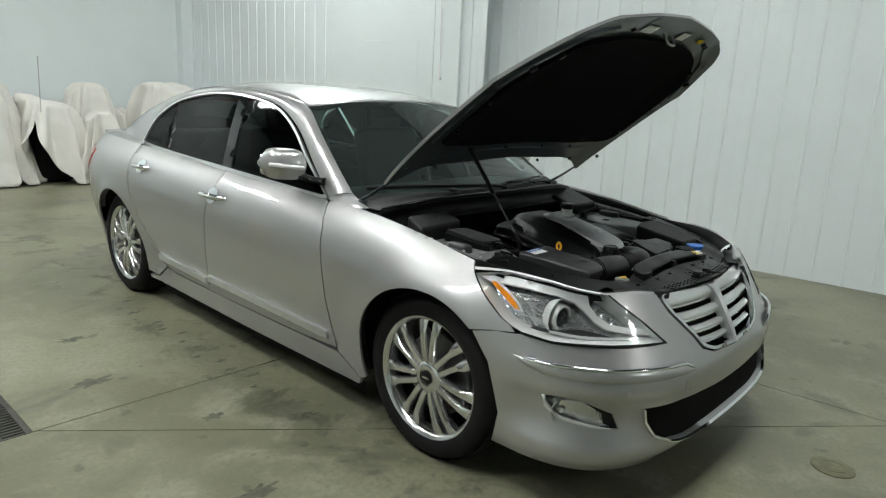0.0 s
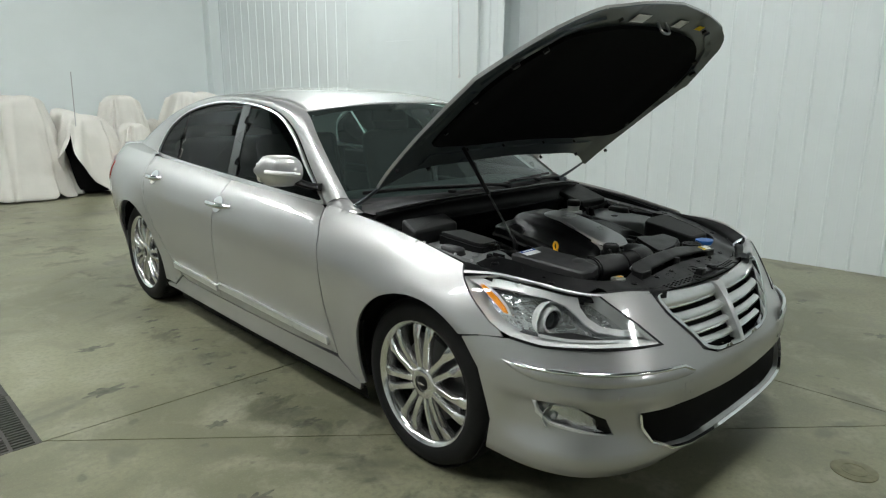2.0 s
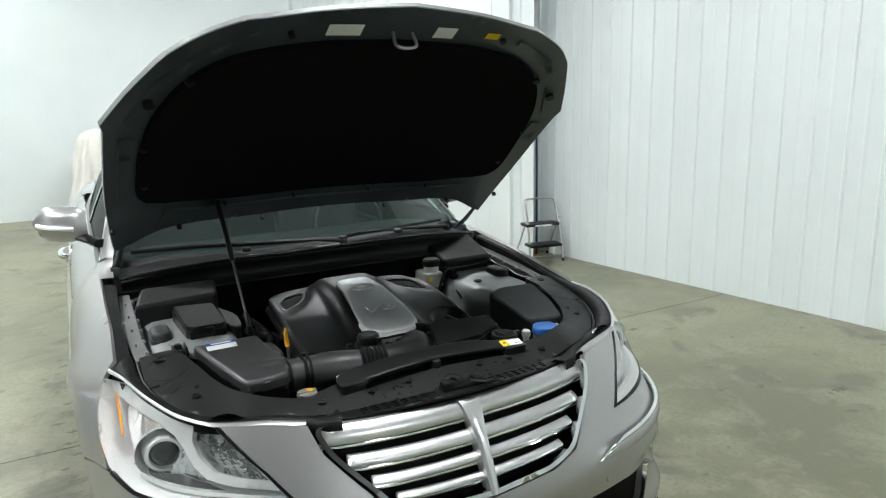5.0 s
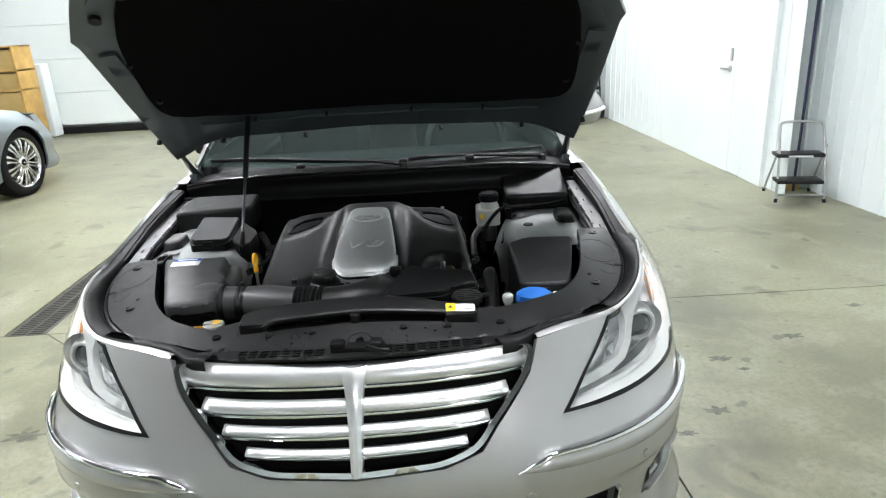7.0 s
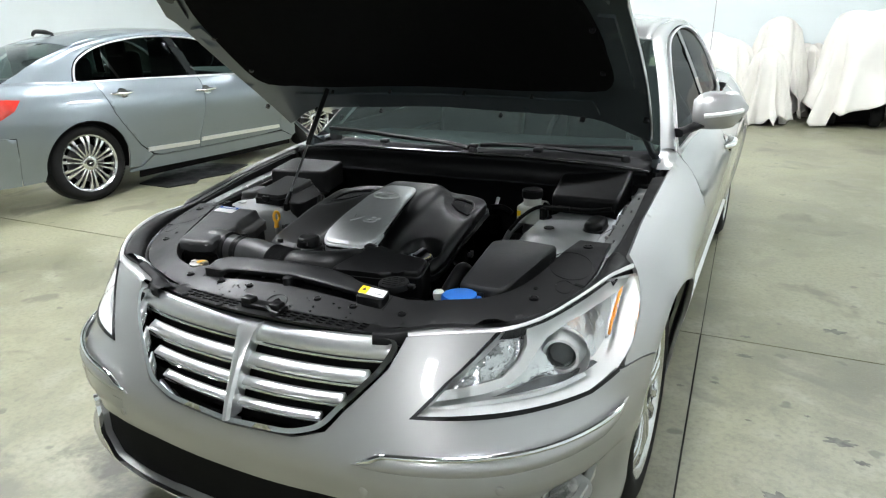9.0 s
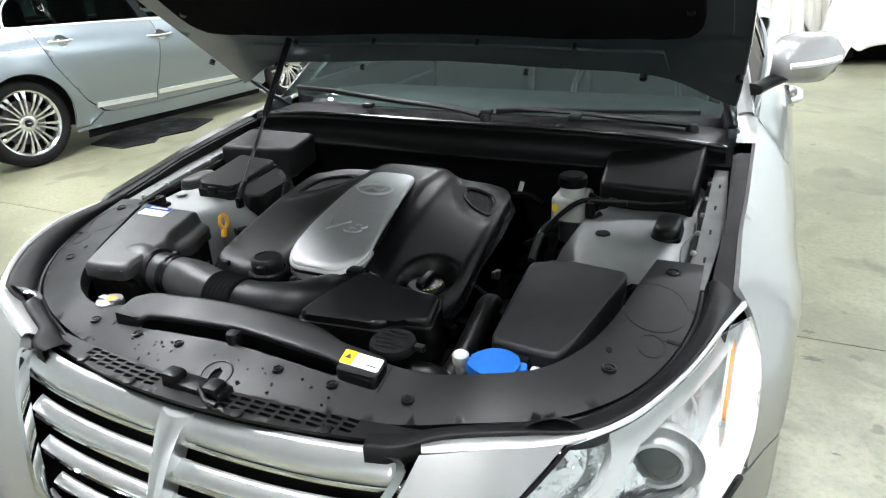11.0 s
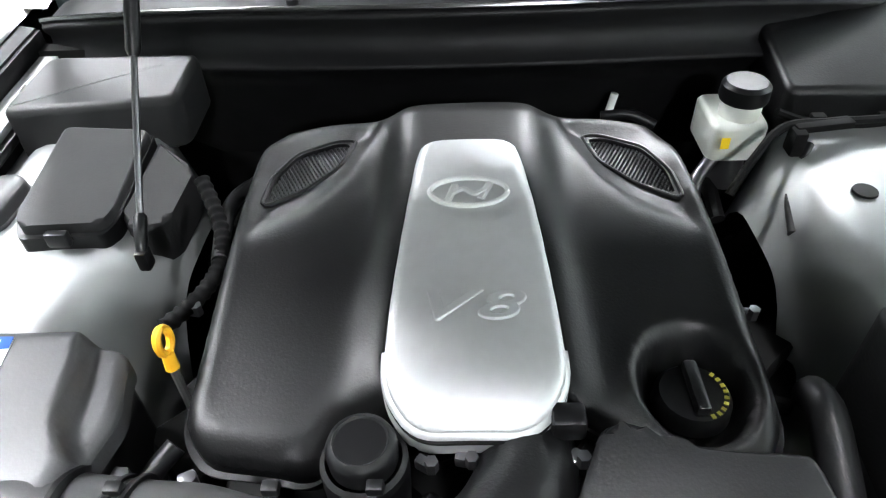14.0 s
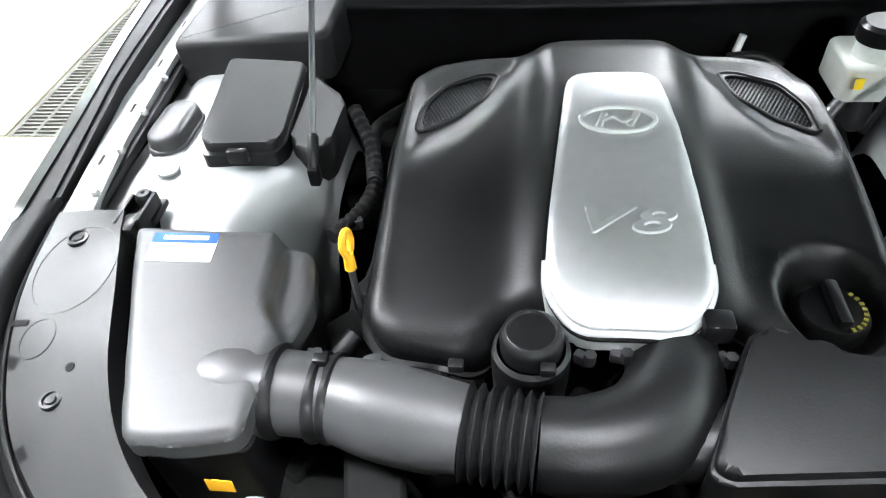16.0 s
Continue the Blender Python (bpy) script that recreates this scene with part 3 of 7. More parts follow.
GH_BELT = smooth_table([(0.55, 0.80), (0.75, 0.805), (1.3, 0.82), (2.0, 0.815), (2.5, 0.79), (2.85, 0.755), (3.3, 0.70), (3.7, 0.64)])


def cabin_map(v):
    y, z = v[:, 0], v[:, 1]
    h = z - interp(y, ZTOP)
    return np.stack([-(interp(y, GH_BELT) - 0.40 * h - 0.16 * h * h), y, z], 1)


def arc(yc, zc, r, a0, a1, n=28):
    a = np.radians(np.linspace(a0, a1, n))
    return [(yc + r * math.cos(t), zc + r * math.sin(t)) for t in a]


def zt(y0, y1, n=14, drop=0.0):
    return [(y, float(interp(y, ZTOP)) - drop) for y in np.linspace(y0, y1, n)]


HOOD_PIVOT, HOOD_OPEN = Vector((0, 0.55, 0.985)), 47.5
HOOD_Z = smooth_table([(-0.80, 0.755), (-0.70, 0.79), (-0.55, 0.838), (-0.3, 0.896), (0.1, 0.955), (0.6, 1.0)])


def hood_map(v):
    x, y = v[:, 0], v[:, 1]
    k = 0.055 + 0.07 * np.clip((0.3 - y) / 0.9, 0, 1)
    crease = 0.007 * np.exp(-(((np.abs(x) - (0.47 + 0.12 * (y + 0.7))) / 0.07) ** 2))
    return np.stack([x, y, interp(y, HOOD_Z) - k * x * x + crease], 1)


def hood_outline(grow=0.0):
    half = np.concatenate([curve([(0.0, 0.262), (0.4, 0.275), (0.62, 0.315), (0.735, 0.38)], 20), curve([(0.766, 0.395), (0.774, 0.30), (0.783, 0.05), (0.776, -0.29)], 16), curve([(0.782, -0.325), (0.715, -0.455), (0.645, -0.572)], 10), curve([(0.628, -0.595), (0.56, -0.655), (0.452, -0.708)], 8), curve([(0.444, -0.712), (0.25, -0.752), (0.0, -0.778)], 12)])
    p = np.concatenate([half, half[-2:0:-1] * (-1, 1)])
    c = V3((0, -0.05))
    return c + (p - c) * (1 + grow)


def opened(fmap, push=0.0):
    t = radians(HOOD_OPEN)

    def f(v):
        p = fmap(v)
        p[:, 2] += push
        y, z = p[:, 1] - HOOD_PIVOT.y, p[:, 2] - HOOD_PIVOT.z
        return np.stack([p[:, 0], HOOD_PIVOT.y + y * math.cos(t) + z * math.sin(t), HOOD_PIVOT.z - y * math.sin(t) + z * math.cos(t)], 1)

    return f


def wheel(root, x, y, side, style="pairs", steer=0.0, turn=0.0):
    """A wheel with its outer face towards side (-1: x negative)."""
    w = new("wheel")
    w.parent = root
    m = Matrix.Translation((x, y, 0.347)) @ Matrix.Rotation(radians(steer), 4, "Z") @ Matrix.Rotation(radians(90) * side, 4, "Y")
    w.matrix_basis = m  # local z points outwards
    bm = bmesh.new()
    lathe(bm, [(0.235, -0.2), (0.262, -0.215), (0.31, -0.222), (0.334, -0.205), (0.346, -0.17), (0.3475, -0.11), (0.346, -0.05), (0.335, -0.014), (0.313, 0.004), (0.285, 0.008), (0.262, 0.002), (0.252, -0.006), (0.235, -0.02)], n=72)
    part("tyre", bm, M_RUBBER, w)
    bm = bmesh.new()
    for i in range(72):
        a = 2 * math.pi * i / 72
        for z in (-0.035, -0.185):
            box(bm, (0.3465 * math.cos(a), 0.3465 * math.sin(a), z), (0.004, 0.022, 0.03), rot=Matrix.Rotation(a, 4, "Z"))
    part("tread_block", bm, M_RUBBER, w, smooth=False)["kind"] = "stuff"
    bm = bmesh.new()
    lathe(bm, [(0.252, -0.19), (0.236, -0.17), (0.226, -0.1), (0.232, -0.03), (0.240, -0.012), (0.2485, -0.004), (0.2565, 0.001), (0.2565, -0.006), (0.246, -0.02)], n=72)
    rim = part("rim", bm, M_ALLOY, w)
    pairs = 7 if style == "pairs" else 10
    for k in range(pairs):
        bm = bmesh.new()
        a = 2 * math.pi * (k + turn) / pairs
        wide = 1.0 if style == "pairs" else 0.72
        for s in (-1, 1):
            ring = []
            for r, off, hw, z in ((0.045, 0.0155, 0.0145, -0.016), (0.085, 0.0185, 0.0135, -0.004), (0.15, 0.0255, 0.0128, 0.0), (0.178, 0.029, 0.0135, -0.001), (0.195, 0.0335, 0.0180, -0.004), (0.224, 0.0365, 0.0225, -0.010), (0.243, 0.038, 0.0255, -0.018)):
                t = Vector((-math.sin(a), math.cos(a), 0))
                c = Vector((math.cos(a) * r, math.sin(a) * r, z)) + t * (s * off * wide)
                hw, d = hw * wide, 0.034
                ring.append([bm.verts.new(q) for q in (c - t * hw - Vector((0, 0, d)), c - t * hw - Vector((0, 0, 0.005)), c - t * hw * 0.7, c + t * hw * 0.7, c + t * hw - Vector((0, 0, 0.005)), c + t * hw - Vector((0, 0, d)))])
            for p, q in zip(ring, ring[1:]):
                for i in range(5):
                    bm.faces.new((p[i], p[i + 1], q[i + 1], q[i]))
        part("spoke", bm, M_ALLOY, w)
    bm = bmesh.new()
    lathe(bm, [(0.078, -0.05), (0.074, -0.022), (0.062, -0.008), (0.045, -0.003), (0.036, -0.003), (0.034, -0.009), (0.0, -0.009)], n=56)
    part("hub", bm, M_ALLOY, w)
    bm = bmesh.new()
    lathe(bm, [(0.031, -0.012), (0.030, -0.006), (0.026, -0.003), (0.0, -0.001)], n=32)
    part("centre_cap", bm, M_BLACK, w, "black hub cap with a silver winged mark")
    bm = bmesh.new()
    box(bm, (0, 0, 0.0005), (0.006, 0.034, 0.003), 0.001)
    box(bm, (0, 0, 0.0005), (0.012, 0.012, 0.003), 0.002)
    part("cap_mark", bm, M_CHROME, w)
    bm = bmesh.new()
    lathe(bm, [(0.0, -0.07), (0.165, -0.07), (0.17, -0.075), (0.17, -0.095), (0.0, -0.095)], n=48)
    part("brake_disc", bm, M_DSTEEL, w)
    # flat black disc added to put shade behind the spokes
    bm = bmesh.new()
    lathe(bm, [(0.0, -0.12), (0.23, -0.12)], n=48)
    part("wheel_shadow_plate", bm, M_VOID, w, "black disc for the shade behind the spokes")
    return w


def body(root, paint, rich=True, hood_paint=None):
    """All outer panels of a four-door sedan, nose towards -y, front axle at y = 0."""
    both = (False, True)
    # dark under-skin that closes the shut lines and arches
    for mi in both:
        panel("inner_body", zt(-0.1, 3.5, 30, 0.03) + [(3.5, 0.4), (3.40, 0.35)] + arc(2.935, 0.345, 0.40, 0, 180) + [(2.5, 0.22), (0.45, 0.22)] + arc(0, 0.345, 0.40, 0, 150), [],
              side_map, M_VOID, root, 0.06, (-1, 0, 0), 0, push=-0.02, mirror=mi)
        for yc in (0.0, 2.935):
            bm = bmesh.new()
            n = 24
            a = np.radians(np.linspace(-15, 195, n))
            prev = None
            s = 1 if mi else -1
            for t in a:
                q = [bm.verts.new((s * x, yc + 0.395 * math.cos(t), 0.345 + 0.395 * math.sin(t))) for x in (0.55, min(0.9, float(half_width(np.array(yc + 0.395 * math.cos(t)), np.array(max(0.2, 0.345 + 0.395 * math.sin(t))), False)) - 0.03))]
                if prev:
                    bm.faces.new((*prev, *q[::-1]))
                prev = q
            part("wheel_arch_liner", bm, M_VOID, root, "black wheel arch liner")
        # front wing
        wing = zt(-0.165, 0.715, 24, 0.0) + [(0.70, 0.93), (0.645, 0.85), (0.61, 0.74), (0.602, 0.55), (0.592, 0.42), (0.565, 0.285), (0.41, 0.205)]
        wing += arc(0, 0.345, 0.382, -18, 128, 30) + [(-0.246, 0.638), (-0.32, 0.6505), (-0.407, 0.6585), (-0.389, 0.678), (-0.347, 0.70), (-0.245, 0.777), (-0.188, 0.827), (-0.172, 0.848)]
        panel("front_wing", wing, [], side_map, paint, root, 0.016, (-1, 0, 0), 0.012, mirror=mi)
        # doors
        fd = [(0.722, 0.955), (0.706, 0.93), (0.651, 0.85), (0.616, 0.74), (0.608, 0.55), (0.598, 0.42), (0.575, 0.30), (0.9, 0.288), (1.4, 0.288), (1.745, 0.292), (1.738, 0.40), (1.69, 0.58), (1.655, 0.75), (1.62, 0.95), (1.615, 1.0)] + zt(1.6, 0.75, 20, 0.002)
        d1 = panel("front_door", fd, [], side_map, paint, root, 0.03, (-1, 0, 0), 0.012, mirror=mi)
        rd = [(1.622, 1.0), (1.627, 0.95), (1.662, 0.75), (1.697, 0.58), (1.745, 0.40), (1.752, 0.292), (2.2, 0.298), (2.285, 0.32), (2.42, 0.43), (2.52, 0.56), (2.585, 0.65), (2.65, 0.76), (2.69, 0.88), (2.715, 0.98), (2.72, 1.035)] + zt(2.71, 1.64, 20, 0.002)
        d2 = panel("rear_door", rd, [], side_map, paint, root, 0.03, (-1, 0, 0), 0.012, mirror=mi)
        # rear quarter with sill
        rq = [(2.728, 1.035), (2.722, 0.98), (2.697, 0.88), (2.657, 0.76), (2.592, 0.65), (2.527, 0.56), (2.428, 0.425), (2.30, 0.314), (2.44, 0.225)] + arc(2.935, 0.345, 0.382, 197, -3, 40) + [(3.34, 0.26), (3.5, 0.25), (3.5, 0.655), (3.72, 0.685), (3.86, 0.70), (3.80, 0.88), (3.83, 0.95), (3.86, 1.03)] + zt(3.84, 2.74, 20, 0.0)
        panel("rear_quarter", rq, [], side_map, paint, root, 0.03, (-1, 0, 0), 0.012, mirror=mi)
        sl = [(0.57, 0.279), (0.41, 0.20), (0.43, 0.165), (1.4, 0.165), (2.56, 0.185), (2.562, 0.205), (2.43, 0.217), (2.29, 0.306), (2.2, 0.29), (1.4, 0.28)]
        panel("sill", sl, [], side_map, paint, root, 0.04, (-1, 0, 0), 0.02, mirror=mi)
        panel("sill_underside", [(0.42, 0.10), (2.45, 0.10), (2.45, 0.18), (0.42, 0.165)], [], side_map, M_VOID, root, 0.06, (-1, 0, 0), 0.0, push=-0.03, mirror=mi)
        # door trim strips and handles
        for y0, y1, dd in ((0.625, 1.732, d1), (1.758, 2.36, d2)):
            panel("door_strip", [(y0, 0.332), (y1, 0.354), (y1 - 0.008, 0.392), (y0 + 0.004, 0.368)], [], side_map, M_SATIN, dd, 0.012, (-1, 0, 0), 0.018, push=0.014, mirror=mi, label="satin silver rubbing strip")
        for y0, y1, z, dd in ((1.47, 1.745, 0.868, d1), (2.42, 2.63, 0.925, d2)):
            bm = bmesh.new()
            yy = np.linspace(y0, y1, 9)
            xs = [-float(half_width(np.array(t), np.array(z))) for t in yy]
            lift = [0.0, 0.018, 0.03, 0.034, 0.034, 0.034, 0.03, 0.018, 0.0]
            sg = -1 if mi else 1
            tube(bm, [(sg * (x - l), t, z) for x, t, l in zip(xs, yy, lift)], [0.011, 0.014, 0.0155, 0.016, 0.016, 0.016, 0.0155, 0.014, 0.011], 12, samples=28)
            part("handle", bm, M_CHROME, dd, "chrome pull handle")
            panel("handle_cup", [(y + 0.052 * math.cos(a) + (y0 + y1) / 2 - y, z - 0.004 + 0.042 * math.sin(a)) for y in (0,) for a in np.linspace(0, 6.1, 18)], [], side_map, M_CHROME, dd, 0.012, (-1, 0, 0), 0.008, push=0.007, mirror=mi)
        # side windows
        dlo = curve([(0.78, 0.972), (0.98, 1.105), (1.177, 1.247), (1.35, 1.335), (1.513, 1.378), (1.9, 1.412), (2.2, 1.398), (2.534, 1.336), (2.72, 1.25), (2.79, 1.185), (2.83, 1.10), (2.84, 1.052)], 60)
        base = [(y, float(interp(y, ZTOP)) + 0.006) for y in np.linspace(2.8, 0.8, 24)]
        win = [(y + (0.004 if y > 2.7 else 0.0), z + 0.005) for y, z in dlo] + base

        def cutw(lo, hi):
            p = win
            c = cut(p, (lo - 0.03, 0.9), (lo + 0.15, 1.5))
            p = min(c, key=lambda s: -np.mean([q[0] for q in s])) if len(c) > 1 else p
            c = cut(p, (hi - 0.03, 0.9), (hi + 0.15, 1.5))
            return max(c, key=lambda s: -np.mean([q[0] for q in s])) if len(c) > 1 else p

        for nm, lo, hi in (("door_window", 0.5, 1.60), ("door_window", 1.70, 2.42), ("quarter_window", 2.45, 3.2)):
            panel(nm, cutw(lo, hi), [], cabin_map, M_SIDE, root, 0.05, (-1, 0, 0), 0.004, push=-0.004, mirror=mi, label="dark tinted side window")
        panel("pillar_trim", cutw(1.605, 1.695), [], cabin_map, M_GLASS, root, 0.03, (-1, 0, 0), 0.006, push=0.0, mirror=mi, label="gloss black door pillar")
        ring = list(map(tuple, curve([(0.755, 0.966), (0.965, 1.115), (1.165, 1.26), (1.345, 1.35), (1.51, 1.393), (1.9, 1.427), (2.21, 1.413), (2.545, 1.35), (2.735, 1.262), (2.808, 1.19), (2.85, 1.10), (2.86, 1.05)], 60)))
        lowr = [(y, float(interp(y, ZTOP)) - 0.013) for y in np.linspace(2.82, 0.78, 24)]
        panel("window_bright_trim", ring + lowr, [win], cabin_map, M_SATIN, root, 0.03, (-1, 0, 0), 0.014, push=0.008, mirror=mi, label="bright metal window surround")
        # roof rail and pillars, from the trim out to the roof and the screens
        inner = cabin_map(curve([(0.745, 0.962), (0.955, 1.12), (1.155, 1.268), (1.34, 1.357), (1.51, 1.399), (1.9, 1.433), (2.21, 1.419), (2.55, 1.357), (2.745, 1.268), (2.82, 1.19), (2.862, 1.10), (2.875, 1.045)], 60))
        outer = curve([(-0.765, 0.625, 1.0), (-0.725, 0.80, 1.125), (-0.67, 1.0, 1.265), (-0.612, 1.185, 1.385), (-0.59, 1.4, 1.43), (-0.57, 1.9, 1.463), (-0.56, 2.3, 1.452), (-0.57, 2.6, 1.405), (-0.60, 2.9, 1.32), (-0.63, 3.15, 1.22), (-0.65, 3.32, 1.13), (-0.66, 3.45, 1.07)], 60)
        mid = (inner + outer) / 2 + V3((-0.016, 0, 0.014))
        verts = np.concatenate([inner, (inner * 0.6 + mid * 0.4) + V3((-0.004, 0, 0.003)), mid, (outer * 0.6 + mid * 0.4) + V3((-0.003, 0, 0.004)), outer])
        verts = verts * ((-1, 1, 1) if mi else (1, 1, 1))
        obj("roof_pillar_skin", verts, [(r * 60 + i, r * 60 + i + 1, (r + 1) * 60 + i + 1, (r + 1) * 60 + i) for r in range(4) for i in range(59)], paint, root)
        # scuttle corner between wing and pillar
        low = side_map(np.array(zt(0.50, 0.735, 12)))
        high = [(-0.774, 0.50, 0.953), (-0.772, 0.56, 0.974), (-0.765, 0.625, 1.0)]
        coons("wing_corner", low, high, [low[0], high[0]], [low[-1], (-0.808, 0.735, 0.972), (-0.788, 0.69, 0.993), high[-1]], paint, root, 12, 8, bulge=(-0.004, 0, 0.004), mirror=mi)
        # deck side between quarter and pillar
        qa = side_map(np.array(zt(2.75, 3.85, 24)))
        qb = curve([(-0.757, 2.76, 1.043), (-0.75, 2.875, 1.05), (-0.71, 3.15, 1.072), (-0.66, 3.45, 1.078), (-0.64, 3.7, 1.066), (-0.60, 3.93, 1.022)], 24)
        v = np.concatenate([qa, (qa + qb) / 2 + V3((-0.004, 0, 0.006)), qb]) * ((-1, 1, 1) if mi else (1, 1, 1))
        obj("deck_side", v, [(r * 24 + i, r * 24 + i + 1, (r + 1) * 24 + i + 1, (r + 1) * 24 + i) for r in range(2) for i in range(23)], paint, root)
        # door mirror
        s = 1 if mi else -1
        mr = part("door_mirror", mirror_shell(s), paint, root)
        bm = bmesh.new()
        box(bm, (s * 0.93, 0.985, 1.105), (0.165, 0.012, 0.10), 0.02, 3)
        part("mirror_glass", bm, M_CHROME, mr)
        bm = bmesh.new()
        tube(bm, [(s * 0.795, 0.80, 1.035), (s * 0.825, 0.86, 1.04), (s * 0.87, 0.90, 1.06)], [0.03, 0.026, 0.03], 10, samples=8, squash=0.6)
        part("mirror_arm", bm, M_BLACK, mr)
        bm = bmesh.new()
        tube(bm, [(s * 0.885, 0.832, 1.098), (s * 0.945, 0.846, 1.105), (s * 0.99, 0.88, 1.11), (s * 1.012, 0.92, 1.112)], 0.009, 8, samples=14)
        part("mirror_indicator", bm, M_WHITE, mr, "clear indicator strip")
        # tail lamp
        panel("tail_lamp", [(3.40, 0.95), (3.6, 0.972), (3.85, 0.965), (3.99, 0.92), (4.03, 0.80), (3.99, 0.71), (3.8, 0.72), (3.6, 0.80), (3.47, 0.87)], [], side_map, M_RED, root, 0.03, (-1, 0, 0), 0.012, push=0.006, mirror=mi, label="red tail lamp lens")
    # roof, screens, boot
    L = [(-0.612, 1.185, 1.385), (-0.59, 1.4, 1.43), (-0.57, 1.9, 1.463), (-0.56, 2.3, 1.452), (-0.57, 2.6, 1.405), (-0.585, 2.76, 1.362)]
    R = [(-x, y, z) for x, y, z in L]
    F = [L[0], (-0.35, 1.125, 1.418), (0, 1.10, 1.428), (0.35, 1.125, 1.418), R[0]]
    B = [L[-1], (-0.3, 2.80, 1.395), (0, 2.81, 1.402), (0.3, 2.80, 1.395), R[-1]]
    coons("roof", L, R, F, B, paint, root, 40, 32, bulge=(0, 0, 0.01), thick=0.006)
    bw = [(-0.765, 0.63, 0.995), (-0.45, 0.50, 1.0), (0, 0.455, 1.005), (0.45, 0.50, 1.0), (0.765, 0.63, 0.995)]
    sideL = [bw[0], (-0.725, 0.805, 1.12), (-0.67, 1.005, 1.26), L[0]]
    coons("windscreen", bw, F, sideL, [(-x, y, z) for x, y, z in sideL], M_WS, root, 32, 24, bulge=(0, -0.015, 0.012), label="clear curved windscreen").visible_shadow = False
    bb = [(-0.655, 3.40, 1.09), (-0.3, 3.49, 1.085), (0, 3.51, 1.085), (0.3, 3.49, 1.085), (0.655, 3.40, 1.09)]
    sl = [L[-1], (-0.61, 3.0, 1.29), (-0.64, 3.22, 1.185), bb[0]]
    coons("rear_screen", B, bb, sl, [(-x, y, z) for x, y, z in sl], M_WS, root, 24, 16, bulge=(0, 0.01, 0.012), label="curved rear window").visible_shadow = False
    t0 = [(-0.70, 3.42, 1.075), (-0.3, 3.5, 1.082), (0, 3.515, 1.083), (0.3, 3.5, 1.082), (0.70, 3.42, 1.075)]
    t1 = [(-0.60, 3.93, 1.02), (-0.3, 4.05, 1.045), (0, 4.07, 1.05), (0.3, 4.05, 1.045), (0.60, 3.93, 1.02)]
    sd = [t0[0], (-0.685, 3.7, 1.062), t1[0]]
    coons("boot_lid", t0, t1, sd, [(-x, y, z) for x, y, z in sd], paint, root, 24, 14, thick=0.006)
    t2 = [(-0.62, 3.98, 0.70), (-0.3, 4.09, 0.70), (0, 4.11, 0.70), (0.3, 4.09, 0.70), (0.62, 3.98, 0.70)]
    sd = [t1[0], (-0.62, 3.99, 0.85), t2[0]]
    coons("boot_face", t1, t2, sd, [(-x, y, z) for x, y, z in sd], paint, root, 24, 10)
    panel("rear_bumper", [(-a, b) for a, b in REAR[::-1]] + REAR[1:-1], [], rear_map, paint, root, 0.03, (0, 1, 0), 0.02)
    # a low roof: the cabin above the waistline is drawn in
    for ob in root.children:
        if ob.name.split(".")[0] in ("door_window", "quarter_window", "pillar_trim", "window_bright_trim", "roof_pillar_skin", "roof", "windscreen", "rear_screen"):
            for v in ob.data.vertices:
                if v.co.z > 1.0:
                    v.co.z = 1.0 + (v.co.z - 1.0) * 0.95
    # hood, raised
    hp = hood_paint or paint
    hood = panel("hood", hood_outline(), [], opened(hood_map), hp, root, 0.035, (0, 0.4, 0.9), 0.014, label="raised silver hood panel")
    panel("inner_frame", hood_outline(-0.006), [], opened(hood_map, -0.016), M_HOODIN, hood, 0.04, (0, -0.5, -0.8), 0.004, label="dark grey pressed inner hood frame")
    return hood


def mirror_shell(s):
    bm = bmesh.new()
    n, mring = 20, 14
    rings = []
    for i in range(mring):
        u = i / (mring - 1)
        x = 0.835 + 0.195 * u
        hy = 0.078 * (1 - (2 * u - 0.9) ** 4 * 0.62) * (1 - 0.55 * max(0, u - 0.75) / 0.25)
        hz = 0.074 * (1 - (2 * u - 0.9) ** 4 * 0.55) * (1 - 0.5 * max(0, u - 0.8) / 0.2)
        yc, zc = 0.93 + 0.06 * u * u, 1.105 + 0.008 * u
        rings.append([bm.verts.new((s * x, yc + hy * math.copysign(abs(math.cos(a)) ** 0.8, math.cos(a)) * (1.0 if math.cos(a) < 0 else 0.65), zc + hz * math.copysign(abs(math.sin(a)) ** 0.85, math.sin(a)))) for a in np.linspace(0, 2 * math.pi, n, endpoint=False)])
    for a, b in zip(rings, rings[1:]):
        for i in range(n):
            bm.faces.new((a[i], a[(i + 1) % n], b[(i + 1) % n], b[i]))
    bm.faces.new(rings[0][::-1])
    bm.faces.new(rings[-1])
    return bm


car = empty("sedan", (0, 1.4, 0), "silver four-door sedan with its hood raised, on the concrete floor", "car")
CAR_AT = Matrix.Translation((0, -1.4, 0))
hood = body(car, M_PAINT)
for x, y, s in ((-0.885, 0, -1), (0.885, 0, 1), (-0.885, 2.935, -1), (0.885, 2.935, 1)):
    wheel(car, x, y, s, turn=0.02 if y < 1 else 0.3)



# ---- nose of the sedan: bumper, grille, lamps ----
def flip(pts):
    return [(-a, b) for a, b in pts]


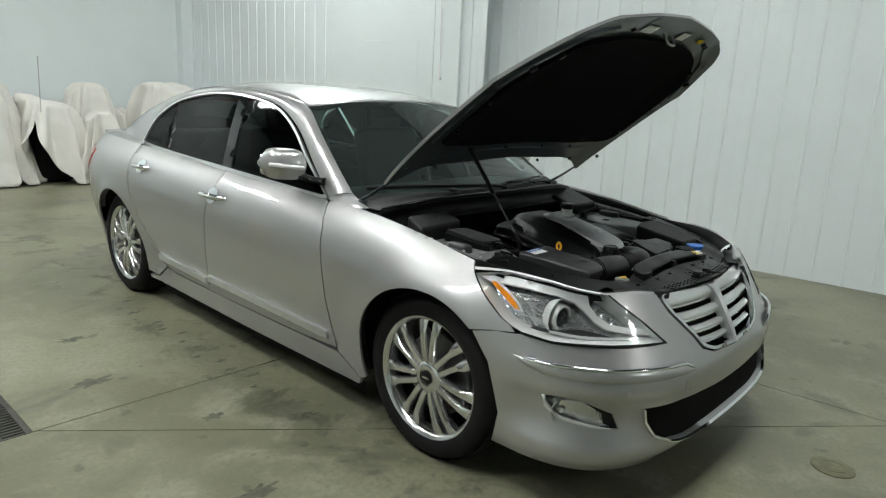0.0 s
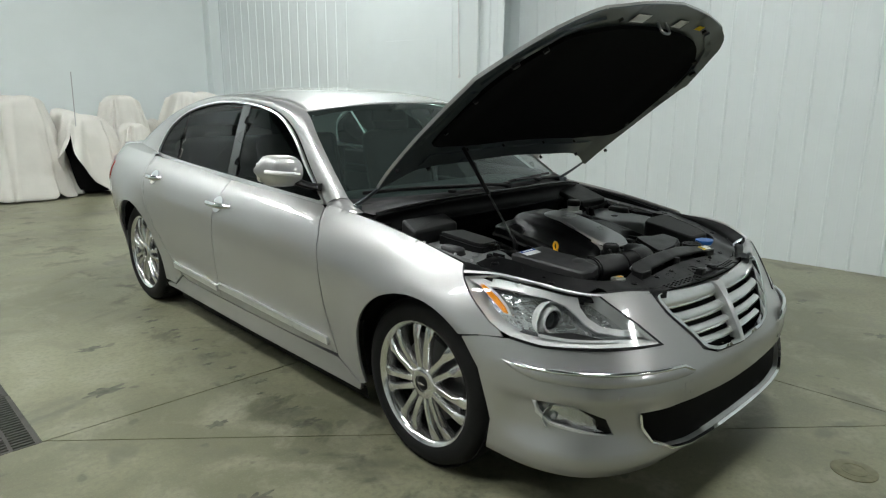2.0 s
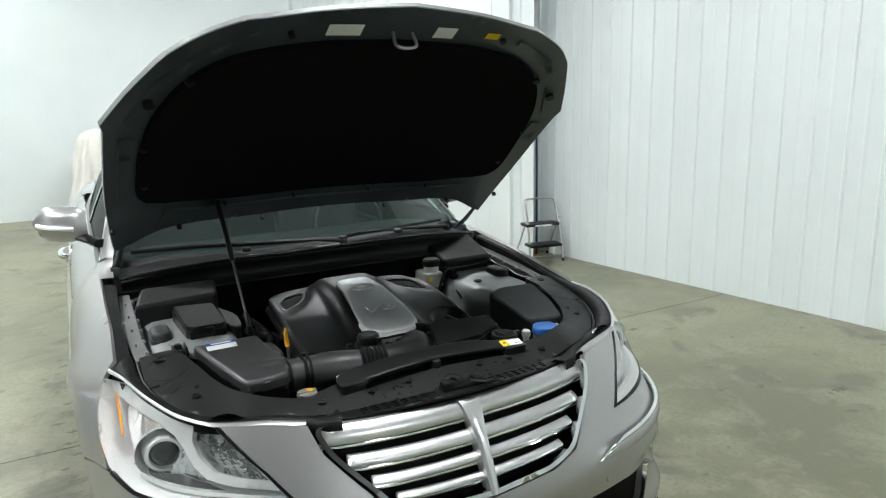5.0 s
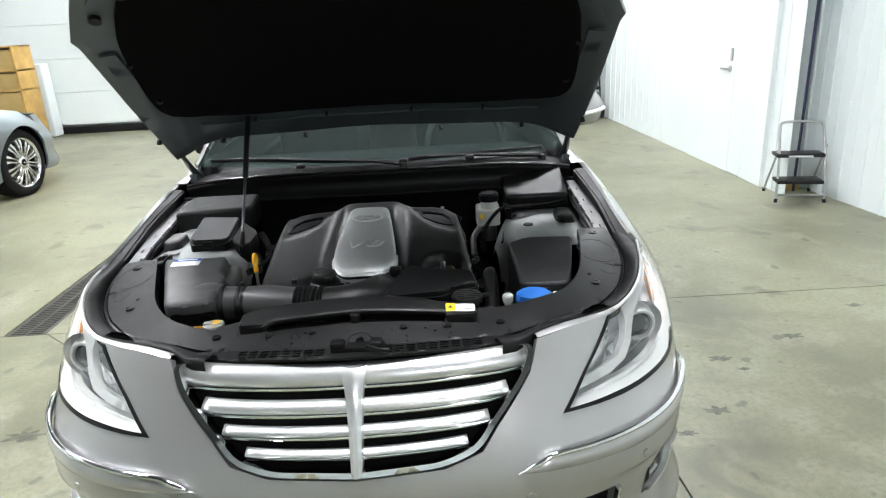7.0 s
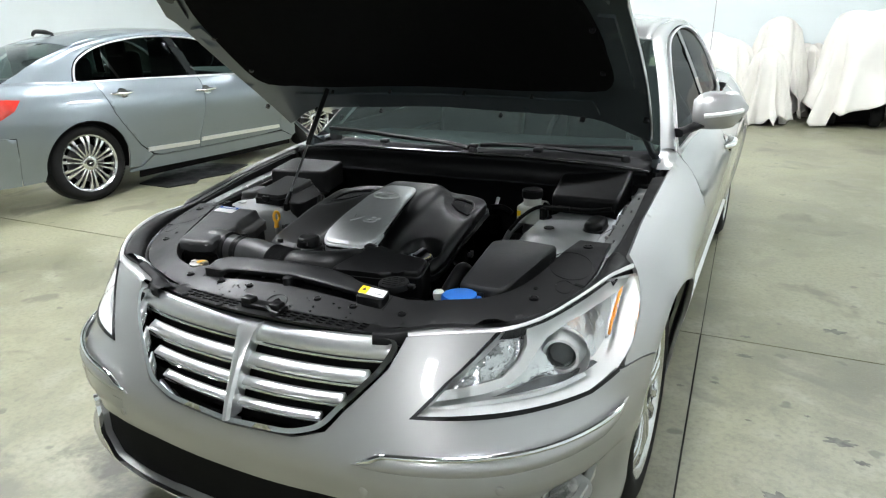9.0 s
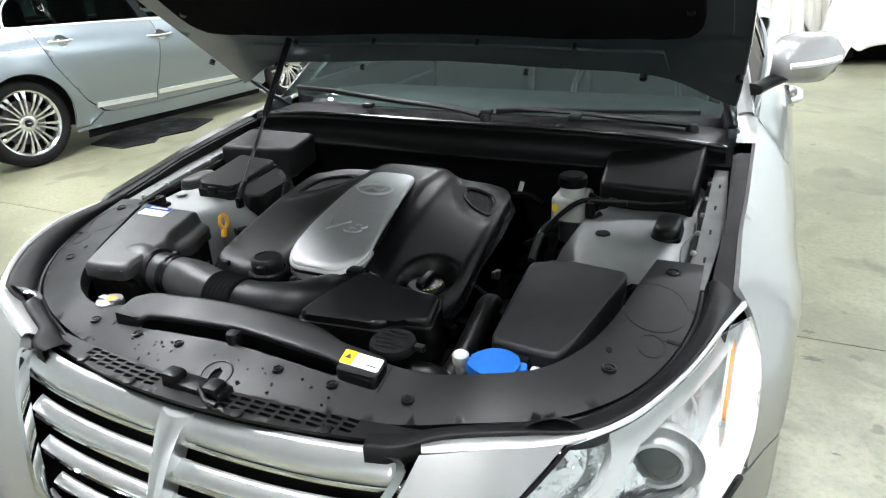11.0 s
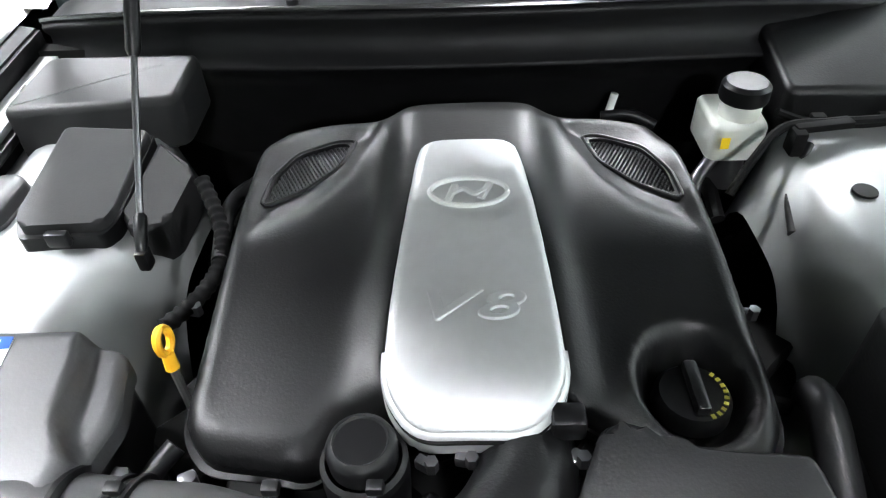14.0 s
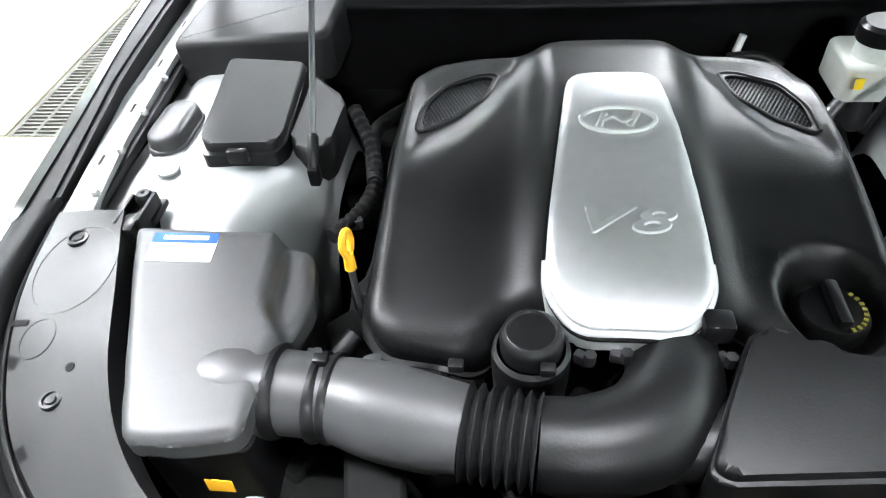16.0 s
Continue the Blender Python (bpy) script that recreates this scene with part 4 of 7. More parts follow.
LAMP = [(1.040, 0.825), (1.005, 0.775), (0.930, 0.700), (0.897, 0.678), (0.86, 0.662), (0.777, 0.650), (0.660, 0.650), (0.545, 0.648), (0.430, 0.644), (0.494, 0.710), (0.602, 0.802), (0.690, 0.816), (0.785, 0.837), (0.910, 0.848)]
GRILLE = [(0.400, 0.785), (0.366, 0.727), (0.277, 0.637), (0.240, 0.590), (0.167, 0.561), (0.000, 0.547)]
INTAKE = [(0.000, 0.411), (0.080, 0.4125), (0.155, 0.418), (0.227, 0.426), (0.371, 0.434), (0.507, 0.428), (0.500, 0.380), (0.470, 0.325), (0.400, 0.285), (0.306, 0.262), (0.150, 0.250), (0.000, 0.247)]
FOG = [(0.793, 0.463), (0.739, 0.469), (0.673, 0.450), (0.604, 0.416), (0.581, 0.359), (0.660, 0.365), (0.747, 0.380), (0.788, 0.417)]


def sym(half):
    """A closed outline from its half on the x > 0 side, first and last point on the middle."""
    return half + [(-a, b) for a, b in half[::-1] if abs(a) > 1e-6]


def moulding(s, parent):
    """A bulged protective strip across the bumper's corner, with a chrome bead on its upper edge."""
    th = np.linspace(0.305, 0.889, 48)
    up = np.interp(th, [0.305, 0.37, 0.54, 0.80, 0.889], [0.533, 0.574, 0.580, 0.584, 0.586])
    low = np.interp(th, [0.305, 0.405, 0.592, 0.80, 0.86, 0.889], [0.531, 0.532, 0.535, 0.542, 0.562, 0.584])
    rows = []
    for k in np.linspace(0, 1, 11):
        v = np.stack([s * th, low + (up - low) * k], 1)
        p = front_map(v)
        n = np.stack([np.sin(v[:, 0]) * 0.8, -np.cos(v[:, 0]), 0 * th], 1)
        ends = np.clip(np.minimum(th - 0.305, 0.889 - th) / 0.05, 0.12, 1) ** 0.5
        rows.append(p + n * (0.024 * ends * math.sin(math.pi * (0.06 + 0.80 * k)) ** 0.45 - 0.003)[:, None])
    n = len(th)
    strip = obj("bumper_strip", np.concatenate(rows), [(r * n + i, r * n + i + 1, (r + 1) * n + i + 1, (r + 1) * n + i) for r in range(10) for i in range(n - 1)], M_PAINT, parent)
    bm = bmesh.new()
    tube(bm, [tuple(p + V3((0, -0.001, 0.001))) for p in rows[9][1:-1:2]], [0.003] + [0.0075] * 21 + [0.003], 10)
    part("strip_bead", bm, M_CHROME, strip, "chrome bead along the strip")
    return strip


def nose():
    skin = [(0.000, 0.192), (0.500, 0.196), (0.937, 0.206), (0.922, 0.345), (0.966, 0.536), (1.026, 0.634), (0.956, 0.650), (0.888, 0.654), (0.864, 0.658), (0.778, 0.642), (0.665, 0.643), (0.548, 0.640), (0.421, 0.638),
            (0.487, 0.710), (0.594, 0.805), (0.495, 0.803), (0.407, 0.791), (0.372, 0.728), (0.285, 0.636), (0.245, 0.585), (0.170, 0.555), (0.000, 0.541)]
    bumper = panel("front_bumper", sym(skin), [sym(INTAKE), FOG, flip(FOG)[::-1]], front_map, M_PAINT, car, 0.018, (0, -1, 0), 0.02)
    panel("bumper_backing", sym([(0.000, 0.180), (0.901, 0.201), (0.859, 0.617), (0.411, 0.631), (0.000, 0.532)]), [], front_map, M_VOID, car, 0.06, (0, -1, 0), 0.0, push=-0.075)
    # lower intake: bright rim, dark mesh
    panel("intake_rim", sym([(0.000, 0.247), (0.150, 0.250), (0.306, 0.262), (0.400, 0.285), (0.470, 0.325), (0.500, 0.380), (0.507, 0.428), (0.514, 0.430), (0.507, 0.377), (0.475, 0.320), (0.402, 0.279), (0.307, 0.256), (0.150, 0.243), (0.000, 0.240)]), [],
          front_map, M_CHROME, bumper, 0.02, (0, -1, 0), 0.012, push=0.013, label="thin chrome lower lip of the air intake")
    panel("intake_mesh", sym(INTAKE), [], front_map, M_VOID, bumper, 0.05, (0, -1, 0), 0.0, push=-0.018, label="black intake mesh")
    for mi in (False, True):
        g = (lambda p: p) if mi else (lambda p: flip(p)[::-1])
        # side trim strip
        st = moulding(-1 if not mi else 1, bumper)
        # fog lamp
        fg = panel("fog_lamp", g([(0.789, 0.455), (0.739, 0.462), (0.678, 0.444), (0.629, 0.411), (0.622, 0.376), (0.669, 0.372), (0.745, 0.386), (0.781, 0.419)]), [], front_map, M_LENS, car, 0.02, (0, -1, 0), 0.004, push=-0.010, label="clear fog lamp lens")
        fg.visible_shadow = False
        panel("fog_bowl", g(FOG), [], front_map, M_LAMPIN, fg, 0.02, (0, -1, 0), 0.0, push=-0.028, label="bright reflector bowl")
        panel("fog_bezel", g([(0.793, 0.463), (0.788, 0.417), (0.747, 0.380), (0.660, 0.365), (0.598, 0.359), (0.660, 0.372), (0.745, 0.388), (0.778, 0.421)]), [], front_map, M_BROW, fg, 0.02, (0, -1, 0), 0.016, push=0.005, label="chrome crescent bezel")
        panel("fog_shade", g([(0.581, 0.359), (0.604, 0.416), (0.673, 0.450), (0.678, 0.444), (0.632, 0.411), (0.625, 0.376), (0.597, 0.363)]), [], front_map, M_BLACK, fg, 0.02, (0, -1, 0), 0.012, push=-0.012)
        s = 1 if mi else -1
        c = front_map(np.array([[s * 0.72, 0.405]]))[0]
        bm = bmesh.new()
        mm = Matrix.Translation(c + V3((0, 0.03, 0))) @ (Vector((s * 0.45, -0.9, 0))).to_track_quat("Z", "Y").to_matrix().to_4x4()
        lathe(bm, [(0.045, 0.005), (0.04, -0.006), (0.03, -0.016), (0.012, -0.022), (0.011, 0.0), (0.0, 0.006)], mm, 24)
        part("fog_reflector", bm, M_BROW, fg)
        # parking sensors
        for th, z in ((0.326, 0.470), (0.572, 0.496)):
            c = front_map(np.array([[s * th, z]]))[0]
            bm = bmesh.new()
            mm = Matrix.Translation(c) @ Vector((s * math.sin(th * 0.7), -math.cos(th * 0.7), 0)).to_track_quat("Z", "Y").to_matrix().to_4x4()
            lathe(bm, [(0.0115, -0.006), (0.0115, 0.0015), (0.0095, 0.0025), (0.0, 0.003)], mm, 20)
            part("parking_sensor", bm, M_PAINT, bumper)
        headlamp(s, g)
    # tow-eye cover outline
    panel("tow_cover", [(-0.36, 0.475), (-0.325, 0.475), (-0.325, 0.508), (-0.36, 0.508)], [], front_map, M_PAINT, bumper, 0.02, (0, -1, 0), 0.003, push=0.0015)


def headlamp(s, g):
    lamp = panel("headlamp", g(LAMP), [], front_map, M_LENS, car, 0.022, (0, -1, 0), 0.01, push=0.002, label="clear headlamp lens with a projector inside")
    lamp.visible_shadow = False
    panel("lamp_housing", g([(0.74 + (a - 0.74) * 0.97, 0.745 + (b - 0.745) * 0.74) for a, b in LAMP]), [], front_map, M_LAMPIN, lamp, 0.022, (0, -1, 0), 0.0, push=-0.065, label="bright chromed lamp housing")
    wall = g(LAMP)
    w = resample(np.array(wall), 0.02)
    n = len(w)
    P = front_map(w)
    cen = P.mean(0)
    q = P + (cen - P) * 0.28 + V3((-s * 0.03, 0.055, -0.012))
    obj("lamp_wall", np.concatenate([P, q]), [(i, (i + 1) % n, n + (i + 1) % n, n + i) for i in range(n)], M_BROW, lamp)
    # black rim along the lower and inner edge
    rim = [(0.865, 0.665), (0.777, 0.650), (0.660, 0.650), (0.545, 0.648), (0.430, 0.644), (0.494, 0.710), (0.602, 0.802), (0.596, 0.802), (0.485, 0.709), (0.414, 0.637), (0.549, 0.638), (0.666, 0.641), (0.778, 0.641), (0.869, 0.656)]
    panel("lamp_gasket", g(rim), [], front_map, M_BLACK, lamp, 0.02, (0, -1, 0), 0.008, push=0.004, label="black rubber lamp gasket")
    # pale brow that runs from the outer top down between the two lamps
    brow = [(1.03, 0.825), (0.967, 0.841), (0.89, 0.847), (0.778, 0.836), (0.697, 0.815), (0.662, 0.806), (0.659, 0.774), (0.638, 0.742), (0.599, 0.714), (0.549, 0.704), (0.466, 0.692), (0.462, 0.673), (0.558, 0.686), (0.613, 0.699), (0.646, 0.722), (0.677, 0.757), (0.704, 0.78), (0.761, 0.80), (0.851, 0.811), (0.93, 0.815), (0.98, 0.813)]
    panel("lamp_brow", g(brow), [], front_map, M_BROW, lamp, 0.02, (0, -1, 0), 0.02, push=-0.018, label="pale silver inner lamp trim")

    def turned_in(v, inset=0.0):
        # the marker stands nearly square to the car's flank
        p = front_map(v)
        x = np.abs(p[:, 0])
        p[:, 0] = s * (x.max() - inset - 0.022 - 0.04 * (x.max() - x))
        return p

    amber = [(1.005, 0.808), (0.975, 0.806), (0.93, 0.776), (0.902, 0.748), (0.893, 0.727), (0.91, 0.727), (0.955, 0.765)]
    panel("side_marker", g(amber), [], turned_in, M_AMBER, lamp, 0.015, (0, -1, 0), 0.01, push=-0.012, label="amber side marker")
    panel("marker_back", g([(1.012, 0.816), (0.972, 0.814), (0.924, 0.784), (0.894, 0.752), (0.882, 0.722), (0.914, 0.720), (0.962, 0.762)]), [], lambda v: turned_in(v, 0.009), M_BROW, lamp, 0.015, (0, -1, 0), 0.004, push=-0.012, label="pale silver marker backing")
    mm = Matrix.Translation((s * 0.742, -0.500, 0.715)) @ Vector((s * 0.12, -1, -0.02)).to_track_quat("Z", "Y").to_matrix().to_4x4()
    bm = bmesh.new()
    lathe(bm, [(0.068, 0.012), (0.066, 0.002), (0.060, -0.014), (0.055, -0.026), (0.053, -0.024), (0.049, 0.012), (0.044, 0.022), (0.037, 0.022), (0.034, 0.008)], mm, 48)
    part("projector_ring", bm, M_BROW, lamp, "chrome projector shroud")
    bm = bmesh.new()
    lathe(bm, [(0.036, 0.006), (0.034, 0.014), (0.028, 0.022), (0.017, 0.027), (0.0, 0.029)], mm, 32)
    part("projector_lens", bm, M_GLASS, lamp, "dark glass projector lens")
    mm = Matrix.Translation((s * 0.60, -0.575, 0.755)) @ Vector((s * 0.25, -1, 0.12)).to_track_quat("Z", "Y").to_matrix().to_4x4()
    bm = bmesh.new()
    lathe(bm, [(0.062, 0.03), (0.055, 0.012), (0.042, -0.008), (0.025, -0.02), (0.012, -0.022), (0.011, 0.008), (0.0, 0.012)], mm, 32)
    part("high_beam_bowl", bm, M_CHROME, lamp, "chrome high-beam reflector")
    panel("light_guide", g([(0.79, 0.676), (0.70, 0.668), (0.56, 0.666), (0.45, 0.654), (0.45, 0.662), (0.56, 0.674), (0.70, 0.677), (0.785, 0.685)]), [], front_map, M_BROW, lamp, 0.02, (0, -1, 0), 0.008, push=-0.02, label="pale light strip")
    panel("lamp_floor", g([(0.861, 0.673), (0.778, 0.661), (0.662, 0.660), (0.548, 0.658), (0.474, 0.655), (0.498, 0.667), (0.588, 0.680), (0.655, 0.695), (0.692, 0.700), (0.771, 0.686), (0.838, 0.692)]), [], front_map, M_DSTEEL, lamp, 0.02, (0, -1, 0), 0.01, push=-0.045, label="grey lower lamp trim")


nose()


def round_frame(outer, inner):
    """A closed band between two half outlines with softened corners."""
    o = rounded(outer + [(-a, b) for a, b in outer[::-1][1:]], 0.03, 5)
    i = rounded([(-a, b) for a, b in inner[::-1]] + inner[1:], 0.025, 5)
    return [tuple(p) for p in o] + [tuple(p) for p in i]


def grille():
    root = new("grille")
    root.parent = car
    root["label"] = "chrome grille with four broad bars"
    # near-black sheet carries the shade of the grille recess in its colour
    panel("grille_back", sym([(0.000, 0.770)] + GRILLE), [], front_map, M_VOID, root, 0.05, (0, -1, 0), 0.0, push=-0.07, label="near-black sheet for the shaded grille recess")
    frame_half = [(0.400, 0.785), (0.366, 0.727), (0.277, 0.637), (0.240, 0.590), (0.167, 0.561), (0.000, 0.547)]
    inner = [(0.000, 0.560), (0.163, 0.572), (0.231, 0.598), (0.268, 0.642), (0.354, 0.730), (0.387, 0.784)]
    panel("grille_frame", round_frame(frame_half, inner), [], front_map, M_CHROME, root, 0.015, (0, -1, 0), 0.02, push=0.006, label="chrome grille surround")

    def bar(z0, z1, th, push, dz):
        """A broad bar with a rounded face from the middle to both flanks."""
        rows = []
        for k in np.linspace(0, 1, 9):
            z = z0 + (z1 - z0) * k
            bow = math.sin(math.pi * k)
            v = np.array([[t, z + dz * (abs(t) / th) ** 2] for t in np.linspace(-th, th, 41)])
            p = front_map(v)
            n = np.stack([np.sin(v[:, 0]) * 0.6, -np.cos(v[:, 0]), 0 * v[:, 0]], 1)
            rows.append(p + n * (push + 0.014 * bow - 0.012))
        v = np.concatenate(rows)
        f = [(r * 41 + i, r * 41 + i + 1, (r + 1) * 41 + i + 1, (r + 1) * 41 + i) for r in range(8) for i in range(40)]
        b = obj("grille_bar", v, f, M_SATIN, root, "broad satin chrome bar")
        m = b.modifiers.new("thickness", "SOLIDIFY")
        m.thickness, m.offset = 0.012, -1
        bead = np.concatenate([rows[0] + V3((0, -0.001, 0.002)), rows[0] + V3((0, -0.007, -0.004)), rows[0] + V3((0, 0.004, -0.008))])
        obj("bar_bead", bead, [(r * 41 + i, r * 41 + i + 1, (r + 1) * 41 + i + 1, (r + 1) * 41 + i) for r in range(2) for i in range(40)], M_CHROME, root, "polished lower edge of the bar")

    for z0, z1, th in ((0.72, 0.768, 0.380), (0.666, 0.697, 0.322), (0.62, 0.644, 0.272), (0.577, 0.597, 0.222)):
        bar(z0, z1, th, -0.018, 0.012)
    # tapered centre spine
    bm = bmesh.new()
    secs = []
    for z, w, y in ((0.768, 0.031, -0.728), (0.767, 0.033, -0.756), (0.75, 0.029, -0.778), (0.71, 0.021, -0.806), (0.66, 0.017, -0.834), (0.60, 0.0145, -0.866), (0.556, 0.0135, -0.884)):
        secs.append([bm.verts.new(q) for q in ((-w, y + 0.05, z), (-w * 0.9, y + 0.008, z), (-w * 0.35, y, z - 0.002), (w * 0.35, y, z - 0.002), (w * 0.9, y + 0.008, z), (w, y + 0.05, z))])
    for a, b in zip(secs, secs[1:]):
        for i in range(5):
            bm.faces.new((a[i], a[i + 1], b[i + 1], b[i]))
    bm.faces.new(secs[0])
    bm.faces.new(secs[-1])
    part("grille_spine", bm, M_SATIN, root, "tapered chrome centre spine", sharp=25)


grille()


# ---- underside of the raised hood ----
def hood_fittings():
    f = opened(hood_map, -0.034)
    pad = np.concatenate([[(0.0, 0.128), (0.35, 0.132), (0.60, 0.118)], curve([(0.66, 0.095), (0.688, 0.05), (0.672, -0.22), (0.64, -0.35), (0.56, -0.49), (0.44, -0.575), (0.28, -0.615), (0.0, -0.632)], 36)])
    out = [tuple(p) for p in pad] + [(-a, b) for a, b in pad[::-1][1:-1]]
    panel("insulation_pad", out, [], f, M_FELT, hood, 0.05, (0, -0.5, -0.8), 0.02, label="black felt hood insulation pad")
    for x0, y0, x1, y1, m in ((-0.225, -0.7, -0.125, -0.655, M_WHITE), (0.10, -0.7, 0.165, -0.655, M_WHITE), (0.27, -0.69, 0.315, -0.665, M_YLABEL)):
        panel("hood_label", [(x0, y0), (x1, y0), (x1, y1), (x0, y1)], [], opened(hood_map, -0.022), m, hood, 0.03, (0, -0.5, -0.8), 0.001, label="small printed sticker")
    # raised ribs of the inner frame
    for s in (-1, 1):
        for pts in ([(0.70, -0.30), (0.73, -0.30), (0.66, -0.47), (0.56, -0.585), (0.40, -0.665), (0.395, -0.645), (0.54, -0.565), (0.63, -0.455)], [(0.69, 0.08), (0.745, 0.08), (0.735, -0.25), (0.69, -0.25)]):
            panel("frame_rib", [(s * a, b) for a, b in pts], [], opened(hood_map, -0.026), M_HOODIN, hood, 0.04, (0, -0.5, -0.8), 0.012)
        for x, y, r in ((0.66, -0.415, 0.016), (0.56, -0.49, 0.012), (0.325, -0.67, 0.01), (0.765, 0.24, 0.009), (0.55, 0.28, 0.009), (0.25, 0.285, 0.007), (0.40, 0.16, 0.006), (0.15, 0.16, 0.006), (0.665, 0.0, 0.008), (0.67, -0.2, 0.008)):
            a = np.linspace(0, 2 * math.pi, 14, endpoint=False)
            panel("hood_clip", [(s * x + r * math.cos(t), y + r * math.sin(t)) for t in a], [], opened(hood_map, -0.041), M_BLACK, hood, 0.02, (0, -0.5, -0.8), 0.012)
    bar = curve([(-0.61, 0.262), (-0.35, 0.272), (0.0, 0.262), (0.35, 0.272), (0.61, 0.262)], 30)
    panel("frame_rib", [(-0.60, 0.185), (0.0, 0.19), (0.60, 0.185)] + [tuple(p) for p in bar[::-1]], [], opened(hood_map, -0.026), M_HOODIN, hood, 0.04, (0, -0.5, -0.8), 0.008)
    # striker
    bm = bmesh.new()
    p = opened(hood_map, -0.02)(np.array([[-0.03, -0.67], [-0.03, -0.67], [0.03, -0.67], [0.03, -0.67]]))
    nrm = V3((0, -0.5, -0.85))
    tube(bm, [p[0], p[1] + nrm * 0.045, p[2] + nrm * 0.045, p[3]], 0.005, 8, samples=12)
    part("striker", bm, M_STEEL, hood, "steel latch striker")
    # hinges
    for s in (-1, 1):
        bm = bmesh.new()
        tube(bm, [(s * 0.76, 0.62, 0.95), (s * 0.757, 0.56, 0.985), (s * 0.752, 0.50, 1.02), (s * 0.74, 0.40, 1.085)], [0.012, 0.016, 0.014, 0.01], 8, samples=14, squash=0.5)
        box(bm, (s * 0.765, 0.585, 0.955), (0.03, 0.09, 0.05), 0.006)
        part("hood_hinge", bm, M_HOODIN, car, "grey steel hood hinge")
    # gas strut
    st = new("gas_strut")
    st.parent = car
    st["label"] = "slim gas strut that holds the hood up"
    a, b = V3((-0.421, -0.075, 0.862)), V3((-0.425, 0.235, 1.235))
    bm = bmesh.new()
    tube(bm, [a + (b - a) * 0.06, a + (b - a) * 0.6], 0.0045, 10)
    part("rod", bm, M_DSTEEL, st)
    bm = bmesh.new()
    tube(bm, [a + (b - a) * 0.50, a + (b - a) * 0.515, a + (b - a) * 1.0], [0.006, 0.0095, 0.0095], 12)
    part("cylinder", bm, M_BLACK, st, "black strut cylinder")
    bm = bmesh.new()
    tube(bm, [a, a + (b - a) * 0.03, a + (b - a) * 0.09, a + (b - a) * 0.1], [0.007, 0.0085, 0.0085, 0.005], 10)
    box(bm, tuple(a + V3((0.0, 0.0, -0.012))), (0.016, 0.02, 0.03), 0.004)
    part("ball_socket", bm, M_BLACK, st)


hood_fittings()


# ---- inside of the sedan, seen through the screens ----
def cabin():
    bm = bmesh.new()
    prism(bm, rounded([(-0.72, 0.62), (0.72, 0.62), (0.72, 1.0), (-0.72, 1.0)], 0.1), 0.80, 0.965, 0.04, 3)
    part("dashboard", bm, M_SEAT, car, "dark dashboard top")
    bm = bmesh.new()
    box(bm, (0, 2.2, 0.42), (1.5, 3.0, 0.1))
    part("cabin_floor", bm, M_VOID, car)
    lining = np.array([(x, y, z) for y, z in ((1.17, 1.385), (1.4, 1.415), (1.9, 1.44), (2.3, 1.43), (2.72, 1.365)) for x in np.linspace(-0.565, 0.565, 9)])
    lining[:, 2] += -0.012 - 0.03 * (lining[:, 0] / 0.565) ** 4
    obj("headliner", lining, [(r * 9 + i, r * 9 + i + 1, (r + 1) * 9 + i + 1, (r + 1) * 9 + i) for r in range(4) for i in range(8)], M_SEAT, car, "dark cloth headliner")
    for s in (-1, 1):
        bm = bmesh.new()
        box(bm, (s * 0.765, 1.75, 0.72), (0.05, 2.1, 0.58), 0.03, 3)
        box(bm, (s * 0.72, 1.75, 0.86), (0.07, 1.9, 0.06), 0.02, 3)
        part("door_card", bm, M_SEAT, car, "dark inner door trim with armrest")
    for x, y in ((-0.38, 1.62), (0.38, 1.62)):
        seat = new("front_seat")
        seat.parent = car
        seat["label"] = "dark leather front seat with headrest"
        bm = bmesh.new()
        box(bm, (x, y, 0.92), (0.5, 0.15, 0.62), 0.06, 4, rot=Matrix.Rotation(radians(-14), 4, "X"))
        part("backrest", bm, M_SEAT, seat)
        bm = bmesh.new()
        box(bm, (x, y + 0.1, 1.29), (0.27, 0.10, 0.19), 0.045, 4, rot=Matrix.Rotation(radians(-8), 4, "X"))
        part("headrest", bm, M_SEAT, seat)
        bm = bmesh.new()
        box(bm, (x, y - 0.25, 0.62), (0.5, 0.5, 0.18), 0.06, 4)
        part("seat_cushion", bm, M_SEAT, seat)
    bm = bmesh.new()
    box(bm, (0, 2.72, 0.85), (1.3, 0.16, 0.6), 0.06, 4, rot=Matrix.Rotation(radians(-18), 4, "X"))
    part("rear_bench", bm, M_SEAT, car, "dark rear bench")
    bm = bmesh.new()
    box(bm, (0, 3.15, 1.04), (1.25, 0.55, 0.03), 0.01)
    part("parcel_shelf", bm, M_SEAT, car)
    bm = bmesh.new()
    box(bm, (0, 1.27, 1.335), (0.25, 0.03, 0.065), 0.012, 3)
    tube(bm, [(0, 1.265, 1.36), (0, 1.2, 1.40)], 0.012, 8)
    part("rear_view_mirror", bm, M_BLACK, car, "black rear-view mirror")
    bm = bmesh.new()
    a = np.linspace(0, 2 * math.pi, 33)
    tube(bm, [(0.38 + 0.185 * math.cos(t), 1.07 + 0.06 * math.sin(t), 0.95 + 0.175 * math.sin(t)) for t in a], 0.014, 8, caps=False)
    part("steering_wheel", bm, M_SEAT, car)


cabin()



# ---- engine bay ----
def flat(x0, y0, x1, y1):
    return [(x0, y0), (x1, y0), (x1, y1), (x0, y1)]


def ell(cx, cy, rx, ry, n=28):
    return [(cx + rx * math.cos(t), cy + ry * math.sin(t)) for t in np.linspace(0, 2 * math.pi, n, endpoint=False)]


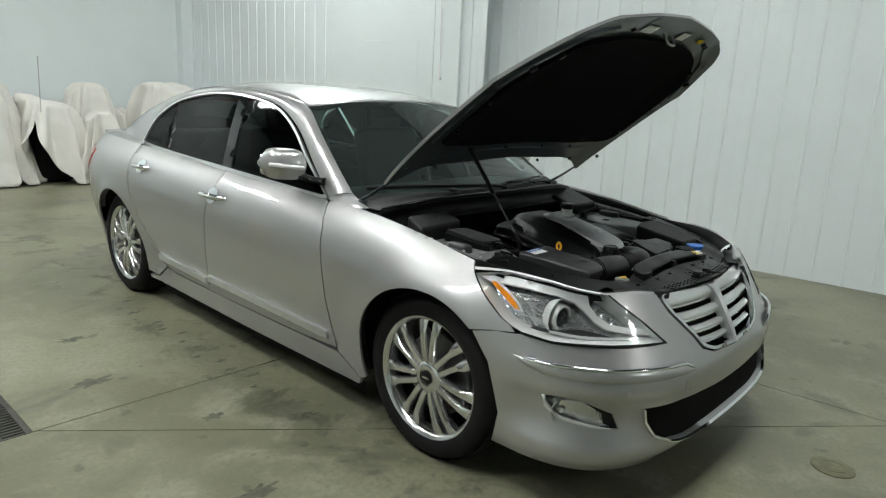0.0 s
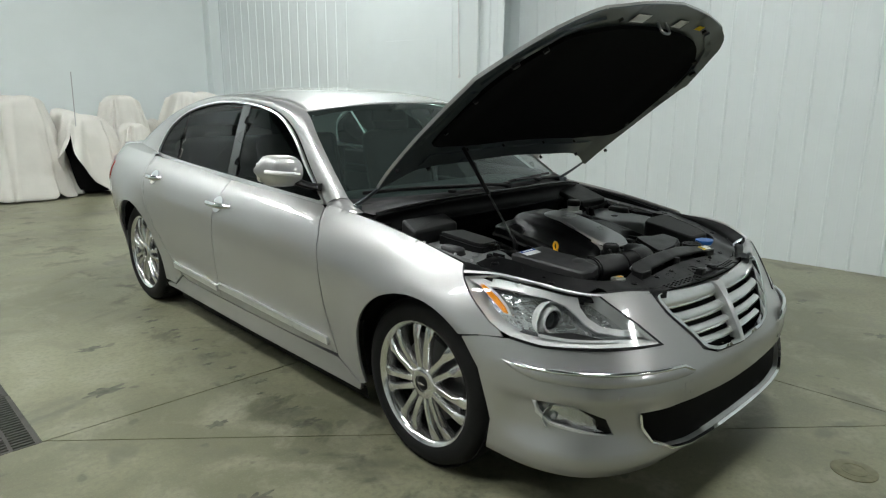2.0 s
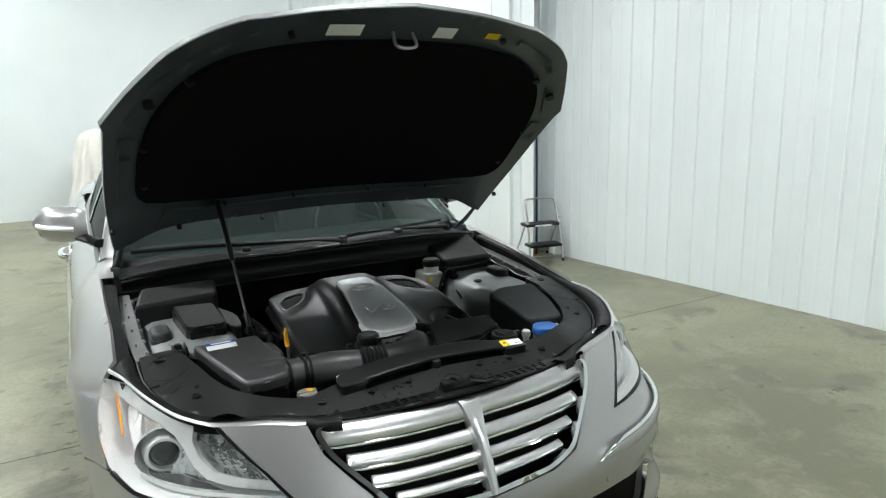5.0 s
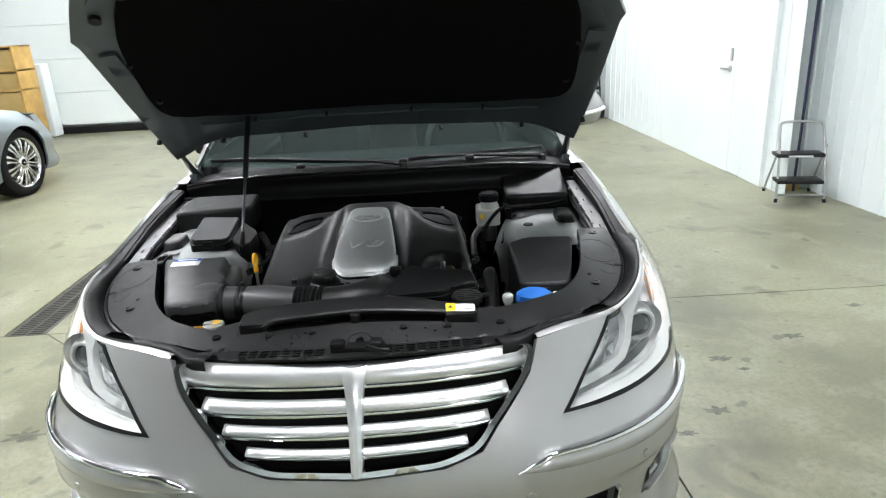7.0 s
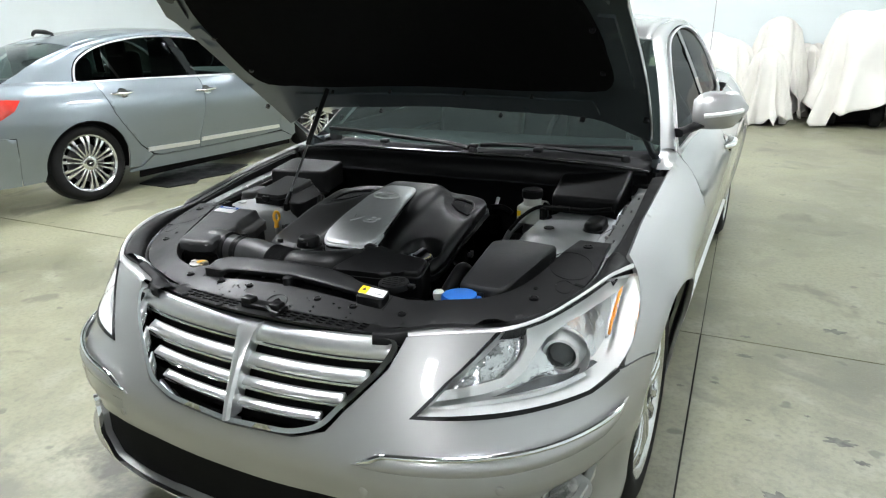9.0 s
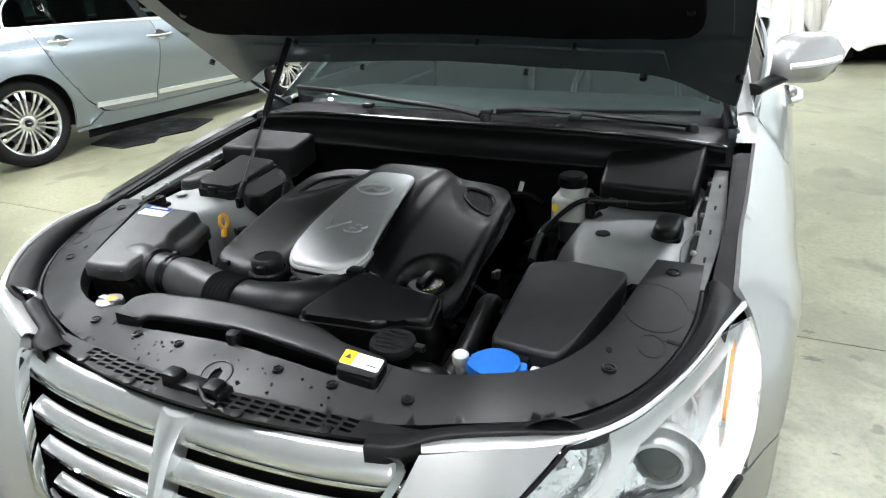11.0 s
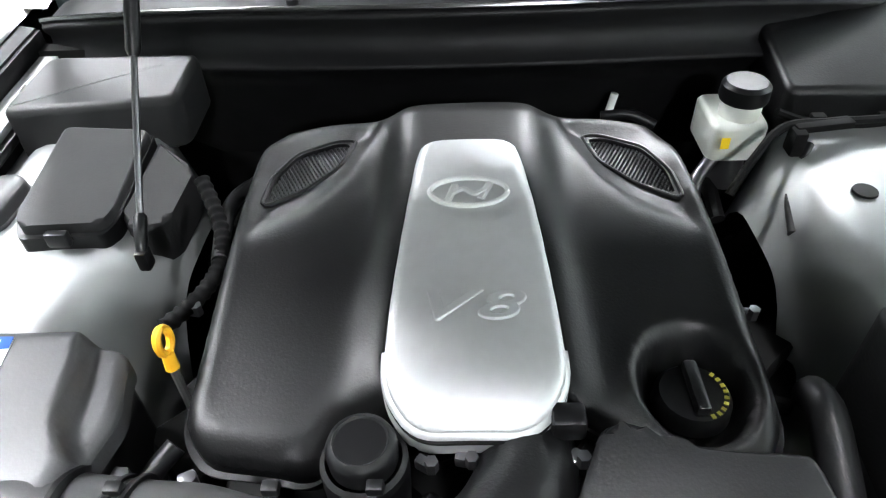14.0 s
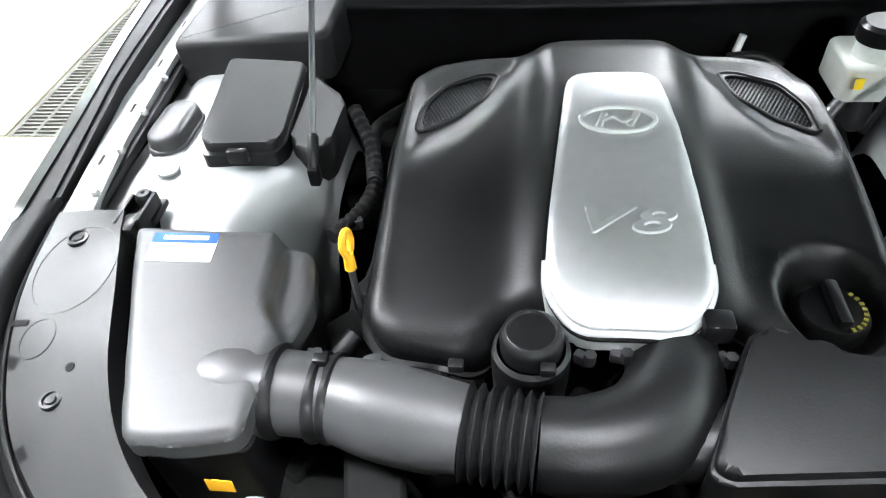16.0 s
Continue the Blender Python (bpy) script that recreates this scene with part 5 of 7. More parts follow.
def edge_drop(v, poly, width, depth):
    """How far a moulded skin rolls down towards its outline."""
    p = resample(np.array(poly), 0.002)
    d = np.array([np.sqrt(((p - q) ** 2).sum(1).min()) for q in v])
    k = np.clip(1 - d / width, 0, 1)
    return depth * (1 - np.sqrt(np.maximum(1 - k * k, 0)))


def bay_shell():
    """Bay walls and floor, coloured near black for shade, with the silver inner wings."""
    bm = bmesh.new()
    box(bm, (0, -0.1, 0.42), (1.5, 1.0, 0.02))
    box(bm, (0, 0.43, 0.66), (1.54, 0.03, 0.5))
    part("bay_floor", bm, M_VOID, car, "lower engine bay, shade put into its near-black colour", smooth=False)
    for s in (-1, 1):
        # inner wing: flat top around the strut tower, falling away towards the engine
        def apron(v, s=s):
            x, y = v[:, 0], v[:, 1]
            tower = 0.016 * np.exp(-((x - 0.60) / 0.13) ** 4 - ((y - 0.06) / 0.17) ** 4)
            inner = 0.525 - 0.06 * np.exp(-(((y - 0.06) / 0.16) ** 4))
            k = np.clip((inner - x) / 0.09, 0, 1)
            z = 0.826 + tower + 0.03 * np.clip((y - 0.1) / 0.3, 0, 1) - 0.26 * k**1.6 - 0.02 * np.clip((x - 0.70) / 0.02, 0, 1)
            return np.stack([s * x, y, z], 1)

        panel("inner_wing", [(0.42, -0.30), (0.55, -0.30), (0.63, -0.15), (0.745, -0.15), (0.745, 0.0), (0.745, 0.42), (0.52, 0.42), (0.49, 0.24), (0.42, 0.19)], [], apron, M_PRIMER, car, 0.022, (0, 0, 1), 0.0, label="silver painted inner wing and strut tower")
        # wing rail with slots, stud strip and black seal
        panel("wing_rail", [(0.722, -0.16), (0.765, -0.16), (0.782, 0.1), (0.768, 0.41), (0.735, 0.41), (0.735, 0.0)], [flat(0.752, y, 0.757, y + 0.022) for y in (-0.06, 0.06, 0.18, 0.30)],
              lambda v, s=s: np.stack([s * v[:, 0], v[:, 1], np.interp(v[:, 1], [-0.16, 0.41], [0.842, 0.902])], 1), M_RAIL, car, 0.025, (0, 0, 1), 0.012, label="silver slotted rail along the wing")
        bm = bmesh.new()
        box(bm, (s * 0.731, 0.13, 0.852), (0.014, 0.55, 0.016), 0.003, rot=Matrix.Rotation(radians(5.2), 4, "X"))
        part("rail_gap_seal", bm, M_BLACKM, car)
        for k in range(6):
            bm = bmesh.new()
            y = -0.12 + 0.09 * k
            lathe(bm, [(0.0065, 0.0), (0.0065, 0.005), (0.004, 0.008), (0.0, 0.008)], Matrix.Translation((s * 0.731, y, 0.845 + 0.0 + (y + 0.13) * 0.09)), 12)
            part("rail_stud", bm, M_STEEL, car)
        panel("wing_seal", [(0.772, -0.28), (0.790, -0.28), (0.803, 0.1), (0.795, 0.45), (0.772, 0.45), (0.782, 0.1)], [],
              lambda v, s=s: np.stack([s * v[:, 0], v[:, 1], interp(v[:, 1], ZTOP) - 0.016], 1), M_BULK, car, 0.03, (0, 0, 1), 0.03, label="black rubber hood seal")
        yy = np.linspace(-0.30, 0.46, 16)
        rim = half_width(yy, interp(yy, ZTOP)) - 0.004
        panel("wing_flange", [(0.7815, -0.28), (0.7925, 0.1), (0.7795, 0.45)][::-1] + [(float(a), float(b)) for a, b in zip(rim, yy)], [],
              lambda v, s=s: np.stack([s * v[:, 0], v[:, 1], interp(v[:, 1], ZTOP) - 0.012], 1), M_BULK, car, 0.03, (0, 0, 1), 0.01, label="black sealed wing flange")
        bm = bmesh.new()
        lathe(bm, [(0.017, 0.0), (0.016, 0.003), (0.0, 0.0035)], Matrix.Translation((s * 0.65 if s < 0 else 0.53, -0.058 if s < 0 else 0.045, 0.842)), 24)
        part("wing_hole_plug", bm, M_BULK if s > 0 else M_PRIMER, car, "flat round body plug")
        # tower cap
        bm = bmesh.new()
        cx, cy = (-0.676, 0.042) if s < 0 else (0.664, 0.105)
        rings = []
        for k, z in ((1.10, 0.82), (1.10, 0.842), (1.06, 0.845), (1.0, 0.846), (0.98, 0.856), (0.90, 0.863), (0.72, 0.867), (0.4, 0.868), (0.02, 0.868)):
            rings.append([bm.verts.new((cx + 0.030 * k * math.cos(t), cy + (0.030 if math.sin(t) >= 0 else -0.030) * min(1, 1.6 * k) + 0.030 * k * math.sin(t), z)) for t in np.linspace(0.05, 2 * math.pi + 0.05, 40, endpoint=False)])
        for a, b in zip(rings, rings[1:]):
            for i in range(40):
                bm.faces.new((a[i], a[(i + 1) % 40], b[(i + 1) % 40], b[i]))
        bm.faces.new(rings[-1])
        part("tower_cap", bm, M_LID if s < 0 else M_BLACK, car, "oval black strut tower cap")


bay_shell()


COVER = [(-0.19, -0.335), (-0.29, -0.325), (-0.318, -0.29), (-0.315, -0.05), (-0.306, 0.12), (-0.288, 0.168), (-0.20, 0.186), (-0.14, 0.188), (-0.09, 0.204), (0.0, 0.21), (0.08, 0.204), (0.125, 0.188), (0.19, 0.184), (0.264, 0.168), (0.283, 0.12), (0.30, -0.05), (0.312, -0.29),
         (0.285, -0.335), (0.22, -0.345), (0.165, -0.335), (0.135, -0.30), (0.10, -0.285), (-0.105, -0.285), (-0.14, -0.29), (-0.165, -0.325)]
COVER = rounded(COVER, 0.025, 4)


def cover_z(v):
    x, y = v[:, 0] + 0.008, v[:, 1]
    base = np.interp(y, [-0.35, -0.30, -0.2, -0.1, 0.0, 0.08, 0.15, 0.21], [0.796, 0.812, 0.836, 0.858, 0.879, 0.892, 0.899, 0.892])
    wide = 0.105 + 0.02 * np.clip(-y / 0.3, 0, 1)
    amp = np.interp(y, [-0.33, -0.25, -0.1, 0.05, 0.2], [0.012, 0.02, 0.032, 0.033, 0.018])
    hump = amp / (1 + np.exp((np.abs(x) - wide) / 0.0095))
    # scoops that run from the mesh pockets inwards, and the filler crater
    ax = np.abs(x)
    brim = np.interp(ax, [0.12, 0.143, 0.172, 0.211, 0.264, 0.316], [0.21, 0.126, 0.056, 0.001, -0.033, -0.06])
    pocket = 0.017 / (1 + np.exp(-(y - brim) / 0.011)) / (1 + np.exp((ax - 0.286) / 0.006)) / (1 + np.exp((y - 0.162) / 0.006))
    ridge = 0.004 * np.exp(-(((ax - 0.298) / 0.012) ** 2))
    d = np.hypot(x - 0.236, (y + 0.252) * 0.92)
    k = np.clip((0.066 - d) / 0.024, 0, 1)
    crater = 0.052 * k * k * (3 - 2 * k)
    front = 0.020 * np.exp(-((np.hypot(x + 0.12, y + 0.345) / 0.062) ** 4))
    return base + hump - pocket + ridge - crater - front


def engine_cover():
    root = new("engine_cover")
    root.parent = car
    root["label"] = "large black moulded engine cover with a silver centre plate"

    def f(v):
        return np.stack([v[:, 0], v[:, 1], cover_z(v) - edge_drop(v, COVER, 0.03, 0.022)], 1)

    mesh_l = rounded([(-0.281, 0.012), (-0.276, 0.062), (-0.252, 0.108), (-0.2, 0.133), (-0.176, 0.132), (-0.19, 0.082), (-0.232, 0.04)], 0.012, 4)
    mesh_r = mesh_l * (-1, 1) + V3((-0.016, 0))
    c = panel("cover_shell", COVER, [mesh_l, mesh_r], f, M_COVER, root, 0.0075, (0, 0, 1), 0.028, rings=(0.0012, 0.004, 0.009, 0.016, 0.024), label="black grained plastic cover")
    g = V3(COVER)
    panel("cover_rim", g.mean(0) + (g - g.mean(0)) * 1.022, [], lambda v: np.stack([v[:, 0], v[:, 1], cover_z(g.mean(0) + (v - g.mean(0)) * 0.95) - 0.036], 1), M_BLACK, root, 0.014, (0, 0, 1), 0.012, label="lower rim of the cover")
    for poly in (mesh_l, mesh_r):
        # lip and wire mesh of each vent
        cen = poly.mean(0)
        grow = cen + (poly - cen) * 1.13
        panel("vent_lip", grow, [cen + (poly - cen) * 0.97], lambda v: f(v) + V3((0, 0, 0.002)), M_COVER, root, 0.012, (0, 0, 1), 0.012)
        bm = bmesh.new()
        ring = cen + (np.concatenate([poly, poly[:1]]) - cen) * 1.12
        tube(bm, [tuple(q) for q in f(ring) + V3((0, 0, 0.001))], 0.0034, 8, caps=False)
        part("vent_bead", bm, M_COVER, root, "raised rim of the vent")
        bm = bmesh.new()
        for sgn in (-1, 1):
            for k in np.arange(-0.2, 0.2, 0.0105):
                a = np.stack([np.linspace(-0.12, 0.12, 60) * 0.5, k + sgn * np.linspace(-0.12, 0.12, 60) * 0.866], 1) + cen
                ok = inside(a, cen + (poly - cen) * 1.03)
                if ok.sum() > 3:
                    q = a[ok]
                    z = cover_z(q) - 0.005
                    tube(bm, [(q[0][0], q[0][1], z[0]), (q[-1][0], q[-1][1], z[-1])], 0.0017, 4)
        part("vent_mesh", bm, M_DSTEEL, root, "black honeycomb vent mesh", smooth=False)
        # shade behind the mesh, put into a near-black sheet
        panel("vent_back", cen + (poly - cen) * 1.05, [], lambda v: f(v) - V3((0, 0, 0.02)), M_VOID, root, 0.02, (0, 0, 1), 0.0)
    plate = rounded([(-0.072, 0.062), (0.052, 0.062), (0.068, -0.05), (0.084, -0.20), (0.089, -0.272), (0.052, -0.322), (-0.070, -0.322), (-0.103, -0.272), (-0.100, -0.20), (-0.084, -0.05)], 0.03, 6)

    def pz(v):
        y = v[:, 1]
        z = np.interp(y, [-0.335, -0.31, -0.26, -0.19, -0.05, 0.07], [0.838, 0.848, 0.864, 0.887, 0.922, 0.934]) - 0.6 * (v[:, 0] + 0.008) ** 2
        return z

    pl = panel("centre_plate", plate, [], lambda v: np.stack([v[:, 0], v[:, 1], pz(v) - edge_drop(v, plate, 0.012, 0.006)], 1), M_PLATE, root, 0.008, (0, 0, 1), 0.026, rings=(0.001, 0.003, 0.007, 0.012), label="satin silver centre plate with raised lettering")
    g = V3(plate)
    cen = g.mean(0)
    panel("plate_seam", cen + (g - cen) * 1.045, [], lambda v: np.stack([v[:, 0], v[:, 1], pz(v) - 0.013], 1), M_VOID, root, 0.02, (0, 0, 1), 0.012)
    # thick lip round the plate's lower end
    grown = [tuple(q) for q in cen + (g - cen) * (1.05, 1.028)]
    lip = min(cut(grown, (-0.2, -0.236), (0.2, -0.236)), key=lambda q: np.mean([a[1] for a in q]))
    panel("plate_lip", lip, [], lambda v: np.stack([v[:, 0], v[:, 1], pz(v) - 0.0075 - edge_drop(v, lip, 0.009, 0.006)], 1), M_PLATE, root, 0.008, (0, -0.5, 1), 0.022, rings=(0.001, 0.003, 0.006, 0.009), label="thick pale lip of the plate")
    # oval badge and lettering
    bm = bmesh.new()
    cx, cy = -0.01, -0.045
    loop = [(cx + 0.047 * math.cos(t), cy + 0.023 * math.sin(t)) for t in np.linspace(0, 2 * math.pi, 41)]
    zz = pz(np.array(loop))
    tube(bm, [(a, b, z + 0.002) for (a, b), z in zip(loop, zz)], 0.0032, 8, caps=False)
    for pts, r in (([(-0.026, -0.015), (-0.016, 0.012)], 0.005), ([(0.014, -0.012), (0.026, 0.015)], 0.005), ([(-0.021, -0.003), (-0.006, 0.005), (0.007, -0.004), (0.02, 0.003)], 0.0045)):
        q = [(cx + a, cy + b) for a, b in pts]
        tube(bm, [(a, b, z + 0.0005) for (a, b), z in zip(q, pz(np.array(q)))], r, 6, samples=12, squash=0.5)
    part("oval_badge", bm, M_BROW, pl, "chrome oval badge")
    txt = bpy.data.curves.new("lettering", "FONT")
    txt.body, txt.size, txt.extrude, txt.bevel_depth, txt.shear, txt.space_character = "V8", 0.062, 0.0007, 0.0016, 0.3, 1.25
    txt.align_x, txt.align_y = "CENTER", "CENTER"
    tmp = bpy.data.objects.new("lettering", txt)
    scene.collection.objects.link(tmp)
    bpy.context.view_layer.update()
    me = bpy.data.meshes.new_from_object(tmp.evaluated_get(bpy.context.evaluated_depsgraph_get()))
    bpy.data.objects.remove(tmp)
    for v in me.vertices:
        x, y = -0.018 + v.co.x * 1.45, -0.199 + v.co.y * 0.72
        v.co = (x, y, float(pz(np.array([[x, y]]))[0]) + 0.0012 + v.co.z)
    ob = new("lettering", me)
    me.materials.clear()
    me.materials.append(M_PLATE)
    ob.parent = pl
    # oil filler cap in its crater
    bm = bmesh.new()
    lathe(bm, [(0.042, 0.775), (0.041, 0.79), (0.036, 0.797), (0.0, 0.799)], Matrix.Translation((0.226, -0.258, 0.012)), 32)
    box(bm, (0.226, -0.258, 0.818), (0.016, 0.066, 0.016), 0.005)
    part("oil_filler_cap", bm, M_BLACK, root, "black oil filler cap")
    bm = bmesh.new()
    for k in range(9):
        a = radians(-70 + 14 * k)
        box(bm, (0.226 + 0.033 * math.cos(a), -0.258 + 0.033 * math.sin(a), 0.8105), (0.005, 0.004, 0.001), rot=Matrix.Rotation(a, 4, "Z"))
    part("cap_print", bm, M_FADED, root, "faded yellow printed marks", smooth=False)
    # clip below the plate
    bm = bmesh.new()
    box(bm, (0.085, -0.305, 0.828), (0.035, 0.03, 0.03), 0.006)
    part("cover_clip", bm, M_BLACK, root)


engine_cover()


def moulded(name, poly, ztop, depth, material, label, roll=0.012, drop=0.012, step=0.012, parent=None):
    """A moulded box with a rolled upper rim over an outline. ztop: a number or a function of points."""
    p = rounded(poly, roll * 1.3, 4)
    zf = ztop if callable(ztop) else (lambda v: np.full(len(v), ztop))
    bm = bmesh.new()
    prism(bm, p, -depth - drop, 0.0, min(roll, drop) * 0.9, 4)
    for v in bm.verts:
        v.co.z += float(zf(np.array([[v.co.x, v.co.y]]))[0])
    ob = part(name, bm, material, parent or car, label, sharp=35)
    ob.modifiers.new("normals", "WEIGHTED_NORMAL").keep_sharp = True
    return ob


def plane_z(x0, y0, z0, gx, gy):
    return lambda v: z0 + gx * (v[:, 0] - x0) + gy * (v[:, 1] - y0)


def bay_things():
    # resonator box ahead of the cover
    b = moulded("resonator_box", [(0.055, -0.466), (0.082, -0.40), (0.118, -0.322), (0.145, -0.318), (0.18, -0.347), (0.305, -0.35), (0.318, -0.43), (0.255, -0.436), (0.225, -0.462), (0.07, -0.476)], plane_z(0.2, -0.4, 0.836, 0, 0.18), 0.012, M_GRAIN, "black grained plastic resonator box", 0.014, 0.009)
    moulded("box_lower", [(0.05, -0.47), (0.078, -0.40), (0.115, -0.317), (0.145, -0.313), (0.18, -0.342), (0.31, -0.345), (0.323, -0.434), (0.257, -0.441), (0.227, -0.467), (0.067, -0.481)], plane_z(0.2, -0.4, 0.822, 0, 0.18), 0.09, M_BLACK, "lower half of the box", 0.01, 0.004, parent=b)
    # intake duct with ribbed bellows
    duct = new("intake_duct")
    duct.parent = car
    duct["label"] = "black plastic intake duct with ribbed bellows"
    bm = bmesh.new()
    tube(bm, [(-0.512, -0.405, 0.803), (-0.503, -0.403, 0.803), (-0.485, -0.40, 0.803), (-0.455, -0.396, 0.802), (-0.42, -0.394, 0.80), (-0.40, -0.394, 0.798)], [0.006, 0.026, 0.044, 0.054, 0.056, 0.053], 32, samples=28)
    part("filter_elbow", bm, M_LID, duct, "rounded elbow on the filter lid")
    bm = bmesh.new()
    tube(bm, [(-0.402, -0.394, 0.797), (-0.398, -0.394, 0.797), (-0.392, -0.395, 0.797), (-0.388, -0.395, 0.797)], [0.05, 0.0545, 0.0545, 0.05], 28)
    part("elbow_collar", bm, M_BLACK, duct)
    for x in (-0.352, -0.336):
        bm = bmesh.new()
        tube(bm, [(x, -0.399, 0.796), (x + 0.003, -0.399, 0.796), (x + 0.008, -0.40, 0.796), (x + 0.011, -0.40, 0.796)], [0.047, 0.051, 0.051, 0.047], 28)
        part("hose_clamp", bm, M_BLACK, duct)
    bm = bmesh.new()
    tube(bm, [(-0.40, -0.394, 0.796), (-0.33, -0.401, 0.796), (-0.28, -0.411, 0.795), (-0.23, -0.422, 0.794), (-0.183, -0.43, 0.794)], [0.048, 0.047, 0.053, 0.052, 0.048], 32, samples=24)
    part("front_pipe", bm, M_LID, duct)
    bm = bmesh.new()
    pts, rad = [], []
    for k in range(49):
        u = k / 48
        pts.append((-0.183 + 0.075 * u, -0.43 - 0.009 * u, 0.794))
        rad.append(0.0475 + 0.0048 * math.cos(2 * math.pi * 6 * u))
    tube(bm, pts, rad, 28)
    part("bellows", bm, M_BLACKM, duct, "ribbed rubber bellows")
    bm = bmesh.new()
    tube(bm, [(-0.108, -0.439, 0.794), (-0.06, -0.44, 0.793), (0.0, -0.418, 0.79), (0.035, -0.37, 0.785), (0.045, -0.31, 0.775), (0.045, -0.24, 0.765)], [0.048, 0.052, 0.055, 0.055, 0.052, 0.05], 28, samples=30)
    tube(bm, [(0.0, -0.435, 0.775), (0.06, -0.425, 0.78), (0.10, -0.41, 0.79)], [0.03, 0.034, 0.034], 18, samples=8)
    part("rear_pipe", bm, M_COVER, duct)
    for x in (-0.41, -0.34, -0.195, -0.10):
        bm = bmesh.new()
        box(bm, (x, -0.385, 0.846), (0.016, 0.012, 0.012), 0.002)
        part("duct_clip", bm, M_BLACK, duct)
    # air filter box
    ab = new("air_filter_box")
    ab.parent = car
    ab["label"] = "black air filter box with a blue and white sticker"
    lid = rounded([(-0.617, -0.212), (-0.50, -0.216), (-0.43, -0.214), (-0.385, -0.225), (-0.372, -0.30), (-0.395, -0.37), (-0.405, -0.475), (-0.47, -0.487), (-0.527, -0.487), (-0.57, -0.36)], 0.016, 5)

    def lid_z(v):
        # a flat top that steps down along a curved edge to the lower shelf beside the engine
        edge = -0.425 + 1.6 * (v[:, 1] + 0.30) ** 2 * np.where(v[:, 1] > -0.30, -1.0, 5.0)
        k = np.clip((v[:, 0] - edge) / 0.016, 0, 1)
        return np.stack([v[:, 0], v[:, 1], 0.872 + 0.14 * (v[:, 1] + 0.26) - 0.026 * k * k * (3 - 2 * k) - edge_drop(v, lid, 0.014, 0.012)], 1)

    panel("filter_lid", lid, [], lid_z, M_LID, ab, 0.006, (0, 0, 1), 0.022, rings=(0.001, 0.003, 0.007, 0.012))
    moulded("filter_base", [(-0.612, -0.22), (-0.44, -0.222), (-0.39, -0.235), (-0.38, -0.31), (-0.40, -0.38), (-0.41, -0.468), (-0.47, -0.48), (-0.522, -0.48), (-0.563, -0.36)], lambda v: 0.838 + 0.14 * (v[:, 1] + 0.26) - 0.02 * np.clip((v[:, 0] + 0.44) / 0.03, 0, 1), 0.15, M_BLACK, "", 0.008, 0.004, parent=ab)
    lab = lambda v: np.stack([v[:, 0], v[:, 1], 0.8732 + 0.14 * (v[:, 1] + 0.26)], 1)
    panel("filter_sticker", rounded(flat(-0.582, -0.270, -0.498, -0.228), 0.003), [], lab, M_WHITE, ab, 0.02, (0, 0, 1), 0.001, label="white sticker")
    panel("sticker_band", rounded(flat(-0.582, -0.243, -0.498, -0.228), 0.002), [], lambda v: lab(v) + V3((0, 0, 0.0008)), M_BLUELAB, ab, 0.02, (0, 0, 1), 0.0005, label="blue printed band")
    panel("sticker_print", flat(-0.568, -0.2385, -0.510, -0.2325), [], lambda v: lab(v) + V3((0, 0, 0.0014)), M_WHITE, ab, 0.02, (0, 0, 1), 0.0003)
    panel("warning_sticker", flat(-0.455, -0.4945, -0.425, -0.493), [], lambda v: np.stack([v[:, 0], v[:, 1], 0.775 + (v[:, 1] + 0.493) * 14], 1), M_YELLOW, ab, 0.02, (0, -1, 0), 0.001, label="small orange warning sticker")
    # bracket beside the filter box
    bm = bmesh.new()
    box(bm, (-0.645, -0.15, 0.842), (0.05, 0.05, 0.012), 0.004)
    box(bm, (-0.628, -0.165, 0.85), (0.006, 0.06, 0.035), 0.002)
    box(bm, (-0.645, -0.188, 0.835), (0.022, 0.035, 0.05), 0.005)
    box(bm, (-0.662, -0.165, 0.848), (0.006, 0.06, 0.03), 0.002)
    lathe(bm, [(0.013, 0.846), (0.013, 0.858), (0.009, 0.864), (0.004, 0.864), (0.0, 0.86)], Matrix.Translation((-0.647, -0.135, 0)), 18)
    part("filter_bracket", bm, M_BLACK, car, "black bolted bracket")
    # fuse box
    fb = new("fuse_box")
    fb.parent = car
    fb["label"] = "black fuse box with a clipped lid"
    moulded("fuse_lid", [(-0.618, 0.175), (-0.487, 0.172), (-0.482, -0.01), (-0.49, -0.03), (-0.59, -0.04), (-0.602, -0.02)], plane_z(-0.55, 0.07, 0.886, -0.05, 0.09), 0.018, M_GRIT, "", 0.012, 0.007, parent=fb)
    moulded("fuse_base", [(-0.622, 0.18), (-0.487, 0.178), (-0.478, -0.012), (-0.488, -0.037), (-0.594, -0.048), (-0.608, -0.022)], plane_z(-0.55, 0.07, 0.87, -0.05, 0.09), 0.05, M_BLACK, "", 0.006, 0.002, parent=fb)
    bm = bmesh.new()
    box(bm, (-0.54, -0.048, 0.862), (0.03, 0.012, 0.022), 0.003)
    part("lid_clip", bm, M_BLACK, fb)
    moulded("side_cover", [(-0.476, 0.165), (-0.418, 0.125), (-0.424, 0.02), (-0.45, -0.02), (-0.476, -0.005)], plane_z(-0.476, 0.07, 0.868, -0.45, 0.1), 0.06, M_GRIT, "", 0.01, 0.008, parent=fb)
    # control unit box at the bulkhead, and the loom cover opposite
    moulded("control_box", [(-0.735, 0.205), (-0.70, 0.335), (-0.445, 0.335), (-0.46, 0.225)], plane_z(-0.6, 0.27, 0.922, 0.0, 0.25), 0.07, M_GRIT, "black control unit box at the bulkhead", 0.016, 0.014)
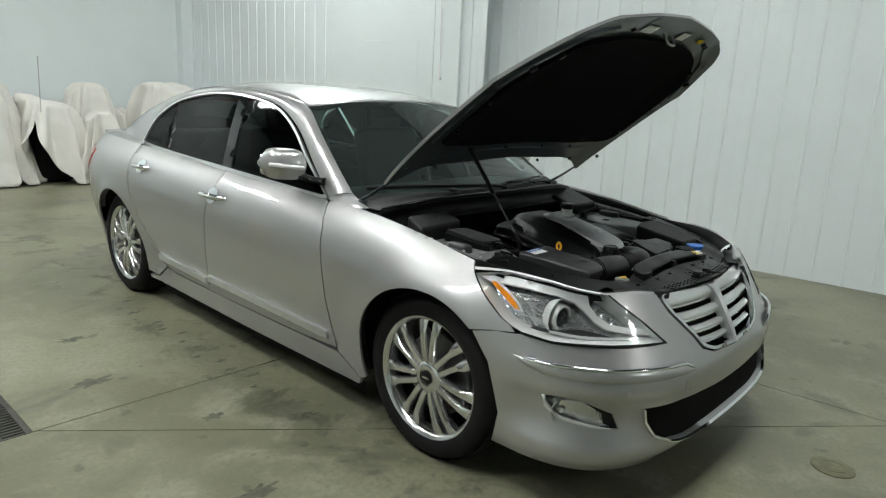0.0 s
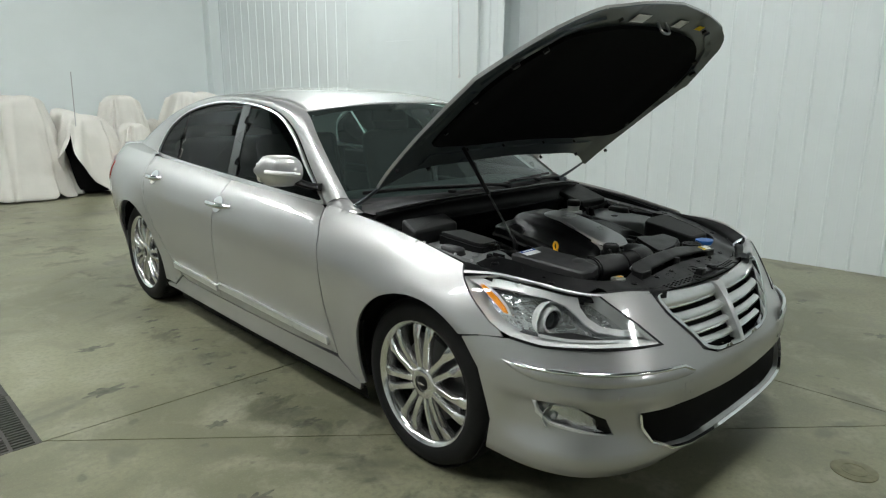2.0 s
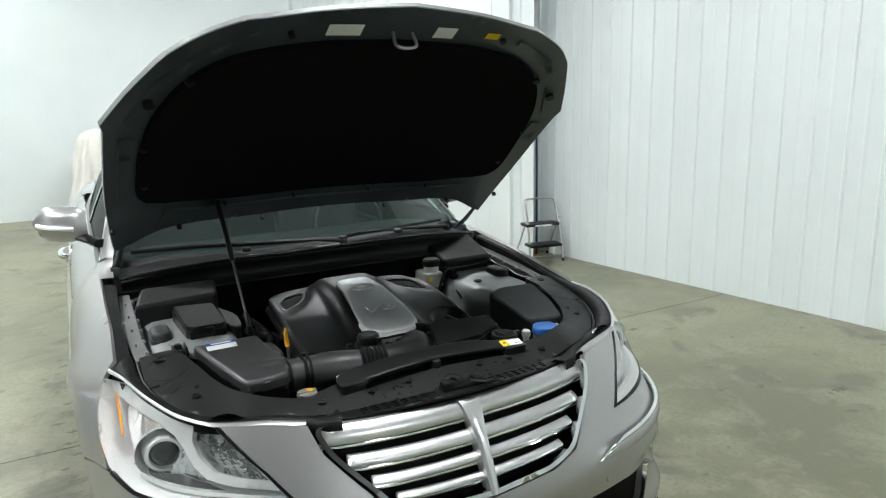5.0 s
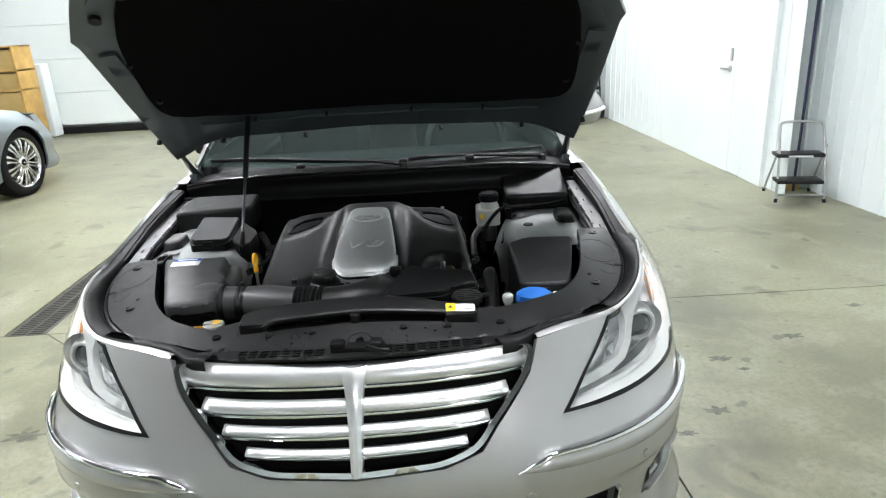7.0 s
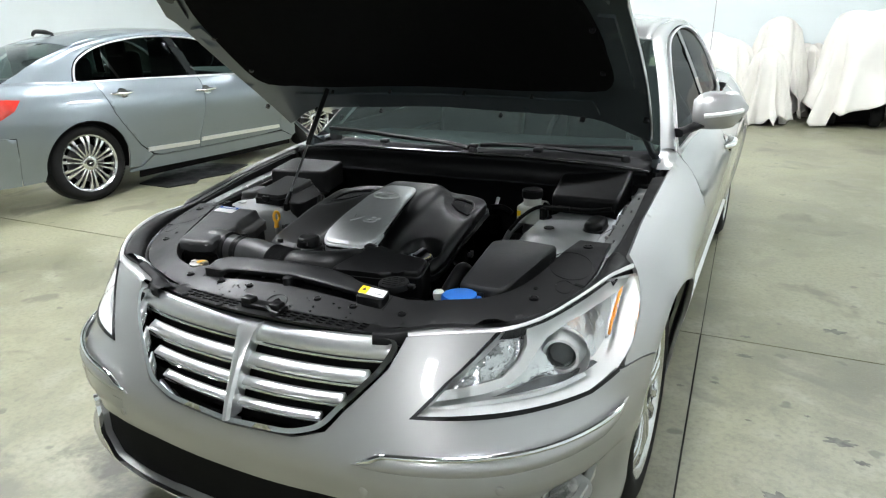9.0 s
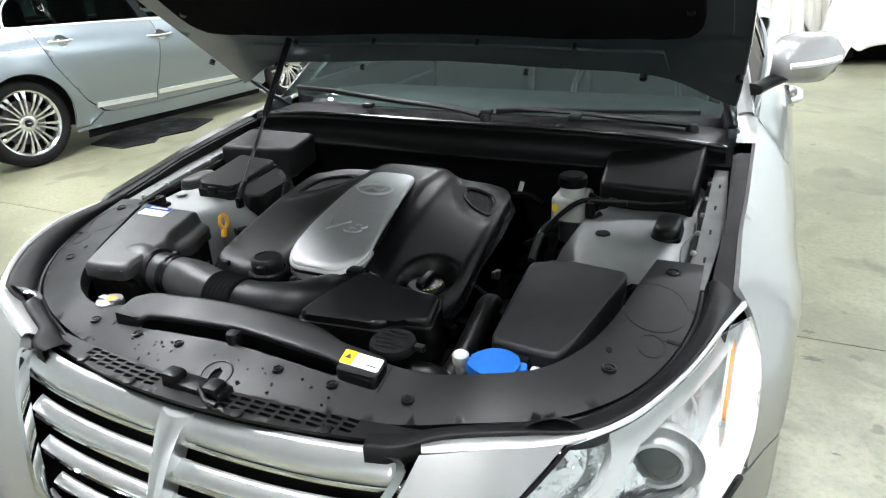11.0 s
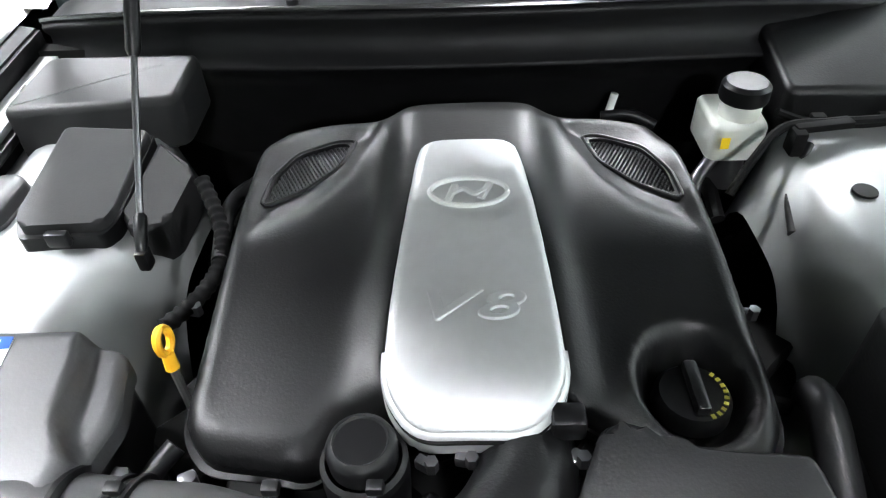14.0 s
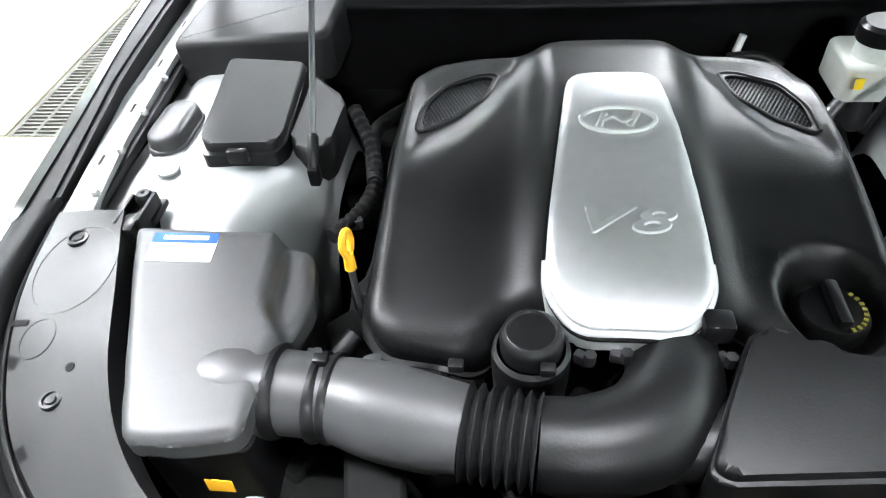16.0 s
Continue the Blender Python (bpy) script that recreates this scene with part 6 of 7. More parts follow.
    bx = moulded("brake_box_cover", [(0.478, 0.225), (0.705, 0.215), (0.712, 0.45), (0.47, 0.45)], plane_z(0.6, 0.3, 0.925, 0.02, 0.3), 0.07, M_COVER, "black box cover below the scuttle", 0.014, 0.012)
    bm = bmesh.new()
    tube(bm, [(0.46, 0.205, 0.875), (0.50, 0.20, 0.862), (0.58, 0.19, 0.86), (0.70, 0.20, 0.868)], 0.007, 8, samples=16)
    for x in (0.52, 0.62):
        box(bm, (x, 0.197, 0.864), (0.022, 0.016, 0.02), 0.003)
    tube(bm, [(0.375, 0.10, 0.80), (0.41, 0.13, 0.845), (0.455, 0.165, 0.872), (0.53, 0.178, 0.872), (0.62, 0.186, 0.872), (0.69, 0.20, 0.88)], 0.0065, 8, samples=26)
    box(bm, (0.515, 0.17, 0.872), (0.09, 0.022, 0.012), 0.003, rot=Matrix.Rotation(0.15, 4, "Z"))
    box(bm, (0.475, 0.155, 0.855), (0.02, 0.03, 0.04), 0.004)
    part("cable_loom", bm, M_VOID, bx, "black wiring loom on its bracket")
    bm = bmesh.new()
    tube(bm, [(0.72, 0.27, 0.875), (0.716, 0.18, 0.862), (0.725, 0.10, 0.853), (0.705, 0.02, 0.85), (0.71, -0.07, 0.852)], 0.0018, 8, samples=24)
    part("brake_line", bm, M_DSTEEL, car, "thin grey metal brake line")
    # brake fluid tank
    tk = new("brake_fluid_tank")
    tk.parent = car
    tk["label"] = "translucent white fluid tank with a black screw cap"
    moulded("tank_body", [(0.365, 0.185), (0.45, 0.185), (0.455, 0.295), (0.365, 0.295)], 0.862, 0.05, M_TANK, "", 0.014, 0.01, 0.01, parent=tk)
    bm = bmesh.new()
    lathe(bm, [(0.031, 0.86), (0.031, 0.893), (0.0, 0.893)], Matrix.Translation((0.412, 0.225, 0)), 28)
    part("tank_neck", bm, M_TANK, tk)
    bm = bmesh.new()
    lathe(bm, [(0.035, 0.888), (0.037, 0.893), (0.036, 0.912), (0.03, 0.918), (0.0, 0.918)], Matrix.Translation((0.412, 0.225, 0)), 28)
    part("tank_cap", bm, M_BLACK, tk, "black screw cap")
    panel("tank_mark", flat(0.375, 0.172, 0.388, 0.1735), [], lambda v: np.stack([v[:, 0], v[:, 1], 0.85 + (v[:, 1] - 0.1735) * 12], 1), M_YLABEL, tk, 0.02, (0, -1, 0), 0.001)
    bm = bmesh.new()
    lathe(bm, [(0.028, 0.74), (0.03, 0.77), (0.026, 0.80), (0.03, 0.83)], Matrix.Translation((0.41, 0.22, 0)), 20)
    tube(bm, [(0.38, 0.20, 0.80), (0.35, 0.17, 0.77), (0.345, 0.10, 0.72)], 0.011, 10, samples=12)
    part("brake_cylinder", bm, M_DSTEEL, tk, "grey metal brake cylinder")
    # battery box
    bt = moulded("battery_box", [(0.430, -0.182), (0.50, -0.172), (0.632, -0.183), (0.60, -0.33), (0.566, -0.448), (0.435, -0.432)], plane_z(0.5, -0.3, 0.846, 0.05, 0.17), 0.13, M_BATT, "black grained battery box cover", 0.016, 0.011)
    bm = bmesh.new()
    box(bm, (0.50, -0.449, 0.80), (0.03, 0.014, 0.02), 0.003)
    part("box_clip", bm, M_BLACK, bt)
    # dipstick
    ds = new("dipstick")
    ds.parent = car
    ds["label"] = "yellow ring-pull oil dipstick"
    bm = bmesh.new()
    a = np.linspace(0, 2 * math.pi, 21)
    tube(bm, [(-0.343 + 0.002 * math.cos(t), -0.223 + 0.011 * math.cos(t), 0.862 + 0.017 * math.sin(t)) for t in a], 0.005, 8, caps=False)
    tube(bm, [(-0.343, -0.226, 0.847), (-0.342, -0.23, 0.825)], [0.007, 0.008], 10)
    part("dipstick_handle", bm, M_YELLOW, ds)
    bm = bmesh.new()
    tube(bm, [(-0.342, -0.23, 0.826), (-0.338, -0.235, 0.74), (-0.32, -0.24, 0.62)], 0.005, 8, samples=10)
    part("dipstick_tube", bm, M_STEEL, ds)
    # steering fluid reservoir
    ps = new("steering_fluid_reservoir")
    ps.parent = car
    ps["label"] = "black steering fluid reservoir with ribbed cap"
    bm = bmesh.new()
    at = Matrix.Translation((-0.117, -0.343, 0))
    lathe(bm, [(0.04, 0.72), (0.043, 0.775), (0.044, 0.80), (0.041, 0.806), (0.041, 0.814), (0.044, 0.816), (0.043, 0.824), (0.038, 0.828)], at, 32)
    part("reservoir_body", bm, M_BLACK, ps)
    bm = bmesh.new()
    lathe(bm, [(0.034, 0.826), (0.035, 0.846), (0.032, 0.854), (0.027, 0.857), (0.025, 0.855), (0.0, 0.855)], at, 32)
    part("reservoir_cap", bm, M_BLACK, ps)
    # washer bottle neck with blue cap
    wb = new("washer_bottle")
    wb.parent = car
    wb["label"] = "translucent washer bottle neck with a blue flip cap"
    bm = bmesh.new()
    prism(bm, rounded(flat(0.432, -0.518, 0.50, -0.45), 0.02), 0.68, 0.795, 0.003)
    part("bottle_neck", bm, M_TANK, wb)
    bm = bmesh.new()
    disc = [(0.466 + 0.043 * math.cos(t) * (1.0 + 0.22 * max(0, -math.cos(t - 0.25)) ** 8), -0.481 + 0.043 * math.sin(t) * (1.0 + 0.1 * max(0, -math.cos(t - 0.25)) ** 8)) for t in np.linspace(0, 2 * math.pi, 48, endpoint=False)]
    prism(bm, disc, 0.795, 0.812, 0.008, 4, top_scale=0.97)
    box(bm, (0.506, -0.466, 0.800), (0.022, 0.024, 0.008), 0.003, rot=Matrix.Rotation(0.35, 4, "Z"))
    part("flip_cap", bm, M_BLUE, wb, "bright blue flip cap")
    bm = bmesh.new()
    box(bm, (0.529, -0.469, 0.795), (0.016, 0.034, 0.012), 0.004)
    part("cap_hinge", bm, M_WHITE, wb)
    bm = bmesh.new()
    lathe(bm, [(0.010, 0.70), (0.010, 0.78), (0.013, 0.783), (0.015, 0.79), (0.015, 0.802), (0.011, 0.806), (0.0, 0.806)], Matrix.Translation((0.396, -0.468, 0)), 18)
    part("service_port", bm, M_TANK, car, "pale capped air-conditioning service port")
    # coolant hoses and pipes
    for pts, r in (([(0.368, -0.235, 0.775), (0.367, -0.262, 0.787), (0.366, -0.30, 0.775), (0.36, -0.38, 0.735), (0.34, -0.46, 0.69)], 0.021), ([(0.31, -0.50, 0.76), (0.35, -0.49, 0.755), (0.38, -0.47, 0.70)], 0.024), ([(-0.35, -0.03, 0.80), (-0.37, 0.06, 0.79), (-0.38, 0.16, 0.77), (-0.33, 0.25, 0.76)], 0.012),
                   ([(0.31, 0.30, 0.80), (0.27, 0.31, 0.815), (0.22, 0.315, 0.81)], 0.009),
                   ([(-0.33, -0.30, 0.78), (-0.35, -0.33, 0.77), (-0.36, -0.38, 0.76)], 0.012), ([(0.44, 0.02, 0.79), (0.46, 0.1, 0.81), (0.50, 0.16, 0.845)], 0.007)):
        bm = bmesh.new()
        tube(bm, pts, r, 14, samples=24)
        part("hose", bm, M_BLACKM, car, "black rubber hose")
    pts, rad = [], []
    for k in range(121):
        u = k / 120
        pts.append((-0.40 + 0.05 * math.sin(3 * u), 0.10 - 0.24 * u, 0.845 - 0.05 * u - 0.02 * math.sin(3 * u)))
        rad.append(0.0108 + 0.0011 * math.cos(2 * math.pi * 20 * u))
    bm = bmesh.new()
    tube(bm, pts, rad, 12)
    part("corrugated_hose", bm, M_VOID, car, "black corrugated cable sleeve")
    bm = bmesh.new()
    tube(bm, [(0.236, 0.325, 0.815), (0.243, 0.33, 0.845)], 0.007, 10)
    part("vacuum_nipple", bm, M_WHITE, car, "small white hose end")
    # filler clutter deep between the parts, coloured near black for the shade there
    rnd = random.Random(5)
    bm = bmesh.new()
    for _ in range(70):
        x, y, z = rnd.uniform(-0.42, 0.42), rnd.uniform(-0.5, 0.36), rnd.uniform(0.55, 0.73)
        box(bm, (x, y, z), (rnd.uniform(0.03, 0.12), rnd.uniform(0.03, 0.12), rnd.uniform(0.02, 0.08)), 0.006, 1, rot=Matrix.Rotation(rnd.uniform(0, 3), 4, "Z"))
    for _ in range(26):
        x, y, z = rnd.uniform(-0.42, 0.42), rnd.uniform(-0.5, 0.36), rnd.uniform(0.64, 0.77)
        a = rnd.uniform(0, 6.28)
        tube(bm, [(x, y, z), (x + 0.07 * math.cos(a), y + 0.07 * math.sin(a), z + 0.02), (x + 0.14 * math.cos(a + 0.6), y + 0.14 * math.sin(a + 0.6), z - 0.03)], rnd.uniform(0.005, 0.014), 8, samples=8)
    part("engine_block", bm, M_VOID, car, "engine block, brackets and pipes, coloured near black for shade")["kind"] = "stuff"
    for x, y, z in ((-0.37, -0.34, 0.79), (-0.35, -0.37, 0.80), (-0.30, -0.345, 0.79), (-0.06, -0.335, 0.80), (-0.02, -0.33, 0.80), (0.33, -0.12, 0.78), (-0.37, -0.1, 0.78), (0.09, -0.33, 0.80)):
        bm = bmesh.new()
        box(bm, (x, y, z), (0.018, 0.012, 0.016), 0.003, rot=Matrix.Rotation(x * 9, 4, "Z"))
        lathe(bm, [(0.007, z), (0.007, z + 0.016), (0.0, z + 0.017)], Matrix.Translation((x + 0.008, y - 0.006, 0)), 6)
        part("bracket_bolt", bm, M_DSTEEL, car, "small steel bolt on a bracket")


bay_things()


def front_shroud():
    """The black radiator cover that fills the nose between the lamps."""
    root = new("radiator_cover")
    root.parent = car
    root["label"] = "black plastic radiator cover with clips and water drops"

    def top(v):
        x, y = v[:, 0], v[:, 1]
        z = hood_map(v)[:, 2] - 0.012
        return np.stack([x, y, np.minimum(z, 0.862) - 0.008 * np.clip((0.45 - np.abs(x)) / 0.1, 0, 1)], 1)

    outer_r = curve([(0.757, -0.092), (0.752, -0.30), (0.70, -0.44), (0.62, -0.53), (0.52, -0.593), (0.42, -0.632), (0.2, -0.672), (0.0, -0.682)], 40)
    outer_l = curve([(0.757, -0.168), (0.752, -0.30), (0.70, -0.44), (0.62, -0.53), (0.52, -0.593), (0.42, -0.632), (0.2, -0.672), (0.0, -0.682)], 40)
    inner_r = curve([(0.0, -0.53), (0.2, -0.535), (0.31, -0.548), (0.43, -0.533), (0.53, -0.488), (0.588, -0.42), (0.623, -0.34), (0.65, -0.22), (0.668, -0.094)], 44)
    inner_l = curve([(0.0, -0.53), (0.2, -0.535), (0.31, -0.55), (0.40, -0.565), (0.47, -0.542), (0.538, -0.48), (0.585, -0.40), (0.62, -0.29), (0.658, -0.17)], 44)
    loop = [tuple(p) for p in outer_r] + [(-a, b) for a, b in outer_l[::-1][1:]] + [(-a, b) for a, b in inner_l[::-1]] + [tuple(p) for p in inner_r[1:]]
    slots = [rounded([(-0.232, -0.601), (-0.232, -0.545), (-0.018, -0.54), (-0.018, -0.592)], 0.006), rounded([(0.002, -0.592), (0.002, -0.54), (0.222, -0.548), (0.222, -0.60)], 0.006)]
    latch = rounded([(-0.002, -0.676), (-0.002, -0.645), (0.018, -0.645), (0.018, -0.676)], 0.009, 5)
    panel("cover_panel", loop, slots + [latch], top, M_BLACKM, root, 0.016, (0, 0, 1), 0.03, label="broad black cover panel")
    # near-black sheet stands in for the shade below the air slots
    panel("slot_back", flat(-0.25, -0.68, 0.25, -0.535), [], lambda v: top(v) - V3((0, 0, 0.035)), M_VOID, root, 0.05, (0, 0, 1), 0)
    # raised bridge over the two air slots
    deck = rounded([(-0.303, -0.548), (-0.265, -0.528), (-0.10, -0.519), (0.09, -0.521), (0.16, -0.53), (0.205, -0.546), (0.302, -0.553), (0.302, -0.604), (0.236, -0.603), (0.222, -0.587), (0.0, -0.574), (-0.222, -0.587), (-0.238, -0.602), (-0.303, -0.598)], 0.012, 4)
    rise = lambda v: top(v) + np.stack([0 * v[:, 0], 0 * v[:, 0], 0.019 - edge_drop(v, deck, 0.006, 0.004)], 1)
    panel("bridge", deck, [], rise, M_BLACKM, root, 0.010, (0, 0, 1), 0.007, rings=(0.001, 0.003, 0.006), label="raised bridge over two air slots")
    for x0, x1, y0, y1 in ((-0.303, -0.235, -0.60, -0.55), (0.224, 0.302, -0.603, -0.556), (-0.02, 0.003, -0.596, -0.56)):
        bm = bmesh.new()
        z = float(top(np.array([[(x0 + x1) / 2, (y0 + y1) / 2]]))[0, 2])
        prism(bm, rounded(flat(x0, y0, x1, y1), 0.01), z - 0.02, z + 0.0155, 0.003)
        part("bridge_foot", bm, M_BLACKM, root)
    bm = bmesh.new()
    tube(bm, [tuple(p + V3((0, -0.004, 0.0))) for p in top(curve([(-0.29, -0.545), (-0.1, -0.522), (0.09, -0.524), (0.2, -0.548)], 20))], 0.009, 8)
    part("bridge_back", bm, M_BLACKM, root)
    # seams and presses
    for s in (-1, 1):
        panel("panel_seam", flat(s * 0.306 - 0.0012, -0.605, s * 0.306 + 0.0012, -0.552), [], lambda v: top(v) + V3((0, 0, 0.0015)), M_VOID, root, 0.03, (0, 0, 1), 0.001)
        for x, y, rx, thin in ((0.69, -0.26, 0.058, 0.965), (0.70, -0.355, 0.024, 0.9)):
            p = np.array(ell(s * x, y, rx, rx * 1.1))
            c = p.mean(0)
            panel("pressed_ring", p, [c + (p - c) * thin], lambda v: top(v) + V3((0, 0, 0.0008)), M_BLACK, root, 0.03, (0, 0, 1), 0.001)
        panel("drain_slot", rounded(flat(s * 0.735 - 0.013, -0.338, s * 0.735 + 0.013, -0.330), 0.003), [], lambda v: top(v) + V3((0, 0, 0.0014)), M_VOID, root, 0.03, (0, 0, 1), 0.001)
        panel("drain_slot", ell(s * 0.637, -0.393, 0.0055, 0.0055, 14), [], lambda v: top(v) + V3((0, 0, 0.0014)), M_VOID, root, 0.03, (0, 0, 1), 0.001)
        # outer trim beside the lamp, behind a dark groove and a thin ridge
        lamp_edge = front_map(curve([(1.05, 0.838), (0.91, 0.851), (0.785, 0.840), (0.69, 0.819), (0.60, 0.806), (0.495, 0.805), (0.407, 0.795), (0.33, 0.79)], 40))
        cover_edge = curve([(0.752, -0.12), (0.75, -0.30), (0.698, -0.44), (0.618, -0.53), (0.56, -0.567), (0.47, -0.613), (0.39, -0.642), (0.33, -0.655)], 40)
        cover_edge = top(cover_edge)
        # painted return of the bumper, bare between lamp and grille
        skin = lamp_edge
        turn = np.arctan2(skin[:, 0], 0.3 - skin[:, 1])[:, None]
        bare = np.clip((0.64 - turn) / 0.07, 0, 1) * np.clip((turn - 0.37) / 0.06, 0, 1)
        back = 0.12 * np.clip((turn - 0.37) / 0.06, 0, 1) + 0.34 * bare
        lamp_edge = skin * (1 - back) + cover_edge * back
        k = int(np.argmax(bare[:, 0] > 0))
        for name, i0, i1, material, label in (("lamp_top", 0, k + 1, M_BROW, "pale silver upper edge of the lamp"), ("bumper_return", k, int(np.argmax(turn[:, 0] < 0.40)), M_PAINT, "silver upper return of the bumper")):
            p, q, n = skin[i0:i1], lamp_edge[i0:i1], i1 - i0
            ret = [p - V3((0, 0, 0.004)), p * 0.75 + q * 0.25 + V3((0, 0, 0.004)), p * 0.4 + q * 0.6 + V3((0, 0, 0.004)), q - V3((0, 0, 0.004))]
            obj(name, np.concatenate(ret) * (s, 1, 1), [(r * n + i, r * n + i + 1, (r + 1) * n + i + 1, (r + 1) * n + i) for r in range(3) for i in range(n - 1)], material, car, label)
        near = cover_edge * 0.72 + lamp_edge * 0.28
        rows = [near - V3((0, 0, 0.03)), near - V3((0, 0, 0.002)), cover_edge * 0.5 + lamp_edge * 0.5 + V3((0, 0, 0.007)), cover_edge * 0.15 + lamp_edge * 0.85 + V3((0, 0, 0.003)), lamp_edge, lamp_edge - V3((0, 0, 0.03))]
        obj("edge_trim", np.concatenate(rows) * (s, 1, 1), [(r * 40 + i, r * 40 + i + 1, (r + 1) * 40 + i + 1, (r + 1) * 40 + i) for r in range(5) for i in range(39)], M_BULK, root, "soft black trim beside the lamp")
        # groove floor coloured near black for the shade in it
        groove = [cover_edge - V3((0, 0, 0.016)), near - V3((0, 0, 0.014))]
        obj("groove", np.concatenate(groove) * (s, 1, 1), [(i, i + 1, 41 + i, 40 + i) for i in range(39)], M_VOID, root, "near-black groove floor beside the cover, shade in its colour")
        bm = bmesh.new()
        mid = cover_edge * 0.86 + lamp_edge * 0.14 - V3((0, 0, 0.008))
        tube(bm, [tuple(p * (s, 1, 1)) for p in mid[2:]], 0.0035, 8)
        part("groove_ridge", bm, M_BLACK, root)
    rnd = random.Random(3)
    for x, y, r in [(s * a, b, r) for s in (-1, 1) for a, b, r in ((0.705, -0.145 if s > 0 else -0.215, 0.015), (0.645, -0.43, 0.013), (0.36, -0.60, 0.012), (0.225, -0.615, 0.011), (0.115, -0.617, 0.0105))]:
        p = top(np.array([[x, y]]))[0]
        bm = bmesh.new()
        lathe(bm, [(r, -0.002), (r * 0.95, 0.003), (r * 0.72, 0.0035), (r * 0.66, 0.0005), (r * 0.5, 0.0005), (r * 0.42, 0.003), (0.0, 0.0035)], Matrix.Translation(p), 20)
        part("push_clip", bm, M_BLACK, root, "black push-in clip")
    bm = bmesh.new()
    for _ in range(34):
        x, y = rnd.uniform(-0.34, 0.25), rnd.uniform(-0.668, -0.612)
        if -0.61 < y < -0.53:
            continue
        p = top(np.array([[x, y]]))[0]
        r = rnd.uniform(0.001, 0.0032)
        for _ in range(rnd.randint(1, 3)):
            lathe(bm, [(r, -0.0005), (r * 0.8, r * 0.3), (0.0, r * 0.45)], Matrix.Translation(p + V3((rnd.uniform(-r, r), rnd.uniform(-r, r), 0))), 8)
    part("water_film", bm, M_GLASS, root, "dark drops and oil specks")["kind"] = "stuff"
    # louvred strip and latch in front
    xs = np.linspace(-0.40, 0.40, 33)
    strip = [(x, -0.742 + 0.42 * x * x) for x in xs] + [(x, -0.686 + 0.28 * x * x) for x in xs[::-1]]
    shelf = lambda v: np.stack([v[:, 0], v[:, 1], 0.786 - 0.09 * v[:, 0] ** 2], 1)
    cells = []
    for k in range(22):
        x = -0.285 + k * 0.0272
        if not -0.085 < x < 0.055:
            for j in range(3):
                y = -0.727 + 0.0125 * j + 0.36 * (x + 0.01) ** 2
                cells.append(flat(x, y, x + 0.021, y + 0.0072))
    panel("louvre_strip", strip, cells, shelf, M_BLACKM, root, 0.02, (0, 0, 1), 0.006, label="black louvred strip above the grille")
    # shade under the louvres comes from this sheet's near-black colour
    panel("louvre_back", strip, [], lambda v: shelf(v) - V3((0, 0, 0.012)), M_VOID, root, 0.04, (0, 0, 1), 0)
    for s in (-1, 1):
        for x in (0.12, 0.27):
            bm = bmesh.new()
            y = -0.737 + 0.42 * x * x
            lathe(bm, [(0.011, 0.0), (0.010, 0.004), (0.006, 0.005), (0.0, 0.004)], Matrix.Translation((s * x, y, 0.786 - 0.09 * x * x)), 16)
            part("push_clip", bm, M_BLACK, root, "black push-in clip")
    bm = bmesh.new()
    box(bm, (0.008, -0.70, 0.788), (0.13, 0.035, 0.018), 0.004)
    box(bm, (-0.04, -0.702, 0.80), (0.035, 0.03, 0.022), 0.006)
    box(bm, (0.052, -0.704, 0.80), (0.03, 0.034, 0.02), 0.006)
    box(bm, (0.008, -0.665, 0.775), (0.016, 0.05, 0.014), 0.003)
    tube(bm, [(0.03, -0.715, 0.80), (0.06, -0.735, 0.798), (0.085, -0.737, 0.797)], 0.005, 8)
    ring = [(0.008 + 0.03 * math.cos(t), -0.655 + 0.026 * math.sin(t)) for t in np.linspace(-0.5, math.pi + 0.5, 17)]
    tube(bm, [tuple(p) for p in top(np.array(ring))], 0.0022, 6)
    part("hood_latch", bm, M_BLACK, root, "black hood latch")
    panel("grille_cap", [(-0.40, -0.665), (-0.2, -0.715), (0.0, -0.727), (0.2, -0.715), (0.40, -0.665), (0.40, -0.645), (0.2, -0.68), (0.0, -0.69), (-0.2, -0.68), (-0.40, -0.645)], [], lambda v: np.stack([v[:, 0], v[:, 1], 0.752 - 0.06 * v[:, 0] ** 2], 1), M_VOID, root, 0.03, (0, 0, 1), 0.02)
    # stickers and caps along the cover
    panel("warning_label", rounded(flat(0.224, -0.588, 0.298, -0.561), 0.002), [], lambda v: rise(v) + V3((0, 0, 0.0012)), M_WHITE, root, 0.02, (0, 0, 1), 0.001, label="white warning label")
    panel("label_tab", rounded(flat(0.224, -0.588, 0.248, -0.561), 0.002), [], lambda v: rise(v) + V3((0, 0, 0.002)), M_YLABEL, root, 0.02, (0, 0, 1), 0.0005, label="yellow warning field")
    panel("label_mark", [(0.230, -0.578), (0.242, -0.578), (0.236, -0.567)], [], lambda v: rise(v) + V3((0, 0, 0.0028)), M_PRINT, root, 0.02, (0, 0, 1), 0.0003)
    panel("label_print", flat(0.272, -0.581, 0.291, -0.579), [], lambda v: rise(v) + V3((0, 0, 0.002)), M_PRINT, root, 0.02, (0, 0, 1), 0.0003)
    bm = bmesh.new()
    lathe(bm, [(0.041, 0.81), (0.042, 0.82), (0.040, 0.827), (0.0, 0.829)], Matrix.Translation((0.283, -0.505, 0)), 36)
    box(bm, (0.333, -0.50, 0.82), (0.02, 0.014, 0.012), 0.003)
    cap = part("shroud_cap", bm, M_BLACKM, root, "round black ribbed cap")
    for k in range(5):
        bm = bmesh.new()
